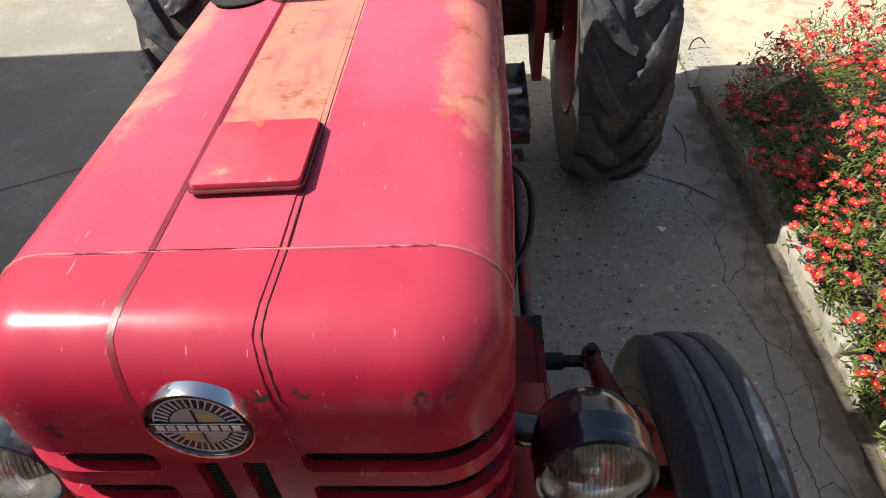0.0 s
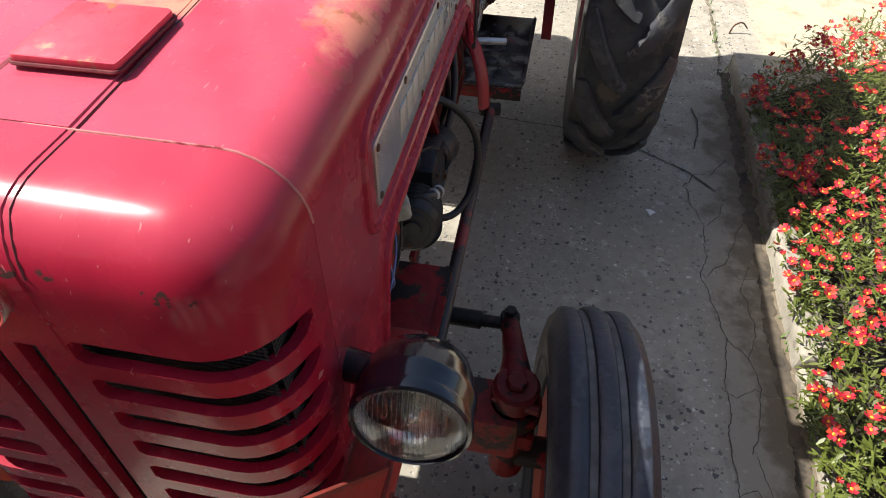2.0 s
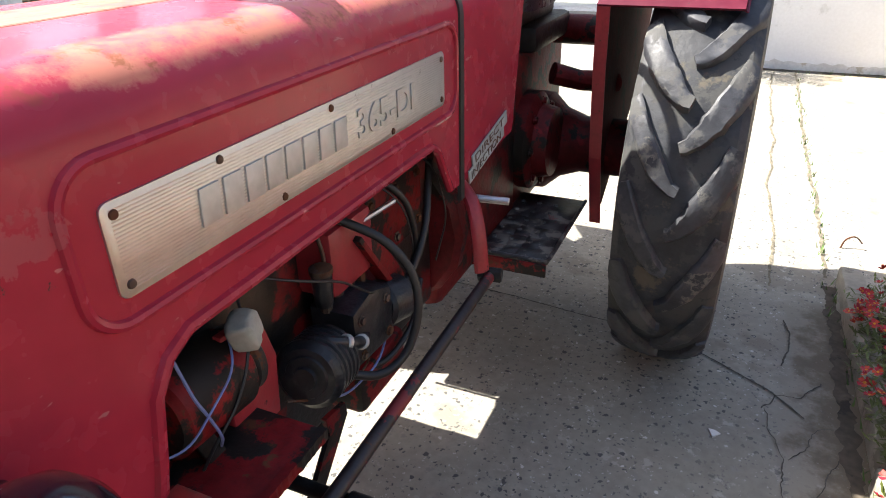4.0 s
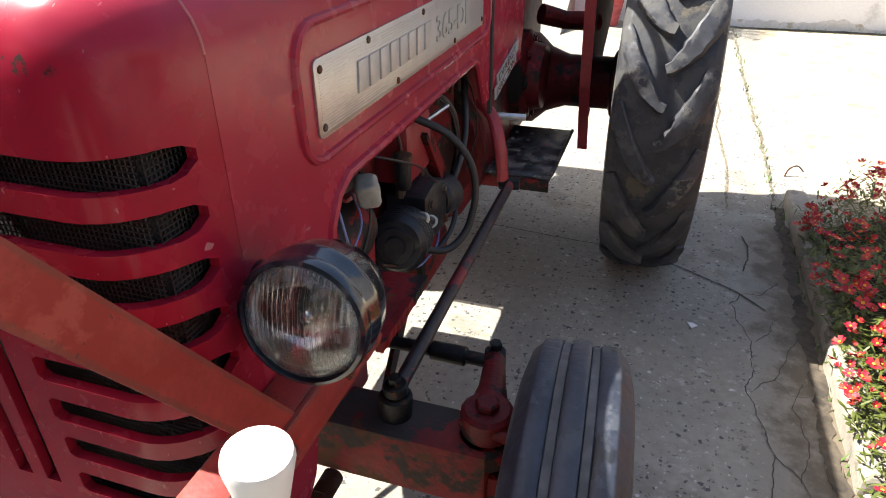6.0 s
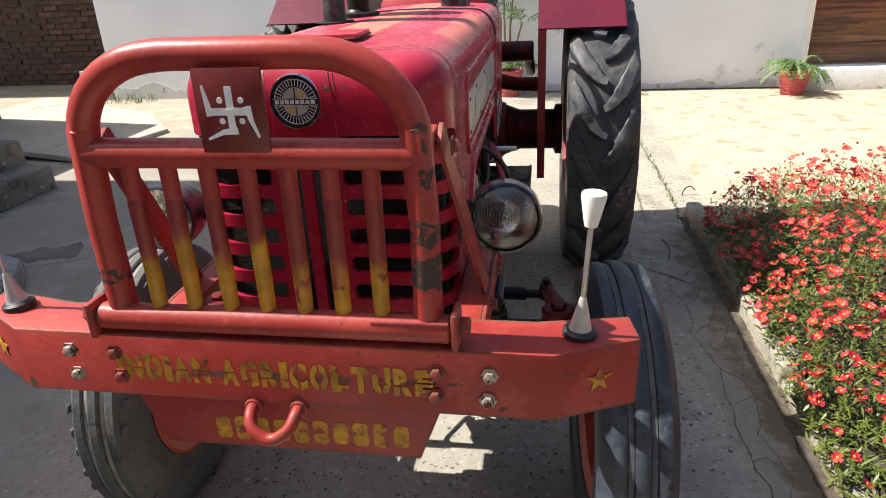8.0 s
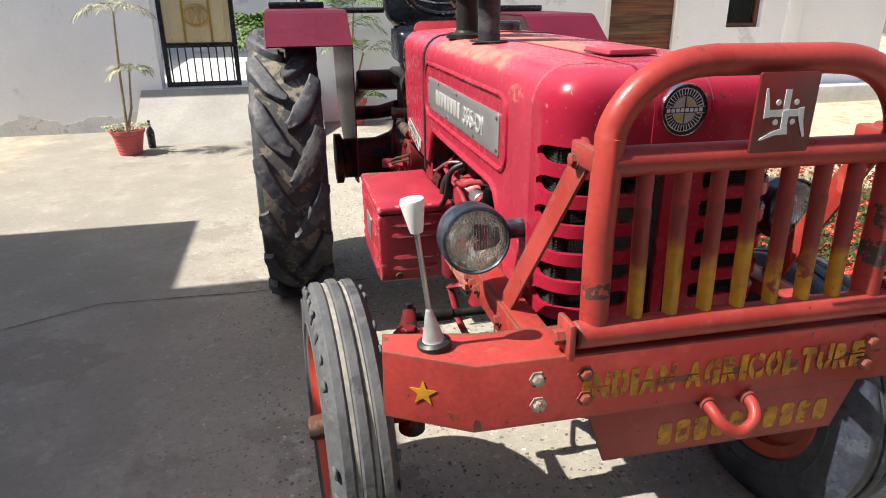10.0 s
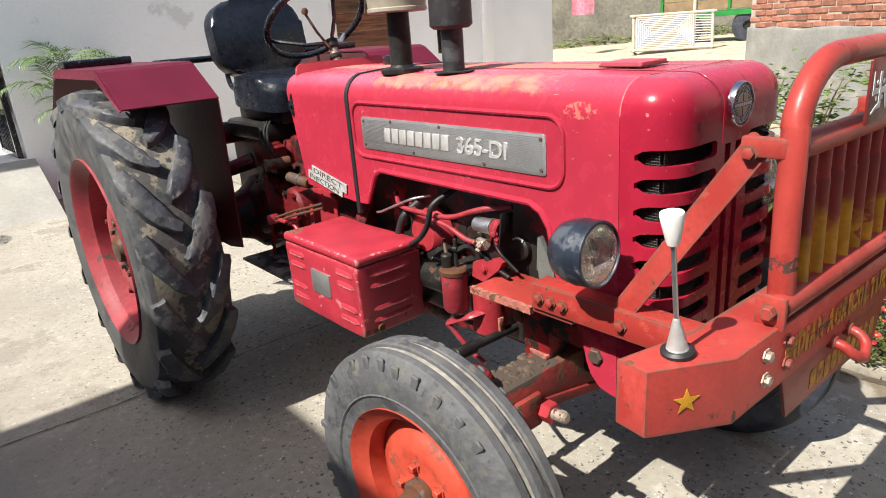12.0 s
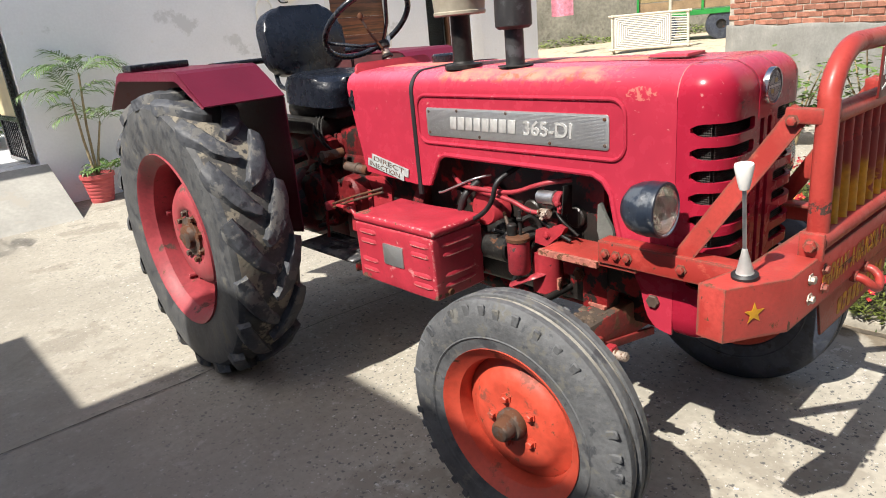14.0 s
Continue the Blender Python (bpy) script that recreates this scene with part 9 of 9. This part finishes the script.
# rope cot leaning on its side
P0, P1 = Vector((12.1, 8.23, 0.41)), Vector((12.95, 6.79, 0.41))
mc = plane_at(P0, P1 - P0, (0.10, 0.08, 1))
W_, H_ = (P1 - P0).length, 0.83
cot = thing("rope_cot", "wooden cot with white woven rope leaning on edge", "cot")
M_pole = mat("bare_wood", (0.50, 0.44, 0.35), 0.7, var=0.2, scale=12)
M_rope = mat("white_rope", (0.66, 0.63, 0.56), 0.9, var=0.2, scale=30, bump=0.4)
for a, b in (((-0.08, 0.05), (W_ + 0.08, 0.05)), ((-0.08, H_ - 0.03), (W_ + 0.08, H_ - 0.03)), ((0.0, 0.0), (0.0, H_)), ((W_, 0.0), (W_, H_))):
    part("rail", rod(bmesh.new(), mc @ Vector((*a, 0)), mc @ Vector((*b, 0)), 0.030, seg=10), M_pole, cot)
for u in (0.0, W_):
    for v in (0.05, H_ - 0.03):
        part("leg", rod(bmesh.new(), mc @ Vector((u, v, 0.06)), mc @ Vector((u, v, -0.42)), 0.034, seg=10), M_pole, cot)
bm = box(bmesh.new(), (0.03, 0.08, -0.008), (W_ - 0.36, H_ - 0.06, 0.008), m=mc)
part("woven_bed", bm, mat("woven_shadow", (0.30, 0.29, 0.26), 0.95, var=0.2, scale=20), cot)
for k in range(9):
    o = 0.04 + 0.042 * k
    u0, u1, v0, v1 = 0.03 + o, W_ - 0.36 - o, 0.06 + o * 0.92, H_ - 0.04 - o * 0.92
    if u1 > u0 and v1 > v0:
        bm = bmesh.new()
        for p, q in (((u0, v0), (u1, v0)), ((u1, v0), (u1, v1)), ((u1, v1), (u0, v1)), ((u0, v1), (u0, v0))):
            rod(bm, mc @ Vector((*p, 0.012)), mc @ Vector((*q, 0.012)), 0.014, seg=6)
        part("rope_ring", bm, M_rope, cot)
for k in range(13):
    v = 0.08 + 0.055 * k
    part("rope", rod(bmesh.new(), mc @ Vector((W_ - 0.36, v, 0)), mc @ Vector((W_, 0.08 + 0.053 * k, 0)), 0.011, seg=6), M_rope, cot)

# green farm trailer
tr = thing("trailer", "green farm trailer with plank sides", "trailer")
T0 = Vector((14.3, 8.6, 0.42))
mtz = plane_at(T0, (0.52, -0.85, 0), (0, 0, 1))
M_green = mat("green_paint", (0.02, 0.21, 0.04), 0.4, var=0.15, scale=6)
part("bed", box(bmesh.new(), (-0.3, 0.62, -1.8), (2.1, 0.74, 0), 0.01, 1, mtz), M_green, tr)
for k in range(4):
    part("post", box(bmesh.new(), (-0.3 + 0.78 * k, 0.74, -0.06), (-0.24 + 0.78 * k, 1.75, 0.0), 0.004, 1, mtz), M_green, tr)
for k in range(4):
    part("side_plank", box(bmesh.new(), (-0.3, 0.78 + 0.24 * k, -0.10), (2.1, 1.0 + 0.24 * k, -0.06), 0.004, 1, mtz), mat("trailer_board", (0.23, 0.155 + 0.02 * (k % 2), 0.085), 0.7, var=0.25, scale=5), tr)
for u in (0.35, 1.75):
    wh = part("wheel", lathe(bmesh.new(), [(0.12, -0.08), (0.30, -0.09), (0.36, -0.07), (0.37, 0), (0.36, 0.07), (0.30, 0.09), (0.12, 0.08)], mtz @ pose(u, 0.36, -0.12), 28, True), M_tyre, tr)
    part("rim", lathe(bmesh.new(), [(0, 0.03), (0.10, 0.04), (0.20, 0.06), (0.20, -0.05), (0, -0.05)], mtz @ pose(u, 0.36, -0.12), 20), M_dark, wh)

# towel on a line
bm = bmesh.new()
rows = []
for k in range(9):
    u = k / 8
    rows.append([bm.verts.new(Vector((11.75 + 0.32 * u, 9.72 - 0.42 * u, z)) + Vector((0.04 * math.sin(9 * u), 0.03 * math.sin(7 * u), 0))) for z in (2.3, 1.8, 1.32)])
for p, q in zip(rows, rows[1:]):
    for c in range(2):
        bm.faces.new((p[c], p[c + 1], q[c + 1], q[c]))
towel = thick(tagged(part("towel", bm, mat("pink_cloth", (0.55, 0.20, 0.26), 0.9, var=0.3, scale=14)), "pink striped towel hanging on a line", "towel"), 0.01)
bm = rod(bmesh.new(), (10.4, 10.9, 2.30), (13.4, 7.5, 2.30), 0.006, seg=6)
tagged(part("clothes_line", bm, M_rubber), "thin wire clothes line", "line")
post = thing("line_post", "thin wooden post holding the clothes line", "post")
part("pole", rod(bmesh.new(), (10.4, 10.9, 0.2), (10.4, 10.9, 2.4), 0.04, seg=10), M_pole, post)
post = thing("line_post", "thin wooden post holding the clothes line", "post")
part("pole", rod(bmesh.new(), (13.4, 7.5, 0.2), (13.4, 7.5, 2.4), 0.04, seg=10), M_pole, post)
